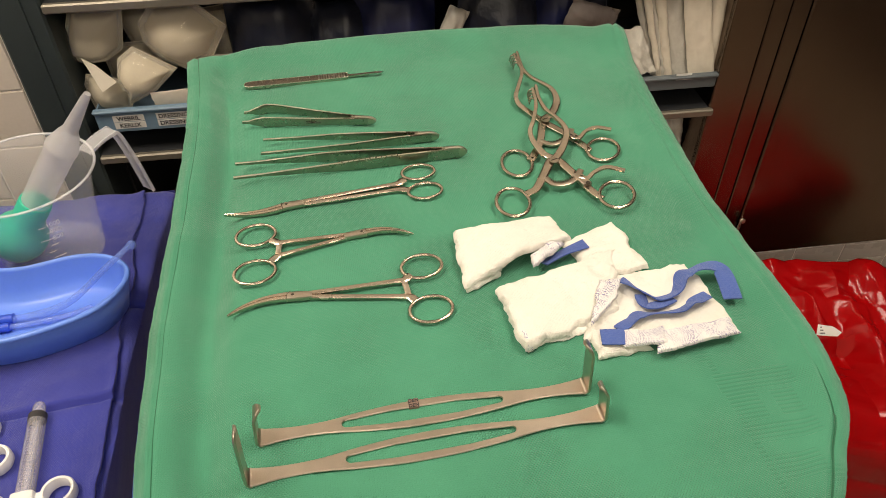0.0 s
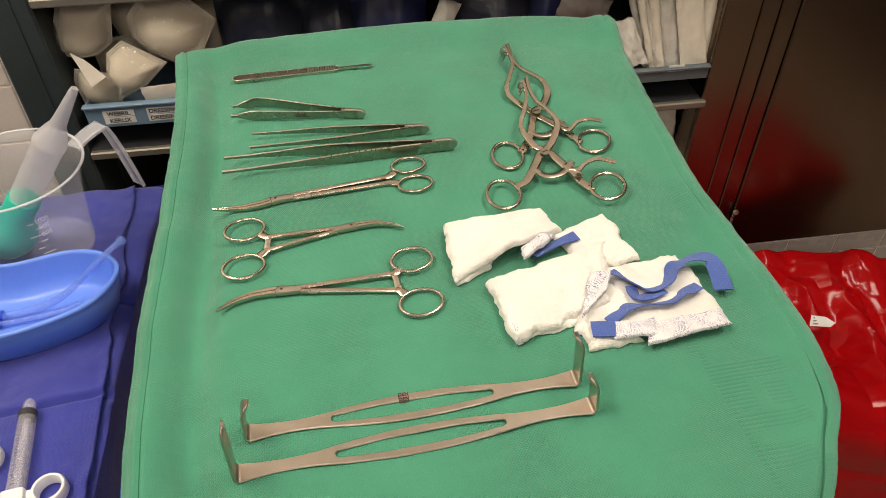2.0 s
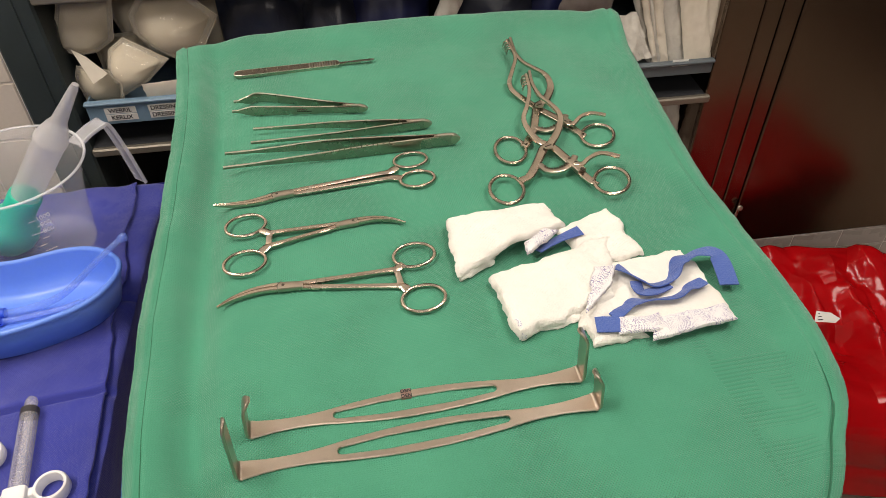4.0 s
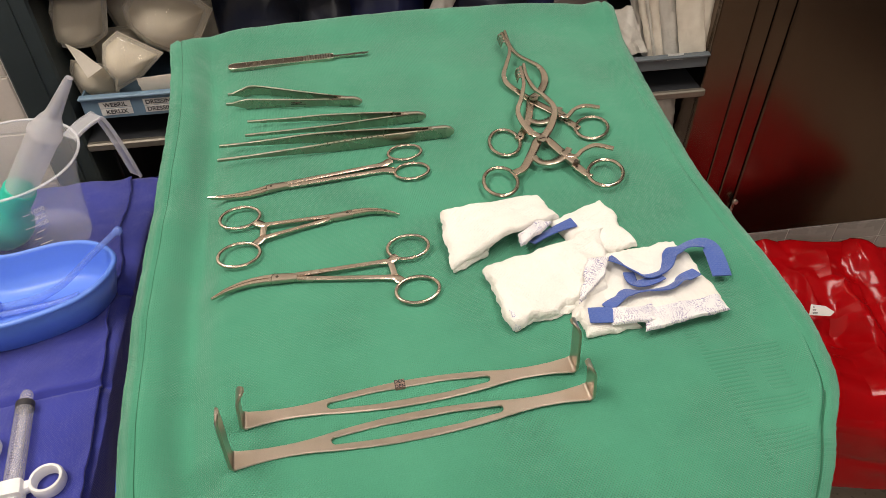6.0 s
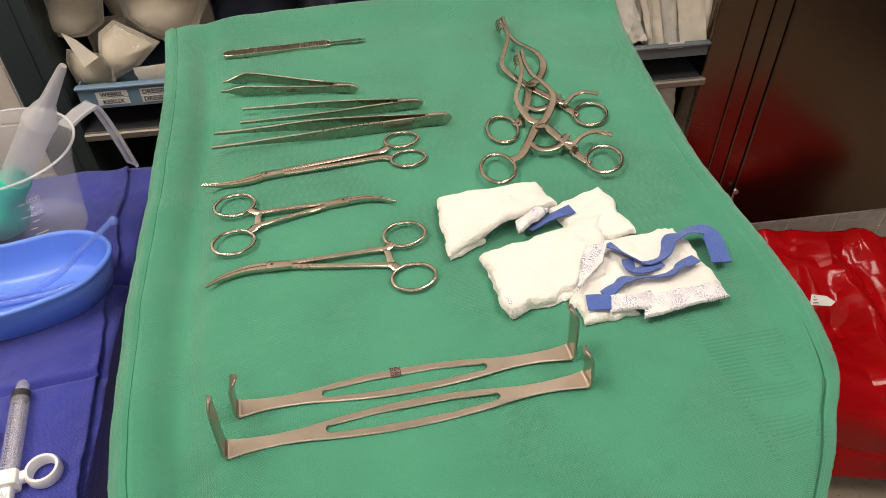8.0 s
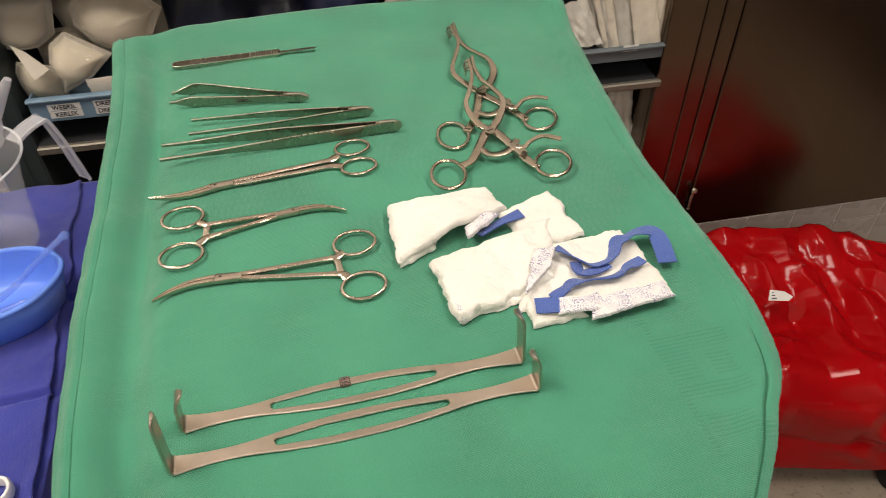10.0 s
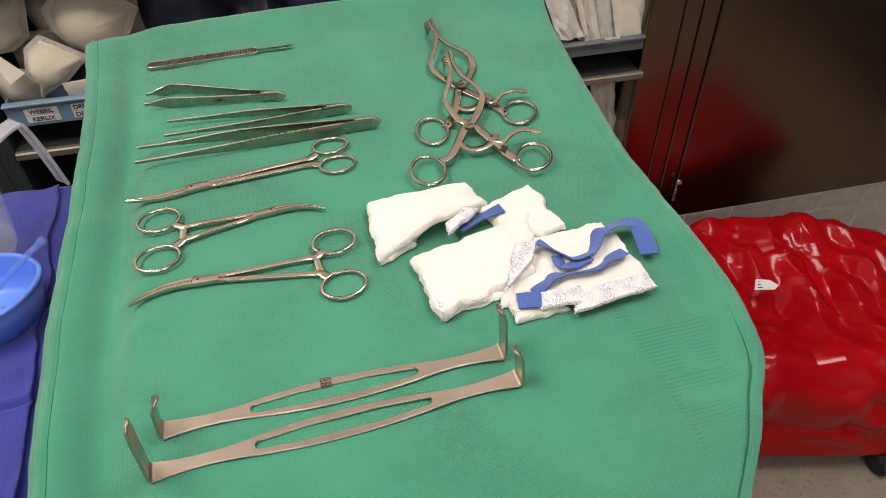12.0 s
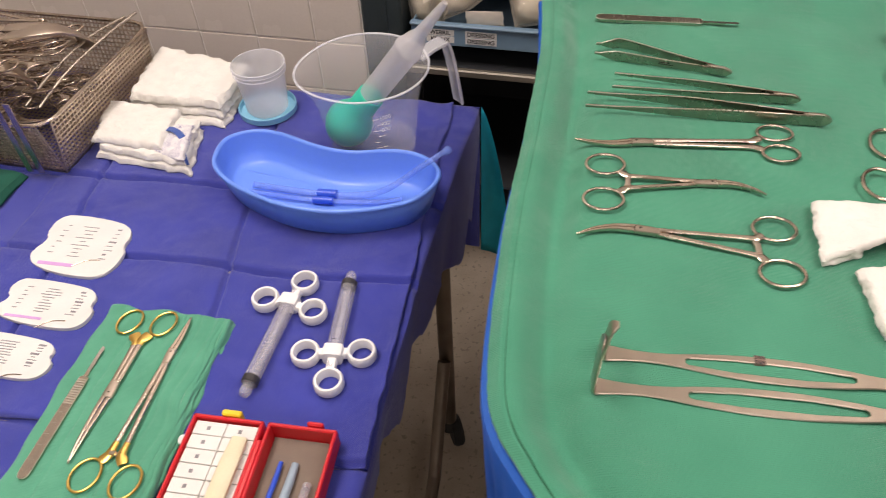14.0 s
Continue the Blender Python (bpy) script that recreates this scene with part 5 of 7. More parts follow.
        if mt_ring != "steel":
            part("gold_neck", sweep([(*r[:3], r[3] * 1.03, r[4] * 1.08) for r in rows2[-19:]], 10, 2.5), M[mt_ring], o, "gold-plated neck", fr=fr)
        rx, ry = rings
        loop_handle(tuple(R), (ry, rx), ang, o, zz, mt=mt_ring, fr=fr)
    if ratchet:
        part("ratchet", sweep([(*NA.lerp(NB, 0.05), z, 0.0023, 0.0013), (*NA.lerp(NB, 0.58), z, 0.0019, 0.0013)], 8, 5), M["brushed"], o, fr=fr)
        part("ratchet", sweep([(*NA.lerp(NB, 0.42), z + 0.0024, 0.0019, 0.0011), (*NA.lerp(NB, 0.95), z + 0.0014, 0.0023, 0.0012)], 8, 5), M["brushed"], o, fr=fr)
    return o


def hand_retractor(a, b, tall_a, tall_b, slot_span, label, tape=False):
    """Flat bar with a long slot, both ends turned up into blades whose tips curl inwards."""
    A, B = Vector((*a, 0)), Vector((*b, 0))
    d = (B - A).normalized()
    s = Vector((-d.y, d.x, 0))
    L = (B - A).length
    o = thing("hand_retractor", ((a[0] + b[0]) / 2, (a[1] + b[1]) / 2, 0), label, "retractor", "hand retractors")
    r, th = 0.0032, 0.0019
    WAIST = [v[0] for v in spline([(0.0096,), (0.0093,), (0.0083,), (0.0068,), (0.0048,), (0.0040,), (0.0046,), (0.0064,)], 5)]
    mid = (A + B) / 2
    s0, s1 = slot_span
    flat = L - 2 * r

    def upright(h):
        rows = []
        for k in range(7):
            g = k / 6 * (math.pi / 2 + 0.05)
            rows.append((r * math.sin(g), r - r * math.cos(g), g))
        lean, bow = (0.95, 0.0116) if h < 0.045 else (0.45, 0.0116)
        tip = bow * math.sin(lean)
        for k in range(1, 8):
            rows.append((r - 0.0015 * k / 7, r + (h - r - tip) * k / 7, math.pi / 2 + 0.05))
        for k in range(1, 8):
            g = k / 7 * lean
            rows.append((r - 0.0015 - bow * (1 - math.cos(g)), h - tip + bow * math.sin(g), math.pi / 2 + 0.05 + g))
        return rows

    def half(x, z, top):
        q = min(abs(x) / (L / 2), 0.999)
        f = q * (len(WAIST) - 1)
        i = int(f)
        w = WAIST[i] * (1 - f + i) + WAIST[i + 1] * (f - i) if z <= 0.0 else 0.0064
        if z > top - 0.008:
            w *= math.sqrt(max(0.1, 1 - ((z - (top - 0.008)) / 0.0083) ** 2))
        return w

    def slot(x):
        if x <= s0 or x >= s1:
            return 0.0
        e = min(x - s0, s1 - x)
        return 0.0022 * math.sqrt(min(1.0, e / 0.0022)) + 0.0022 * min(1.0, e / 0.03)


    def strip(stations, top):
        """Rounded-edge strip through stations of place along, height and slope."""
        bm = bmesh.new()
        cols = []
        c0 = th * 0.3
        for x, z, g in stations:
            w, h = half(x, z, top), slot(x) if z == 0.0 else 0.0
            up = Vector((0, 0, 1)) * math.cos(g) - d * math.sin(g)
            c = mid + d * x + Vector((0, 0, z + th / 2 + 0.0004))
            cut = h > 0.0004
            lat = [(-w + c0, 1), (-h - c0 * cut, 1), (h + c0 * cut, 1), (w - c0, 1)] if cut else [(-w + c0, 1), (-w / 3, 1), (w / 3, 1), (w - c0, 1)]
            t = [bm.verts.new(c + s * v + up * (th / 2)) for v, _ in lat]
            u = [bm.verts.new(c + s * v - up * (th / 2)) for v, _ in lat]
            e = [bm.verts.new(c + s * v + up * (th * 0.18 * k)) for v, k in ((-w, 1), (-w, -1), (w, 1), (w, -1))]
            i = [bm.verts.new(c + s * v + up * (th * 0.18 * k)) for v, k in ((-h, 1), (-h, -1), (h, 1), (h, -1))] if cut else None
            cols.append((t, u, e, i))
        for (t0, u0, e0, i0), (t1, u1, e1, i1) in zip(cols, cols[1:]):
            both = i0 and i1
            for j in range(3):
                if j == 1 and both:
                    continue
                bm.faces.new((t0[j], t0[j + 1], t1[j + 1], t1[j]))
                bm.faces.new((u0[j], u1[j], u1[j + 1], u0[j + 1]))
            for q in ((t0[0], t1[0], e1[0], e0[0]), (e0[0], e1[0], e1[1], e0[1]), (e0[1], e1[1], u1[0], u0[0]), (t0[3], e0[2], e1[2], t1[3]), (e0[2], e0[3], e1[3], e1[2]), (e0[3], u0[3], u1[3], e1[3])):
                bm.faces.new(q)
            if both:
                for q in ((t0[1], i0[0], i1[0], t1[1]), (i0[0], i0[1], i1[1], i1[0]), (i0[1], u0[1], u1[1], i1[1]), (t0[2], t1[2], i1[2], i0[2]), (i0[2], i1[2], i1[3], i0[3]), (i0[3], i1[3], u1[2], u0[2])):
                    bm.faces.new(q)
            elif i0 or i1:
                t, u, i = (t0, u0, i0) if i0 else (t1, u1, i1)
                bm.faces.new((t[1], t[2], i[2], i[3], u[2], u[1], i[1], i[0]))
        for t, u, e, i in (cols[0], cols[-1]):
            bm.faces.new((t[0], t[1], t[2], t[3], e[2], e[3], u[3], u[2], u[1], u[0], e[1], e[0]))
        return bm

    n = 90
    xs = {-flat / 2 + flat * k / n for k in range(n + 1)}
    for e in (0.0001, 0.0003, 0.0006, 0.001, 0.0015, 0.0021, 0.003, 0.004):
        xs |= {s0 + e, s1 - e}
    part("bar", strip([(x, 0.0, 0.0) for x in sorted(xs)], 1.0), M["brushed"], o, angle=40)
    part("blade", strip([(-flat / 2 - x, z + 1e-6, -g) for x, z, g in upright(tall_a)], tall_a), M["brushed"], o, angle=40)
    part("blade", strip([(flat / 2 + x, z + 1e-6, g) for x, z, g in upright(tall_b)], tall_b), M["brushed"], o, angle=40)
    if tape:
        c = mid - d * 0.0072 + s * 0.0069
        ang = math.degrees(math.atan2(d.y, d.x))
        k = Matrix.Translation((c.x, c.y, 0.0)) @ pose(0, 0, 0, 0, 0, ang)
        bm = box(-0.0033, 0.0033, -0.0032, 0.0034, 0.0002, 0.0030, 0.0004)
        bm.transform(k)
        tp = part("tape", bm, mat("pinkish_tape", (0.24, 0.155, 0.125), (0.2, 0.13, 0.105), rough=0.4), o, "brownish marking tape with black letters")
        for off in (0.0015, -0.0021):
            part("lettering", lettering("DEN", 0.0034, k @ pose(0, off, 0.0031), 0.00015, 0.00004), M["ink"], tp, smooth=False)
    return o


scalpel((-0.158, 0.4655), (-0.0145, 0.4665))
forceps((-0.1575, 0.4055), (-0.1585, 0.3885), (-0.039, 0.3685), (-0.129, 0.4075), (-0.126, 0.3835), 0.0052, "short fine-tipped steel tissue forceps lying on its side", (0.22, 0.24, 0.7, 0.98, 1.0, 0.95, 0.86, 0.78, 0.72, 0.72, 0.8), print_at=0.32)
forceps((-0.139, 0.3545), (-0.141, 0.3325), (0.0155, 0.3305), (-0.07, 0.3465), (-0.06, 0.3295), 0.0047, "medium plain steel tissue forceps lying on its side", (0.22, 0.28, 0.36, 0.45, 0.56, 0.68, 0.8, 0.9, 0.98, 1.0, 1.0))
forceps((-0.163, 0.3185), (-0.164, 0.2975), (0.0355, 0.2995), (-0.08, 0.3135), (-0.06, 0.2975), 0.0058, "long fine steel forceps with notched grip lying on its side", (0.2, 0.22, 0.25, 0.4, 0.5, 0.62, 0.74, 0.86, 0.95, 0.97, 0.98, 0.97, 0.92, 0.92, 0.98), teeth=14)
clamp((-0.171, 0.252), (-0.12, 0.254), (-0.026, 0.266), (-0.024, 0.259), (-0.0055, 0.280), (-0.0035, 0.2535), -0.004, "long curved steel dissecting scissors with finger rings, closed", (0.0105, 0.0145), 6, "dissecting_scissors", False, 0.0036, 0.0022, "scissors")
clamp((-0.022, 0.199), (-0.062, 0.2075), (-0.1265, 0.2075), (-0.1275, 0.1935), (-0.145, 0.2205), (-0.1455, 0.1785), -0.0045, "small curved steel clamp locked shut", (0.0125, 0.0155), 8, "curved_clamp", True, 0.0032, 0.002)
clamp((-0.164, 0.136), (-0.118, 0.147), (-0.0365, 0.148), (-0.0355, 0.1315), (-0.0215, 0.1605), (-0.0215, 0.1165), 0.0045, "large curved steel clamp locked shut", (0.0125, 0.0155), 8, "curved_clamp", True, 0.0036, 0.0021)
hand_retractor((-0.1425, 0.0315), (0.065, 0.0325), 0.030, 0.043, (-0.053, 0.049), "double-ended steel hand retractor with slotted handle and letter tape", True)
hand_retractor((-0.1485, 0.0052), (0.0682, 0.0105), 0.049, 0.030, (-0.051, 0.053), "double-ended steel hand retractor with slotted handle", False)


def self_retractor(z, arm_a, arm_b, ring_a, ring_b, lever, arc, pivot, label):
    """Self-retaining retractor: crossed bent arms, toothed tips, finger rings, ratchet arc and release lever."""
    o = thing("self_retaining_retractor", (*pivot, 0), label, "retractor", "self-retaining retractors")

    def bar(pts, ra, rb, h0=0.003, h1=0.014, flat=0.45):
        n = len(pts)
        rows = []
        for k, p in enumerate(pts):
            t = k / (n - 1)
            h = h0 + (h1 - h0) * max(0, (t - flat) / (1 - flat))
            f = t * (len(ra) - 1)
            i = min(int(f), len(ra) - 2)
            w = ra[i] * (1 - f + i) + ra[i + 1] * (f - i)
            rows.append((*p, z + h, w, rb))
        return spline(rows, 6)

    wd = [0.0044, 0.0034, 0.0038, 0.0042, 0.0034, 0.0025, 0.0021, 0.0019, 0.0014]
    for k, (pts, rg) in enumerate(((arm_a, ring_a), (arm_b, ring_b))):
        c0, p0 = Vector(rg[0]), Vector(pts[0])
        pts = [tuple(c0 + (p0 - c0).normalized() * 0.0145)] + list(pts)
        part("arm", sweep(bar(pts, wd, 0.0015, 0.0034 - 0.0008 * k), 12, 4.5), M["steel"], o)
        part("finger_ring", ring(*rg[0], z + 0.0026, rg[1], rg[2], rg[3], 0.00165, 48, 10), M["steel"], o)
        tip, back = Vector(pts[-1]), Vector(pts[-2])
        d = (back - tip).normalized()
        s = Vector((-d.y, d.x)) * (-1 if (-d.y) > 0 else 1)
        for j in range(4):
            a = tip + d * (0.001 + 0.0052 * j)
            out = s * (0.0042 if k else 0.0016)
            part("prong", sweep(spline([(a.x, a.y, z + 0.0138 - 0.0004 * j, 0.0011, 0.0011), (a.x + out.x * 0.8, a.y + out.y * 0.8, z + 0.0125, 0.001, 0.001), (a.x + out.x * 1.15, a.y + out.y * 1.15, z + 0.0065, 0.0005, 0.0005)], 4), 8), M["dull_steel"], o)
    P0, P1 = Vector(arm_b[1]), Vector(arm_b[2])
    q0, q1 = P0.lerp(P1, 0.15), P0.lerp(P1, 0.75)
    part("hinge_sleeve", sweep([(*q0, z + 0.0042, 0.0043, 0.0027), (*q1, z + 0.0042, 0.0043, 0.0027)], 10, 5), M["brushed"], o)
    part("hinge_pin", lathe([(0.0005, 0), (0.002, 0), (0.0016, 0.0008), (0.0005, 0.001)], 14, (*q0, z + 0.0069)), M["dark_steel"], o)
    rows = spline([(*p, z + 0.0038, 0.0028, 0.0013) for p in arc], 8)
    part("ratchet_arc", sweep(rows, 8, 4), M["brushed"], o)
    c = Vector((pivot[0] + 0.003, pivot[1] - 0.004))
    for r in rows[6:-4:2]:
        p = Vector(r[:2])
        e = (c - p).normalized()
        a, b = p + e * 0.0018, p + e * 0.0042
        part("ratchet_tooth", sweep([(a.x, a.y, z + 0.0048, 0.0008, 0.0012), (b.x, b.y, z + 0.0048, 0.0002, 0.001)], 6, 4), M["dark_steel"], o)
    part("release_lever", sweep(spline([(*p, z + h, w, 0.0012) for p, h, w in zip(lever, (0.006, 0.007, 0.0085, 0.0095, 0.009), (0.0026, 0.0022, 0.002, 0.0023, 0.0024))], 6), 10, 4), M["steel"], o)
    part("pivot_screw", lathe([(0.0005, 0), (0.0042, 0), (0.004, 0.0008), (0.0005, 0.001)], 24, (*pivot, z + 0.0062)), M["brushed"], o)
    part("screw_slot", sweep([(pivot[0] - 0.003, pivot[1] - 0.001, z + 0.0072, 0.0005, 0.0002), (pivot[0] + 0.003, pivot[1] + 0.001, z + 0.0072, 0.0005, 0.0002)], 6, 5), M["dark_steel"], o)
    return o


self_retractor(0.0,
               [(0.0986, 0.2816), (0.1113, 0.3027), (0.1200, 0.3259), (0.1265, 0.3413), (0.1360, 0.3490), (0.1465, 0.3666), (0.1496, 0.3802), (0.1479, 0.3928), (0.1407, 0.4026), (0.1325, 0.4133), (0.1283, 0.4269), (0.1287, 0.4431), (0.1301, 0.4602)],
               [(0.1524, 0.2861), (0.1469, 0.2992), (0.1385, 0.3168), (0.1269, 0.3356), (0.1167, 0.3544), (0.1090, 0.3689), (0.1091, 0.3821), (0.1169, 0.4001), (0.1258, 0.4236), (0.1257, 0.4563)],
               ((0.0832, 0.2774), 0.0135, 0.0195, -8), ((0.1655, 0.2834), 0.0142, 0.0178, -35),
               [(0.1398, 0.3069), (0.1461, 0.2986), (0.1568, 0.3071), (0.1676, 0.3093), (0.1798, 0.3040)], [(0.1132, 0.3060), (0.1209, 0.2986), (0.1340, 0.3030), (0.1471, 0.3189)], (0.1266, 0.3370),
               "steel self-retaining retractor with toothed tips lying under another")
self_retractor(0.004,
               [(0.0805, 0.2274), (0.0879, 0.2317), (0.1009, 0.2517), (0.1102, 0.2672), (0.1145, 0.2689), (0.1269, 0.2847), (0.1365, 0.3032), (0.1374, 0.3163), (0.1325, 0.3305), (0.1272, 0.3405), (0.1256, 0.3605), (0.1285, 0.3809)],
               [(0.1361, 0.2137), (0.1322, 0.2231), (0.1246, 0.2502), (0.1176, 0.2699), (0.1087, 0.2785), (0.1034, 0.2973), (0.1038, 0.3112), (0.1113, 0.3268), (0.1201, 0.3505), (0.1234, 0.3757)],
               ((0.0645, 0.2191), 0.0138, 0.0185, -8), ((0.1519, 0.2126), 0.0142, 0.018, -30),
               [(0.1274, 0.2380), (0.1333, 0.2338), (0.1404, 0.2385), (0.1528, 0.2422), (0.1664, 0.2349)], [(0.0997, 0.2444), (0.1033, 0.2353), (0.1117, 0.2331), (0.1221, 0.2371), (0.1327, 0.2497)], (0.1132, 0.2653),
               "steel self-retaining retractor with toothed tips resting on another")


# ---- folded gauze pads with blue tapes ----
def pads():
    def arch(x, y):
        return 0.0085 * math.exp(-(((x - 0.058) / 0.032) ** 2 + ((y - 0.143) / 0.022) ** 2))
    p = thing("gauze_pad", (0.05, 0.17, 0), "white folded gauze pad arched up along its open edge", "gauze pad", "gauze pads")
    part("fold", cushion([(0.008, 0.1915), (0.0065, 0.1285), (0.097, 0.1675), (0.0905, 0.1965)], 0.0075, 1, lift=arch, base=0.003, n=44), M["gauze"], p)
    part("fold", cushion([(0.010, 0.185), (0.0075, 0.1285), (0.036, 0.14), (0.045, 0.178)], 0.006, 4), M["gauze"], p)
    part("fold", cushion([(0.012, 0.19), (0.04, 0.16), (0.09, 0.17), (0.088, 0.193)], 0.005, 5), M["gauze"], p)
    part("marked_strip", cushion([(0.0592, 0.1494), (0.0784, 0.1605), (0.0894, 0.1569), (0.0573, 0.1355)], 0.004, 7, n=20, base=0.0095, edge=0.003), M["net"], p, "open weave strip with blue marker threads")

    def tape(pts, half=0.0043):
        rows = []
        for x, y, h, roll, k in pts:
            low = 0.0088 + (h - 0.0115) * 0.6
            g = (0.37 - low) / (0.37 - h)
            rows.append((-0.066 + (x + 0.066) * g, -0.235 + (y + 0.235) * g, low, half * k * 1.08, 0.0006, roll * 0.75))
        return sweep(spline(rows, 8), 8, 5)

    part("tape_loop", tape([(0.0690, 0.1432, 0.006, 30, 0.8), (0.0857, 0.1499, 0.0085, 30, 1.1), (0.1038, 0.1523, 0.0125, 5, 1.2)]), M["ribbon"], p, "blue woven tape loop")
    q = thing("gauze_pad", (0.09, 0.12, 0), "white folded gauze pad lying on a second fold", "gauze pad", "gauze pads")
    part("fold", cushion([(0.0905, 0.1665), (0.1372, 0.1825), (0.1462, 0.1283), (0.10, 0.12)], 0.007, 12, wob=0.004), M["gauze"], q)
    part("fold", cushion([(0.0275, 0.1222), (0.1265, 0.1495), (0.106, 0.086), (0.0335, 0.0660)], 0.0088, 15, base=0.002, n=52, wob=0.003), M["gauze"], q)
    part("fold", cushion([(0.0285, 0.1231), (0.1, 0.128), (0.09, 0.078), (0.0345, 0.0675)], 0.005, 18), M["gauze"], q)
    part("fold", cushion([(0.082, 0.094), (0.112, 0.1), (0.108, 0.07), (0.076, 0.066)], 0.006, 21, n=20), M["gauze"], q)
    part("marked_corner", cushion([(0.0318, 0.083), (0.0385, 0.081), (0.0385, 0.0665), (0.0335, 0.066)], 0.0098, 20, n=14), M["net"], q, "corner with blue marker threads")
    part("marked_strip", cushion([(0.1002, 0.1122), (0.1165, 0.1118), (0.1043, 0.0919), (0.0794, 0.0710)], 0.003, 22, n=20, base=0.0115, edge=0.003), M["net"], q, "gathered strip with blue marker threads")
    r = thing("gauze_pad", (0.14, 0.08, 0), "white folded gauze pad with blue tapes and marked hem", "gauze pad", "gauze pads")
    part("fold", cushion([(0.118, 0.124), (0.1755, 0.1255), (0.183, 0.0565), (0.0795, 0.0585)], 0.0065, 25, wob=0.004, n=44), M["gauze"], r)
    part("fold", cushion([(0.0800, 0.0755), (0.1057, 0.0745), (0.1175, 0.0525), (0.0801, 0.0516)], 0.0075, 28), M["gauze"], r)
    part("marked_strip", cushion([(0.1007, 0.0661), (0.1297, 0.0653), (0.1266, 0.0497), (0.0971, 0.0519)], 0.003, 31, n=18, base=0.0078, edge=0.003), M["net"], r, "hem with blue marker threads")
    part("marked_strip", cushion([(0.1272, 0.0629), (0.1786, 0.0655), (0.1802, 0.0527), (0.1171, 0.0442)], 0.003, 33, n=24, base=0.0062, edge=0.003), M["net"], r, "hem with blue marker threads")
    part("tape", tape([(0.0835, 0.0608, 0.0125, 0, 1.45), (0.0905, 0.0592, 0.013, 0, 1.5), (0.0998, 0.0578, 0.0125, 0, 1.45)]), M["ribbon"], r, "folded end of blue woven tape")
    part("tape", tape([(0.0975, 0.0655, 0.0115, 0, 0.9), (0.1090, 0.0715, 0.013, 50, 1.3), (0.1160, 0.0745, 0.0135, 35, 1.3), (0.1275, 0.0745, 0.0125, 60, 0.9), (0.1442, 0.0737, 0.0125, 50, 1.1), (0.1530, 0.0765, 0.0145, 65, 1.3), (0.1590, 0.0795, 0.014, 30, 1.2), (0.1698, 0.0839, 0.013, 10, 0.9)]), M["ribbon"], r, "twisted blue woven tape")
    part("tape", tape([(0.1239, 0.0934, 0.012, 10, 0.9), (0.1235, 0.0830, 0.012, 40, 1.2), (0.1329, 0.0818, 0.0125, 20, 1.0), (0.1454, 0.0854, 0.0122, 15, 0.8)]), M["ribbon"], r, "short blue woven tape")
    part("tape", tape([(0.1150, 0.1095, 0.0135, 15, 0.9), (0.1205, 0.1005, 0.0145, 55, 1.3), (0.1285, 0.0905, 0.0140, 65, 1.1), (0.1359, 0.0865, 0.0130, 40, 0.9), (0.1490, 0.0899, 0.0135, 60, 1.2), (0.1555, 0.0985, 0.0150, 65, 1.5), (0.1605, 0.1035, 0.0165, 30, 1.5), (0.169, 0.1060, 0.0165, 50, 1.4), (0.1788, 0.1082, 0.0160, 25, 1.3), (0.1876, 0.1072, 0.0150, 5, 1.4), (0.1905, 0.1000, 0.0125, 0, 1.5), (0.1892, 0.0815, 0.0075, 0, 1.5)]), M["ribbon"], r, "long twisted blue woven tape")


pads()


# ---- side table with blue drape ----
EDGE = [(-0.352, -0.32), (-0.346, 0.0), (-0.334, 0.15), (-0.333, 0.28), (-0.330, 0.36), (-0.322, 0.5), (-0.309, 0.652)]
EDGE_S = spline(EDGE, 8)


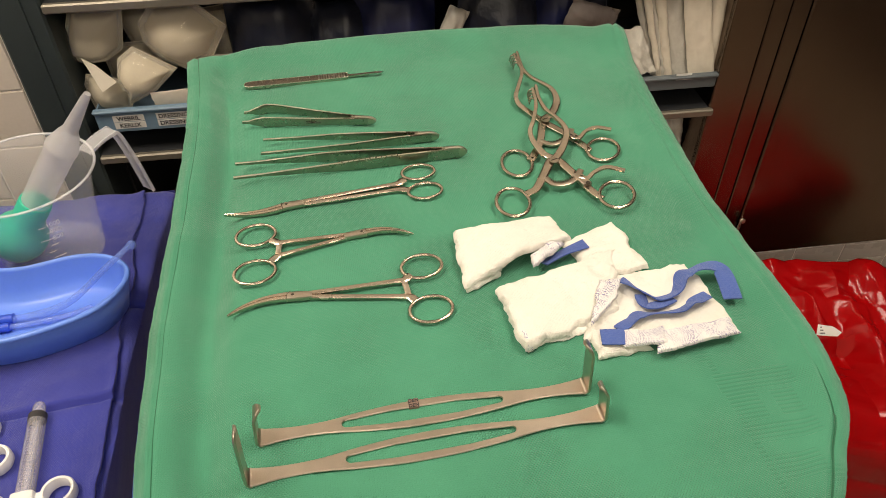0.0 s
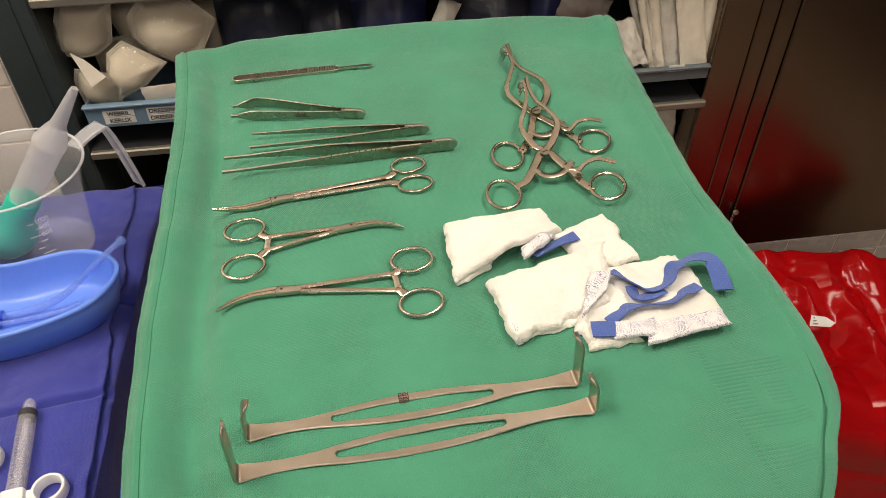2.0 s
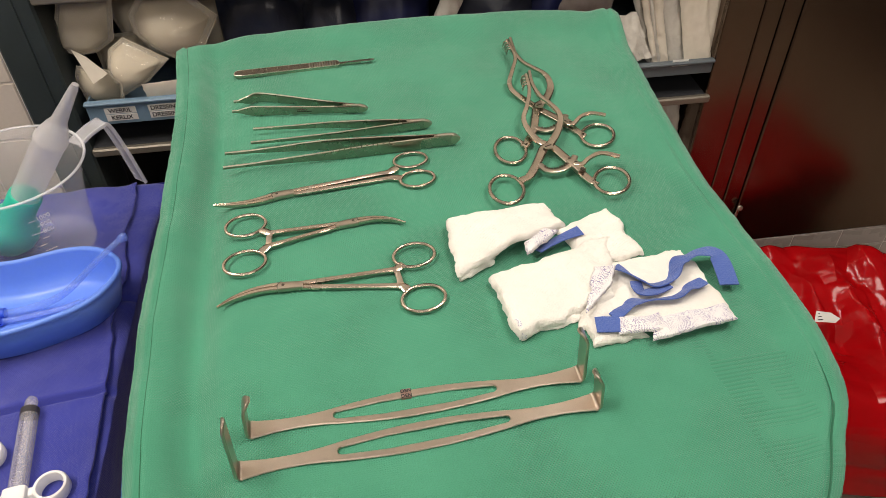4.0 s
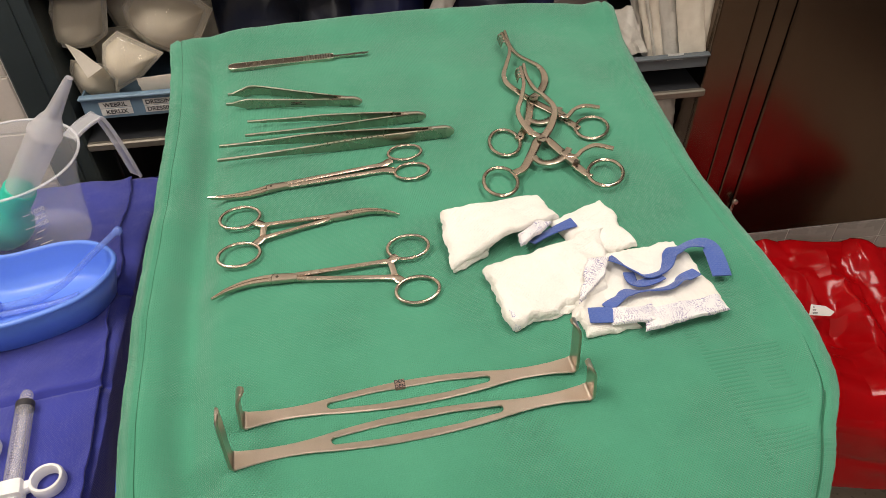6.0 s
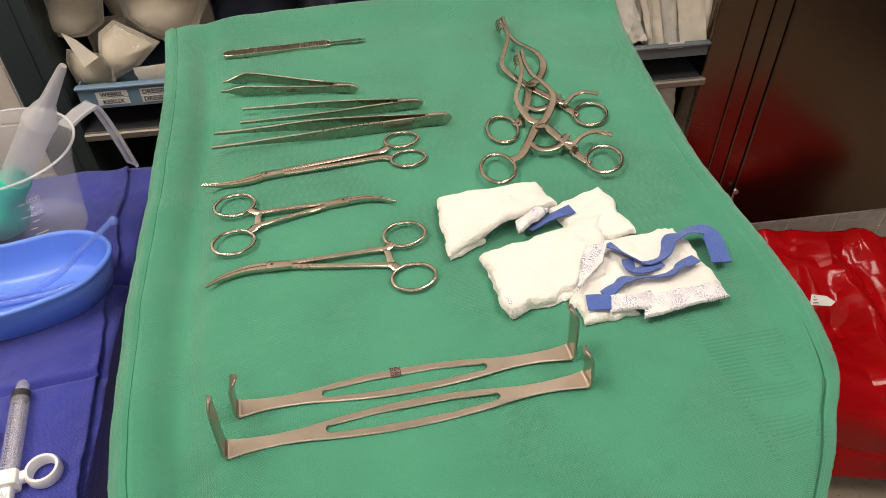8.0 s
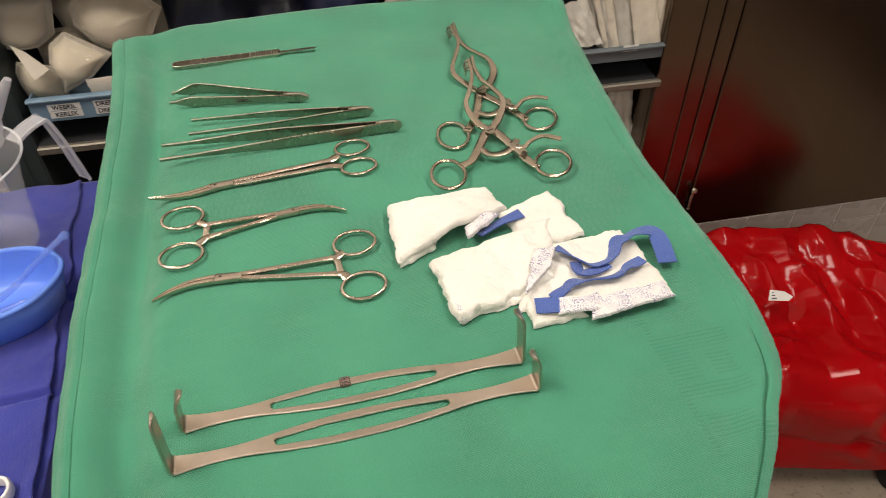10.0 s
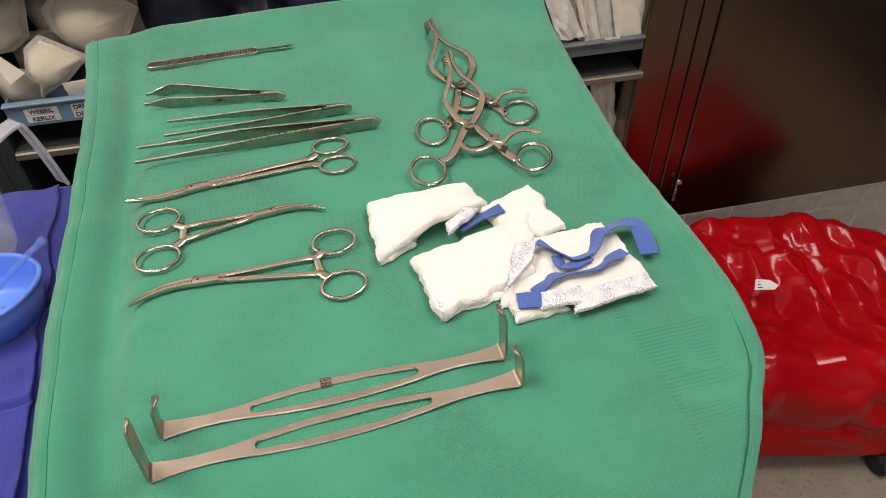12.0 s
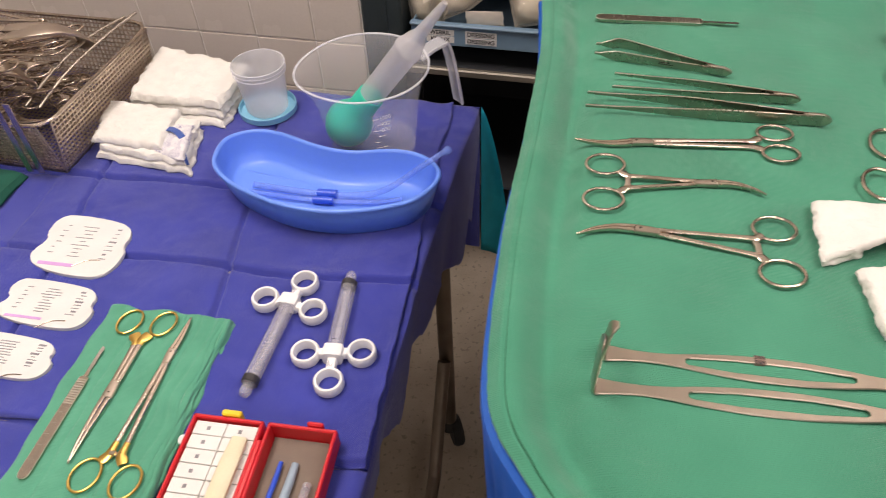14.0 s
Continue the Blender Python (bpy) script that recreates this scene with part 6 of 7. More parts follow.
def table():
    t = thing("side_table", (-0.8, 0.2, -0.75), "steel side table on casters under a blue drape", "table", fr=TABLE)
    part("tabletop", box(-1.4, -0.345, -0.4, 0.64, -0.03, -0.006, 0.004), M["brushed"], t, fr=TABLE)
    for x, y in ((-0.352, 0.52), (-1.35, 0.52), (-0.352, -0.35), (-1.35, -0.35)):
        part("leg", sweep([(x, y, -0.03, 0.0135, 0.0135), (x, y, -0.69, 0.0135, 0.0135)], 16, up=(0, 1, 0)), M["leg"], t, fr=TABLE)
        part("caster", merge(lathe([(0.002, -0.011), (0.03, -0.011), (0.034, -0.006), (0.034, 0.006), (0.03, 0.011), (0.002, 0.011)], 28, (x + 0.012, y, -0.716), (1, 0.5, 0)),
                             lathe([(0.002, 0.0), (0.02, 0.0), (0.018, 0.012), (0.013, 0.026), (0.002, 0.026)], 20, (x, y, -0.702))), M["black"], t, "black caster", fr=TABLE)
    part("brace", sweep([(-0.352, 0.5, -0.45, 0.012, 0.012), (-0.352, 0.36, -0.62, 0.012, 0.012), (-0.352, 0.1, -0.66, 0.012, 0.012)], 12), M["leg"], t, fr=TABLE)

    def crease(x, y):
        z = 0.0
        for c in (0.283, 0.425, 0.05):
            z -= 0.0085 * math.exp(-((y - c - 0.012 * (x + 0.5) - 0.006 * fuzz(x, c, 1, 9)) / 0.003) ** 2) - 0.0012 * math.exp(-((y - c - 0.006 - 0.012 * (x + 0.5)) / 0.005) ** 2)
        for c in (-0.565, -0.787):
            z -= 0.0085 * math.exp(-((x - c + 0.14 * (y - 0.3) - 0.006 * fuzz(y, c, 2, 9)) / 0.003) ** 2) - 0.0012 * math.exp(-((x - c - 0.006 + 0.14 * (y - 0.3)) / 0.005) ** 2)
        return z + 0.0042 * fuzz(x, y, 3, 11) + 0.0018 * fuzz(x + 0.5 * y, y, 7, 32) + 0.0008 * fuzz(x, y, 9, 75)

    def top(u, v):
        """Across from the far left to the table's edge, then down the side."""
        e = along(EDGE_S, v)
        y = -0.32 + 0.972 * v + (0.025 * (1 - min(u / 0.8, 1)) * v)
        cut = 0.8
        if u <= cut:
            x = -1.4 + (e[0] + 1.4) * (u / cut) ** 0.8
            d = e[0] - x
            z = crease(x, y) - 0.004 * math.exp(-(d / 0.004) ** 2)
            return (x, y, z)
        s = (u - cut) / (1 - cut)
        n1, n2 = fuzz(y, 0, 4, 9), math.floor(fuzz(y * 1.0, 2, 6, 14) * 5) / 5
        hang = 0.08 + 0.3 * max(0, y - 0.16) ** 1.0 + 0.035 * n1 + 0.03 * n2
        hang = max(hang, 0.05)
        wave = 0.006 * math.sin(y * 38 + 2 * n1) * s
        return (e[0] + 0.004 * math.sin(min(s * 6, 1.57)) - 0.012 * s + wave, y + 0.012 * s * math.sin(y * 17), -0.004 - hang * s)

    d = thing("table_drape", (-0.8, 0.2, -0.006), "dark blue cotton drape with fold creases over the side table", "drape", fr=TABLE)
    part("cloth", sheet(top, 240, 220, 0.0016), M["blue_drape"], d, fr=TABLE, angle=180)

    def back(u, v):
        x = -1.4 + (-0.309 + 1.4) * u
        y0 = 0.652 + 0.025 * (1 - u)
        return (x, y0 + 0.008 * math.sin(min(v * 6, 1.57)) + 0.006 * math.sin(u * 30) * v, -0.001 - 0.3 * v)

    part("back_fall", sheet(back, 60, 14, 0.0016), M["blue_drape"], d, fr=TABLE, angle=180)

    def flap(u, v):
        a = Vector((-0.307, 0.655, -0.004))
        p = a + Vector((0.056 * u * v ** 0.7 - 0.0 * v + 0.02 * v * (1 - v) * u, 0.004 + 0.012 * math.sin(u * 3) * v, -(0.12 * u + 0.31 * (1 - 0.25 * u)) * v))
        return p

    part("underlay_corner", sheet(flap, 14, 18, 0.001), M["teal"], d, "teal underlay corner hanging down", fr=TABLE, angle=180)

    def tow(u, v):
        x0, x1 = -0.86, -0.3475 + 0.0135 * (1 - v) + 0.006 * fuzz(v, 1, 1, 8) + 0.0025 * fuzz(v, 4, 1, 30)
        x = x0 + (x1 - x0) * u
        y = 0.052 + 0.598 * v + 0.002 * fuzz(u, 5, 2, 9)
        return (x, y, crease(x, y) + 0.0036 + 0.003 * math.exp(-((x1 - x) / 0.008) ** 2) * (1 + fuzz(y, 2, 3, 25)))

    solo("blue_towel", sheet(tow, 260, 290, 0.0026), M["blue_drape"], (-0.6, 0.35, 0.001), "dark blue cotton towel with square fold creases on the drape", "towel", fr=TABLE, angle=180)


table()


# ---- kidney basin with suction tips ----
def basin():
    o = thing("kidney_basin", (-0.47, 0.41, 0.003), "blue plastic kidney-shaped basin with a rolled rim", "basin", fr=TABLE)
    rim = [(-0.625, 0.418), (-0.625, 0.462), (-0.592, 0.485), (-0.552, 0.483), (-0.498, 0.464), (-0.45, 0.457), (-0.393, 0.467), (-0.353, 0.459), (-0.327, 0.432), (-0.331, 0.398), (-0.361, 0.364), (-0.432, 0.34), (-0.503, 0.342), (-0.566, 0.364), (-0.605, 0.389)]
    loop = spline(rim, 6, True)
    cx, cy = -0.47, 0.41

    def lp(s, z, inset=0.0):
        out = []
        n = len(loop)
        for i in range(n):
            a, b = loop[i - 1], loop[(i + 1) % n]
            t = Vector((b[0] - a[0], b[1] - a[1])).normalized()
            nx, ny = t.y, -t.x
            x, y = cx + (loop[i][0] - cx) * s, cy + (loop[i][1] - cy) * s
            out.append((x + nx * inset, y + ny * inset, z))
        return out

    rows = [lp(1, 0.004, 0.022), lp(1, 0.0035, 0.0165), lp(1, 0.006, 0.0135), lp(1, 0.03, 0.0068), lp(1, 0.049, 0.002), lp(1, 0.0515, -0.0005), lp(1, 0.0545, 0.0),
            lp(1, 0.056, 0.002), lp(1, 0.0555, 0.0045), lp(1, 0.0525, 0.0056), lp(1, 0.03, 0.0098), lp(1, 0.0155, 0.0155), lp(1, 0.012, 0.021), lp(1, 0.0115, 0.03)]
    a = loop
    sgn = 1 if sum(a[i - 1][0] * a[i][1] - a[i][0] * a[i - 1][1] for i in range(len(a))) < 0 else -1
    if sgn < 0:
        rows = []
        for i, z in ((0.022, 0.004), (0.0165, 0.0035), (0.0135, 0.006), (0.0068, 0.03), (0.002, 0.049), (-0.0005, 0.0515), (0.0, 0.0545), (0.002, 0.056), (0.0045, 0.0555), (0.0056, 0.0525), (0.0098, 0.03), (0.0155, 0.0155), (0.021, 0.012), (0.03, 0.0115)):
            rows.append(lp(1, z, -i))
    part("bowl", loft(rows[:5] + rows[9:]), M["basin"], o, fr=TABLE, angle=60)
    part("rolled_rim", loft([rows[4], rows[5], rows[6], rows[7], rows[8], rows[9]], False, False), M["basin"], o, fr=TABLE, angle=60)
    raised = TABLE @ pose(0, 0, 0.005)
    s = thing("suction_tip", (-0.45, 0.41, 0.008), "clear blue plastic suction tip leaning over the basin's rim", "suction tip", "suction tips", fr=raised)
    part("tube", sweep(spline([(-0.575, 0.415, 0.013, 0.0042, 0.0042), (-0.5, 0.409, 0.013, 0.0045, 0.0045), (-0.44, 0.409, 0.014, 0.0052, 0.0052), (-0.395, 0.415, 0.025, 0.0042, 0.0042), (-0.352, 0.429, 0.054, 0.0036, 0.0036), (-0.322, 0.446, 0.07, 0.0034, 0.0034)], 8), 12), M["clear_blue"], s, fr=raised)
    part("tip_cap", lathe([(0.001, 0), (0.0048, 0.001), (0.0056, 0.005), (0.0046, 0.009), (0.001, 0.0105)], 20, (-0.324, 0.4445, 0.068), (0.75, 0.4, 0.4)), M["clear_blue"], s, fr=raised)
    part("collar", sweep([(-0.485, 0.409, 0.0135, 0.0062, 0.0062), (-0.46, 0.409, 0.014, 0.0062, 0.0062)], 14), M["collar"], s, "solid blue grip collar", fr=raised)
    s = thing("suction_tip", (-0.48, 0.395, 0.008), "clear plastic suction tip lying in the basin", "suction tip", "suction tips", fr=raised)
    part("tube", sweep(spline([(-0.573, 0.402, 0.012, 0.0034, 0.0034), (-0.49, 0.397, 0.012, 0.0036, 0.0036), (-0.41, 0.403, 0.012, 0.0034, 0.0034), (-0.375, 0.412, 0.014, 0.003, 0.003)], 8), 12), M["clear_blue"], s, fr=raised)
    part("collar", sweep([(-0.488, 0.397, 0.0125, 0.0052, 0.0052), (-0.462, 0.398, 0.0125, 0.0052, 0.0052)], 14), M["collar"], s, "solid blue grip collar", fr=raised)


basin()


# ---- clear pitcher with bulb syringe ----
def pitcher():
    cx, cy = -0.442, 0.535
    o = thing("measuring_pitcher", (cx, cy, 0.003), "clear frosted plastic measuring pitcher with open handle", "pitcher", fr=TABLE)
    prof_o = [(0.02, 0.004), (0.056, 0.004), (0.0595, 0.008), (0.0635, 0.05), (0.069, 0.09), (0.0775, 0.124), (0.0835, 0.131)]
    prof_i = [(0.082, 0.1305), (0.0758, 0.1235), (0.0675, 0.09), (0.062, 0.05), (0.058, 0.01), (0.05, 0.0075), (0.02, 0.0075)]

    def body(r, z, n=64):
        out = []
        for j in range(n):
            g = 2 * math.pi * j / n
            k = 1 + 0.10 * max(0, math.cos(g - radians(205))) ** 6 * max(0, (z - 0.07) / 0.06)
            out.append((cx + r * k * math.cos(g), cy + r * k * math.sin(g), z - 0.0))
        return out

    part("body", loft([body(r, z) for r, z in prof_o + prof_i]), M["clear"], o, fr=TABLE, angle=60)
    rows = []
    for j in range(64):
        g = 2 * math.pi * j / 64
        k = 1 + 0.10 * max(0, math.cos(g - radians(205))) ** 6 * 1.0
        rows.append((cx + 0.0833 * k * math.cos(g), cy + 0.0833 * k * math.sin(g), 0.1315, 0.0017, 0.0014))
    part("rim", sweep(rows, 8, closed=True), M["clear_thick"], o, "thicker rolled rim", fr=TABLE)
    bend = [(cx + 0.058, cy + 0.058, 0.114), (cx + 0.07, cy + 0.073, 0.119), (cx + 0.083, cy + 0.087, 0.121), (cx + 0.089, cy + 0.094, 0.117), (cx + 0.096, cy + 0.102, 0.075), (cx + 0.103, cy + 0.11, 0.012)]
    grip = part("handle", sweep(spline([(*p, 0.0105, 0.0013) for p in bend], 5), 12, 6), M["cup"], o, "straight frosted handle with raised edges", fr=TABLE)
    for sd in (-1, 1):
        part("handle_edge", sweep(spline([(x + sd * 0.0072, y - sd * 0.0072, z, 0.0011, 0.0026) for x, y, z in bend], 5), 8), M["clear_thick"], grip, fr=TABLE)
    for k in range(9):
        g = radians(-68 + (k % 2) * 5)
        z = 0.02 + 0.0095 * k
        r = 0.0608 + (z - 0.008) * 0.1 + 0.0012
        w = 0.008 if k % 3 else 0.014
        rows = [(cx + r * math.cos(g + a * w / r), cy + r * math.sin(g + a * w / r), z, 0.0004, 0.0005) for a in (-0.5, 0, 0.5)]
        part("graduation", sweep([(*r_[:3], 0.0003, 0.0003) for r_ in rows], 6), M["white_plastic"], o, fr=TABLE)
    for txt, z in (("1000", 0.098), ("900", 0.088), ("800", 0.078)):
        g = radians(-58)
        r = 0.0608 + (z - 0.008) * 0.115 + 0.0012
        m = Matrix.Translation((cx + r * math.cos(g), cy + r * math.sin(g), z)) @ pose(0, 0, 0, 0, 0, 32) @ pose(0, 0, 0, 90, 0, 0)
        part("lettering", lettering(txt, 0.008, m, 0.0001), M["white_plastic"], o, "small raised scale numbers", fr=TABLE, smooth=False)
    b = thing("bulb_syringe", (-0.47, 0.53, 0.01), "irrigation syringe with green rubber bulb standing in the pitcher", "bulb syringe", fr=TABLE)
    A, B = Vector((-0.473, 0.53, 0.043)), Vector((-0.330, 0.518, 0.233))
    ax = (B - A).normalized()
    L = (B - A).length
    part("bulb", lathe([(0.002, -0.033), (0.014, -0.031), (0.025, -0.022), (0.0315, -0.008), (0.0325, 0.004), (0.029, 0.016), (0.022, 0.027), (0.0185, 0.036), (0.0185, 0.062), (0.0165, 0.064), (0.002, 0.064)], 40, A, ax), M["bulb"], b, fr=TABLE, angle=70)
    part("barrel", lathe([(0.002, 0.058), (0.0163, 0.058), (0.0166, 0.075), (0.017, L - 0.088), (0.0184, L - 0.085), (0.0184, L - 0.08), (0.017, L - 0.077), (0.0150, L - 0.07), (0.0125, L - 0.062), (0.0088, L - 0.054), (0.0075, L - 0.04), (0.0048, L - 0.006), (0.0036, L), (0.001, L)], 36, A, ax), M["milky"], b, fr=TABLE, angle=50)


pitcher()


# ---- small cup on a pale blue lid ----
def cup():
    x, y = -0.623, 0.6
    solo("cup_lid", lathe([(0.002, 0.003), (0.04, 0.003), (0.043, 0.005), (0.0435, 0.014), (0.0415, 0.0145), (0.04, 0.007), (0.002, 0.0065)], 48, (x, y, 0)), M["pale_blue"], (x, y, 0.003), "pale blue round plastic lid lying face up", "lid", fr=TABLE)
    o = thing("specimen_cup", (x, y, 0.0075), "clear frosted specimen cup standing in its lid", "cup", fr=TABLE)
    part("body", lathe([(0.002, 0.008), (0.029, 0.008), (0.031, 0.011), (0.0365, 0.078), (0.0388, 0.079), (0.0388, 0.084), (0.0372, 0.0845), (0.036, 0.08), (0.0295, 0.013), (0.002, 0.0105)], 48, (x, y, 0)), M["cup"], o, fr=TABLE, angle=50)
    for z in (0.073, 0.079, 0.084):
        part("thread", ring(x, y, z, 0.0382, 0.0382, 0, 0.0009, 48, 6), M["clear_thick"], o, fr=TABLE)


cup()


# ---- folded pads beside the basket ----
def table_pads():
    p = thing("gauze_pad", (-0.76, 0.6, 0.004), "white folded gauze pad stacked in thick layers", "gauze pad", "gauze pads", fr=TABLE)
    for k, (c, th) in enumerate(((((-0.828, 0.555), (-0.842, 0.70), (-0.672, 0.665), (-0.668, 0.545)), 0.014), (((-0.825, 0.562), (-0.838, 0.705), (-0.668, 0.655), (-0.672, 0.552)), 0.015), (((-0.823, 0.560), (-0.835, 0.70), (-0.664, 0.66), (-0.674, 0.556)), 0.018))):
        part("fold", cushion(c, th, 40 + 3 * k, edge=0.011, base=0.003 + 0.0125 * k, wob=0.005, lumpy=0.12, n=38), M["gauze"], p, fr=TABLE)
    q = thing("gauze_pad", (-0.75, 0.49, 0.004), "white folded gauze pad with blue marker threads", "gauze pad", "gauze pads", fr=TABLE)
    for k, (c, th) in enumerate(((((-0.828, 0.455), (-0.848, 0.55), (-0.700, 0.535), (-0.677, 0.435)), 0.012), (((-0.824, 0.460), (-0.846, 0.552), (-0.702, 0.536), (-0.682, 0.44)), 0.013), (((-0.83, 0.462), (-0.85, 0.556), (-0.735, 0.545), (-0.722, 0.456)), 0.014))):
        part("fold", cushion(c, th, 50 + 3 * k, edge=0.009, base=0.003 + 0.0105 * k, wob=0.005, lumpy=0.14, n=38), M["gauze"], q, fr=TABLE)
    part("marked_strip", cushion([(-0.735, 0.452), (-0.738, 0.515), (-0.702, 0.52), (-0.684, 0.442)], 0.008, 48, n=20, base=0.022), M["net"], q, "gathered strip with blue marker threads", fr=TABLE)
    part("tape", sweep(spline([(-0.728, 0.495, 0.036, 0.005, 0.0006), (-0.715, 0.492, 0.035, 0.005, 0.0006), (-0.703, 0.484, 0.031, 0.005, 0.0006)], 5), 8, 5), M["ribbon"], q, "blue woven tape", fr=TABLE)
    part("tape", sweep(spline([(-0.694, 0.462, 0.028, 0.003, 0.0006), (-0.688, 0.452, 0.022, 0.003, 0.0006), (-0.684, 0.446, 0.014, 0.003, 0.0006)], 5), 8, 5), M["ribbon"], q, "blue woven tape", fr=TABLE)


table_pads()


# ---- wire basket of instruments ----
def basket():
    fr = TABLE @ pose(-1.013, 0.552, 0.003, 0, 0, -3)
    W, D, H = 0.36, 0.275, 0.088
    o = thing("instrument_basket", (0, 0, 0), "steel wire mesh basket heaped with used steel instruments", "basket", fr=fr)

    def wires(p00, p10, p01, nu, nv, rad=0.00125):
        a, b, c = Vector(p00), Vector(p10), Vector(p01)
        bm = bmesh.new()

        def bar(p, q):
            t = (q - p).normalized()
            s = t.orthogonal().normalized() * rad
            r = t.cross(s)
            ring0 = [bm.verts.new(p + s), bm.verts.new(p + r), bm.verts.new(p - s), bm.verts.new(p - r)]
            ring1 = [bm.verts.new(q + s), bm.verts.new(q + r), bm.verts.new(q - s), bm.verts.new(q - r)]
            for j in range(4):
                bm.faces.new((ring0[j], ring0[(j + 1) % 4], ring1[(j + 1) % 4], ring1[j]))
        for i in range(nu + 1):
            d = (b - a) * (i / nu)
            bar(a + d, c + d)
        for j in range(nv + 1):
            d = (c - a) * (j / nv)
            bar(a + d, b + d)
        return bm

    x, y, i = W / 2, D / 2, 0.014
    for nm, q in (("side_mesh", ((x - i, -y + i, 0.002), (x - i, y - i, 0.002), (x, -y + i, H), 34, 12)), ("side_mesh", ((-x + i, -y + i, 0.002), (-x + i, y - i, 0.002), (-x, -y + i, H), 34, 12)),
                  ("side_mesh", ((-x + i, -y + i, 0.002), (x - i, -y + i, 0.002), (-x + i, -y, H), 46, 12)), ("side_mesh", ((-x + i, y - i, 0.002), (x - i, y - i, 0.002), (-x + i, y, H), 46, 12)),
                  ("bottom_mesh", ((-x + i, -y + i, 0.002), (x - i, -y + i, 0.002), (-x + i, y - i, 0.002), 46, 34))):
        ob = part(nm, wires(*q), M["mesh"], o, "fine woven steel wire", fr=fr, smooth=False)
        tagged(ob, kind="stuff")
    rim = []
    for cx2, cy2, g0 in ((x - 0.03, y - 0.03, 0), (-x + 0.03, y - 0.03, 90), (-x + 0.03, -y + 0.03, 180), (x - 0.03, -y + 0.03, 270)):
        for k in range(6):
            g = radians(g0 + 18 * k)
            rim.append((cx2 + 0.03 * math.cos(g), cy2 + 0.03 * math.sin(g), H, 0.0028, 0.0028))
    part("rim", sweep(rim, 8, closed=True), M["steel"], o, "round steel rim rod", fr=fr)
    for sx in (0.35, -0.35):
        hx = W * 0.5 * sx + 0.08
        part("handle", sweep([(hx, -y - 0.003, H + 0.035, 0.005, 0.0008), (hx, -y - 0.004, 0.012, 0.005, 0.0008)], 8, 6, up=(0, 1, 0)), M["steel"], o, "flat steel drop handle", fr=fr)
        part("handle", sweep([(hx - 0.018, -y - 0.003, H + 0.035, 0.005, 0.0008), (hx - 0.018, -y - 0.004, 0.012, 0.005, 0.0008)], 8, 6, up=(0, 1, 0)), M["steel"], o, "flat steel drop handle", fr=fr)
    for off in (0.0, 0.022):
        part("handle_rod", sweep(spline([(x - 0.008 - off, y - 0.012, H + 0.024 - off * 0.4, 0.0022, 0.0022), (x - 0.035 - off, 0.07, H + 0.01, 0.0022, 0.0022), (x - 0.06 - off, 0.0, H - 0.008, 0.0022, 0.0022), (x - 0.075 - off, -0.06, H - 0.03, 0.0022, 0.0022)], 6), 8), M["dull_steel"], o, fr=fr)
    rnd = random.Random(4)
    for k in range(26):
        ang = rnd.uniform(-22, 30)
        m = fr @ pose(rnd.uniform(-0.06, 0.07), rnd.uniform(-0.085, 0.07), 0.022 + 0.0036 * k, rnd.uniform(-9, 9), rnd.uniform(-8, 8), ang + (180 if k % 3 == 0 else 0)) @ Matrix.Scale(1.12, 4)
        clamp((-0.08, 0.0), (-0.035, 0.004), (0.045, 0.009), (0.045, -0.008), (0.062, 0.021), (0.062, -0.02), 0.005, "steel ring-handled clamp heaped in the wire basket", (0.0125, 0.0155), 8, "basket_clamp", False, 0.0055, 0.0036, "clamp", fr=m, group="clamps in the basket")
    for px, py, pz, tilt, turn, size in ((-0.03, 0.035, 0.118, 3, -4, 1.2), (-0.0, -0.01, 0.122, -2, 8, 1.3), (-0.04, -0.05, 0.112, 4, -10, 1.1)):
        m = fr @ pose(px, py, pz, 4, tilt, turn) @ Matrix.Scale(size, 4)
        hr = thing("broad_retractor", (0, 0, 0), "broad curved steel retractor lying on heaped instruments", "retractor", "retractors in the basket", fr=m)
        part("handle", sweep(spline([(-0.11, 0, 0, 0.004, 0.0022), (-0.06, 0, 0.001, 0.0065, 0.0022), (0.0, 0, 0.002, 0.0062, 0.0022), (0.04, 0.004, 0.003, 0.0075, 0.0022)], 6), 10, 4), M["steel"], hr, fr=m)
        part("blade", sweep(spline([(0.036, 0.004, 0.003, 0.0075, 0.0022), (0.062, 0.01, 0.005, 0.0105, 0.0024), (0.084, 0.022, 0.0, 0.0125, 0.0026), (0.096, 0.036, -0.016, 0.0125, 0.0024), (0.098, 0.042, -0.036, 0.010, 0.002)], 8), 12, 4), M["brushed"], hr, "polished curved blade", fr=m)
    for k in range(7):
        m = fr @ pose(-0.05 + 0.012 * (k % 3), 0.085 - 0.03 * k, 0.112 + 0.004 * (k % 4), 0, rnd.uniform(-4, 4), rnd.uniform(-14, 10))
        rod = thing("long_handle", (0, 0, 0), "long straight steel instrument handle on the heap", "instrument", "long handles in the basket", fr=m)
        part("shaft", sweep(spline([(-0.1, 0, 0, 0.0032, 0.0018), (0.0, 0.002, 0.001, 0.0028, 0.0018), (0.09, 0, 0.0, 0.004, 0.0018)], 6), 8, 3), M["brushed" if k % 2 else "steel"], rod, fr=m)
        part("end_knob", lathe([(0.001, 0), (0.004, 0.001), (0.005, 0.005), (0.0036, 0.009), (0.001, 0.01)], 14, (0.088, 0, 0.0), (1, 0, 0)), M["steel"], rod, fr=m)


basket()


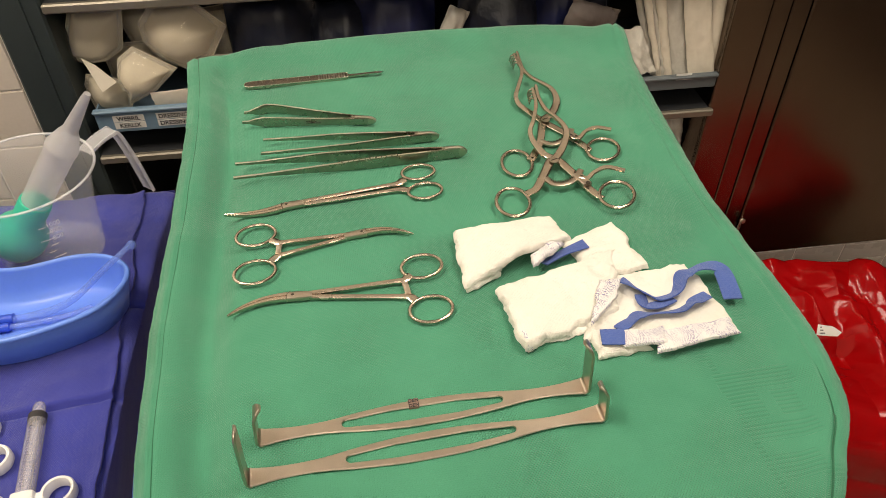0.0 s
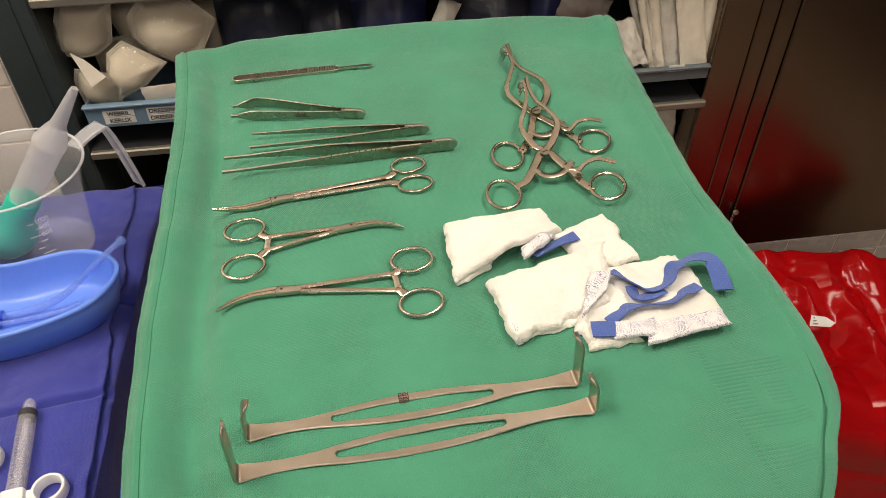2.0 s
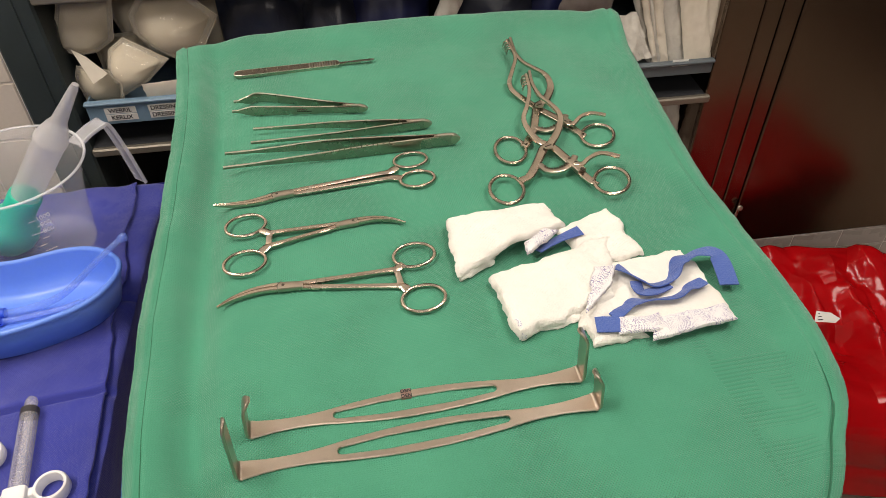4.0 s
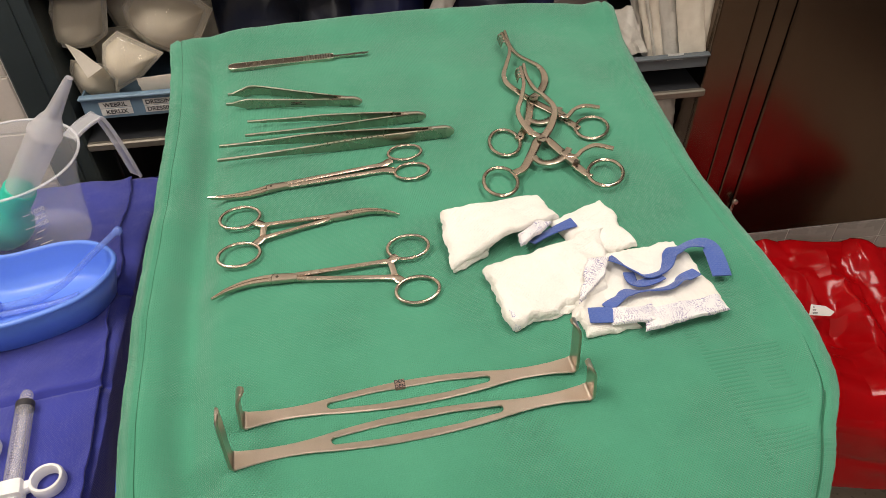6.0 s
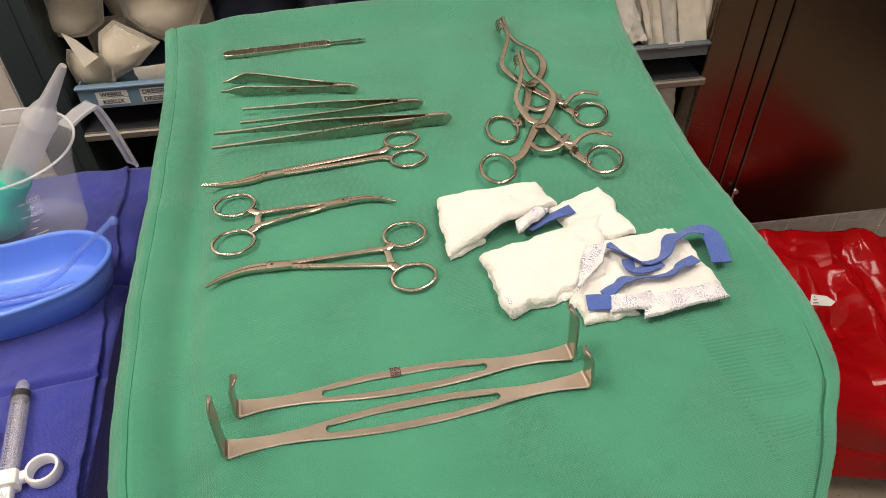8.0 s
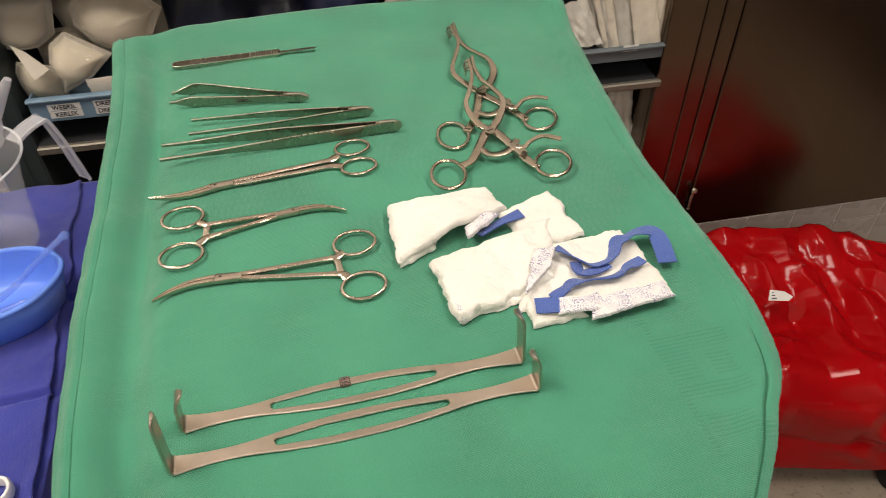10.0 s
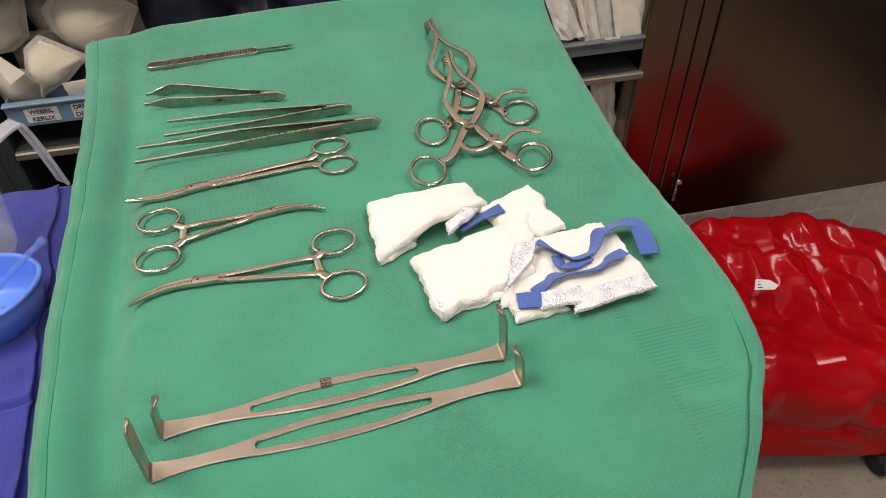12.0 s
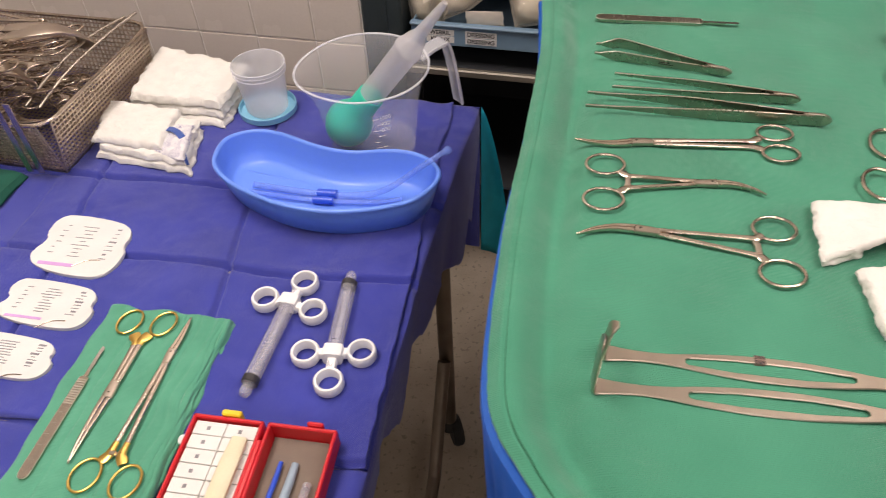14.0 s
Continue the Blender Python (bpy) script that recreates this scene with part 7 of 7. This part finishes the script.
# ---- three-ring control syringes ----
def ring_syringe(tip, hub, thumb, r1, r2, label):
    o = thing("control_syringe", (hub[0], hub[1], 0.004), label, "syringe", "control syringes", fr=TABLE)
    z = 0.0135
    T, Hb, Th = Vector((*tip, z)), Vector((*hub, z)), Vector((*thumb, z))
    d = (T - Hb).normalized()
    s = Vector((-d.y, d.x, 0))
    L = (T - Hb).length
    part("barrel", lathe([(0.002, 0.0), (0.0085, 0.0), (0.0085, L - 0.016), (0.0075, L - 0.013), (0.003, L - 0.0125), (0.001, L - 0.0125)], 28, Hb, d), M["barrel"], o, fr=TABLE, angle=40)
    part("plunger_seal", lathe([(0.002, L - 0.022), (0.0089, L - 0.022), (0.0089, L - 0.0145), (0.006, L - 0.0125), (0.001, L - 0.0125)], 24, Hb, d), M["grey_plastic"], o, "dark rubber plunger seal", fr=TABLE)
    part("plunger_rod", sweep([(*(Hb - d * 0.02), 0.0035, 0.0035), (*(Hb + d * (L - 0.024)), 0.0035, 0.0035)], 8, 6), M["barrel"], o, fr=TABLE)
    part("luer_tip", lathe([(0.001, L - 0.013), (0.0062, L - 0.013), (0.0062, L - 0.004), (0.0045, L), (0.001, L)], 20, Hb, d), M["barrel"], o, fr=TABLE)
    for k in range(21):
        p = Hb + d * (0.012 + (L - 0.045) * k / 20) + Vector((0, 0, 0.0084)) + s * 0.0018
        w = 0.0034 if k % 5 == 0 else 0.0019
        part("graduation", sweep([(*(p - s * w), 0.00035, 0.0003), (*(p + s * w * 0.4), 0.00035, 0.0003)], 5), M["ink"], o, fr=TABLE)
    for r in (r1, r2, thumb):
        R = Vector((*r, 0))
        rg = loft([[(R.x + q * math.cos(2 * math.pi * j / 40), R.y + q * math.sin(2 * math.pi * j / 40), zz) for j in range(40)] for q, zz in
                   ((0.0112, 0.0055), (0.0145, 0.005), (0.0158, 0.0075), (0.0158, 0.0155), (0.0145, 0.018), (0.0122, 0.018), (0.0112, 0.0155), (0.0112, 0.0055))], False, False)
        part("finger_ring", rg, M["white_plastic"], o, "thick white plastic finger ring", fr=TABLE, angle=50)
        e = R + (Vector((hub[0], hub[1], 0)) - R).normalized() * 0.0145
        part("ring_arm", sweep([(e.x, e.y, 0.0118, 0.005, 0.005), (hub[0], hub[1], 0.0118, 0.006, 0.006)], 10, 4), M["white_plastic"], o, fr=TABLE)
    part("grip_block", sweep([(*(Hb - d * 0.009), 0.0105, 0.0092), (*(Hb - d * 0.0025), 0.0112, 0.0092), (*(Hb + d * 0.006), 0.0105, 0.0092)], 14, 5), M["white_plastic"], o, fr=TABLE)


ring_syringe((-0.473, 0.105), (-0.4655, 0.228), (-0.4575, 0.262), (-0.4945, 0.2315), (-0.4355, 0.222), "plastic three-ring control syringe with white rings on blue cloth")
ring_syringe((-0.407, 0.283), (-0.397, 0.170), (-0.392, 0.134), (-0.4265, 0.1655), (-0.3675, 0.175), "plastic three-ring control syringe pointing away from the red box")


# ---- folded green towel with three instruments ----
def kit():
    def top(u, v):
        x = -0.670 + 0.148 * u + 0.005 * fuzz(v, 2, 1, 6)
        y = -0.06 + 0.26 * v + 0.006 * fuzz(u, 3, 1, 5)
        e = min(u, 1 - u) * 0.15
        f = min(v, 1 - v) * 0.26
        h = 0.011 * math.sqrt(max(0, 1 - (1 - min(e / 0.006, 1)) ** 2)) + 0.0005
        g = math.sqrt(max(0, 1 - (1 - min(f / 0.004, 1)) ** 2))
        for c, w in ((0.96, 0.02), (0.87, 0.016), (0.77, 0.014), (0.66, 0.012), (0.3, 0.012)):
            h -= (0.003 if c > 0.9 else 0.0012) * math.exp(-((u - c + 0.04 * fuzz(v, c, 1, 5)) / w) ** 2)
        return (x, y, 0.003 + h * (0.4 + 0.6 * g) + 0.0018 * fuzz(x, y, 3, 20) + 0.0007 * fuzz(x * 1.5, y * 0.6, 6, 60))
    o = thing("folded_towel", (-0.6, 0.07, 0.003), "green cotton towel folded in thick layers under small instruments", "towel", fr=TABLE)
    part("cloth", sheet(top, 110, 120, 0.0028), M["kit_towel"], o, fr=TABLE, angle=180)
    for k in range(3):
        rows = [(-0.5235 - 0.0035 * k + 0.004 * fuzz(v, k, 2, 14), -0.05 + 0.247 * v, 0.0045 + 0.0034 * k, 0.0045, 0.0018) for v in [i / 24 for i in range(25)]]
        part("fold_edge", sweep(rows, 8), M["kit_towel"], o, fr=TABLE, angle=180)
    up = TABLE @ pose(0, 0, 0.0145)
    scalpel((-0.645, -0.014), (-0.643, 0.139), 1.0, fr=up)
    clamp((-0.609, 0.006), (-0.608, 0.085), (-0.6052, 0.152), (-0.6110, 0.151), (-0.5915, 0.177), (-0.631, 0.175), 0.0012, "gold-ringed fine steel scissors on a folded green towel", (0.0125, 0.0165), 75, "fine_scissors", False, 0.0056, 0.0036, "scissors", "gold", fr=up, group="gold-ringed instruments")
    clamp((-0.565, 0.190), (-0.5665, 0.142), (-0.562, 0.022), (-0.5745, 0.022), (-0.5455, -0.003), (-0.587, -0.002), 0.001, "gold-ringed steel needle holder on a folded green towel", (0.0135, 0.017), 80, "needle_holder", True, 0.0046, 0.0030, "needle holder", "gold", fr=up, group="gold-ringed instruments")


kit()


# ---- suture packs ----
def suture(pts, label, accent, seed):
    loop = [tuple(p) for p in spline(pts, 6, True)]
    cx, cy = sum(p[0] for p in loop) / len(loop), sum(p[1] for p in loop) / len(loop)
    o = thing("suture_pack", (cx, cy, 0.004), label, "suture pack", "suture packs", fr=TABLE)
    part("tray_card", plate(loop, 0.0035, 0.0085, 0.0012), M["paper"], o, fr=TABLE)
    rnd = random.Random(seed)
    tall = max(p[1] for p in loop) - cy
    for col, (x0, lines, wmin, wmax) in enumerate(((-0.036, 6, 0.004, 0.008), (-0.004, 9, 0.008, 0.026), (0.034, 8, 0.004, 0.011))):
        for k in range(lines):
            y = cy + tall * (0.62 - 1.15 * k / lines)
            w = rnd.uniform(wmin, wmax)
            x = cx + x0 + rnd.uniform(-0.0015, 0.0015)
            h = 0.0012 if col == 2 and k % 3 == 0 else 0.0005
            part("print_bar", box(x - w / 2, x + w / 2, y - h, y + h, 0.0086, 0.0089), M["grey_ink"], o, fr=TABLE, smooth=False)
    part("color_band", box(cx - 0.042, cx + 0.004, cy - 0.75 * (max(p[1] for p in loop) - cy), cy - 0.65 * (max(p[1] for p in loop) - cy), 0.0086, 0.009), M[accent], o, fr=TABLE, smooth=False)
    part("needle", sweep(spline([(cx + 0.004, cy - 0.036, 0.0092, 0.0006, 0.0006), (cx + 0.018, cy - 0.025, 0.0094, 0.0006, 0.0006), (cx + 0.034, cy - 0.022, 0.0092, 0.0006, 0.0006)], 6), 6), M["steel"], o, fr=TABLE)


S1 = [(-0.808, 0.330), (-0.785, 0.336), (-0.742, 0.333), (-0.712, 0.325), (-0.701, 0.307), (-0.703, 0.293), (-0.696, 0.282), (-0.697, 0.258), (-0.708, 0.241), (-0.735, 0.237), (-0.775, 0.241), (-0.804, 0.252), (-0.812, 0.270), (-0.804, 0.288), (-0.811, 0.303)]
suture(S1, "white scalloped suture pack with grey print and lilac band", "pink", 1)
suture([(x + 0.008, 0.192 + (y - 0.285) * 0.66) for x, y in S1], "white suture pack with a long needle and lilac print", "pink", 2)
suture([(x, 0.118 + (y - 0.285) * 0.55) for x, y in S1], "white suture pack with an orange mark", "orange", 3)


# ---- red needle counter ----
def needle_box():
    fr = TABLE @ pose(-0.434, 0.073, 0.003, 0, 0, 1)
    o = thing("needle_counter", (0, -0.06, 0), "open red needle counter box with white foam blocks", "needle counter", fr=fr)
    for nm, x0, x1 in (("base_half", -0.0735, -0.002), ("lid_half", 0.002, 0.0705)):
        h = part(nm, merge(box(x0, x1, -0.13, 0, 0, 0.003, 0.001), box(x0, x1, -0.004, 0.0, 0.002, 0.024, 0.0012), box(x0, x1, -0.13, -0.126, 0.002, 0.024, 0.0012),
                           box(x0, x0 + 0.0035, -0.13, 0, 0.002, 0.024, 0.0012), box(x1 - 0.0035, x1, -0.13, 0, 0.002, 0.024, 0.0012)), M["red_box"], o, fr=fr)
    part("hinge", box(-0.003, 0.003, -0.11, -0.02, 0.018, 0.025, 0.0015), M["red_box"], o, fr=fr)
    part("latch", box(-0.046, -0.026, 0.0005, 0.007, 0.008, 0.026, 0.0015), M["yellow"], o, "small yellow latch", fr=fr)
    part("catch", box(0.04, 0.056, 0.0005, 0.005, 0.015, 0.026, 0.0015), M["red_box"], o, fr=fr)
    for c in range(2):
        for r in range(8):
            x0, y1 = -0.0685 + 0.0315 * c, -0.006 - 0.0148 * r
            b = part("foam_block", box(x0, x0 + 0.0307, y1 - 0.0141, y1, 0.003, 0.021, 0.0006), M["foam"], o, "white foam block", fr=fr)
            part("print_bar", box(x0 + 0.013, x0 + 0.0165, y1 - 0.0092, y1 - 0.0055, 0.0212, 0.0215), M["grey_ink"], b, fr=fr, smooth=False)
    part("magnet_sheet", box(0.0065, 0.066, -0.125, -0.005, 0.003, 0.0045), M["tan"], o, "tan magnetic sheet", fr=fr)
    c = thing("cap_strip", (-0.02, -0.06, 0.02), "cream plastic strip lying on the foam blocks", "plastic strip", fr=fr)
    part("strip", sweep(spline([(-0.018, -0.022, 0.026, 0.0075, 0.003), (-0.019, -0.06, 0.027, 0.009, 0.004), (-0.02, -0.12, 0.026, 0.0085, 0.0035)], 5), 10, 4), M["cream"], c, fr=fr)
    for x, col, lab in ((0.022, "collar", "blue handled blade in the counter box"), (0.036, "grey_cap", "grey-blue capped needle in the counter box"), (0.053, "barrel", "clear capped needle in the counter box")):
        w = 0.0026 if col == "collar" else 0.0042
        nd = thing("capped_needle", (x, -0.08, 0.005), lab, "needle", "needles in the box", fr=fr)
        part("cap", sweep([(x, -0.032 if col != "barrel" else -0.055, 0.0085, w * 0.85, w * 0.85), (x, -0.05, 0.0088, w, w), (x - 0.001, -0.07, 0.0088, w, w)], 12), M[col], nd, fr=fr)
        part("shaft", sweep([(x - 0.001, -0.07, 0.0085, w * 0.8, w * 0.8), (x - 0.003, -0.122, 0.0085, w * 0.8, w * 0.8)], 12), M["grey_cap" if col != "collar" else "steel"], nd, fr=fr)
    solo("bottle_stopper", lathe([(0.002, 0), (0.006, 0.0), (0.0065, 0.006), (0.005, 0.012), (0.001, 0.013)], 20, (-0.079, -0.02, 0.0), (0.0, -0.3, 1)), M["white_plastic"], (-0.079, -0.02, 0), "small white plastic stopper beside the red box", "stopper", fr=fr)
    solo("white_pouch", cushion([(-0.11, -0.16), (-0.105, -0.075), (-0.078, -0.085), (-0.077, -0.16)], 0.006, 60, n=16), M["film"], (-0.09, -0.12, 0), "crumpled white plastic wrapper beside the red box", "wrapper", fr=fr)


needle_box()
solo("dark_green_cloth", cushion([(-1.04, 0.36), (-1.0, 0.42), (-0.905, 0.405), (-0.91, 0.34)], 0.012, 70, n=20, base=0.001), mat("dark_green_cloth_weave", (0.01, 0.09, 0.06), rough=0.9, fine=900), (-0.95, 0.38, 0.001), "dark green folded cloth at the table's back", "cloth", fr=TABLE)
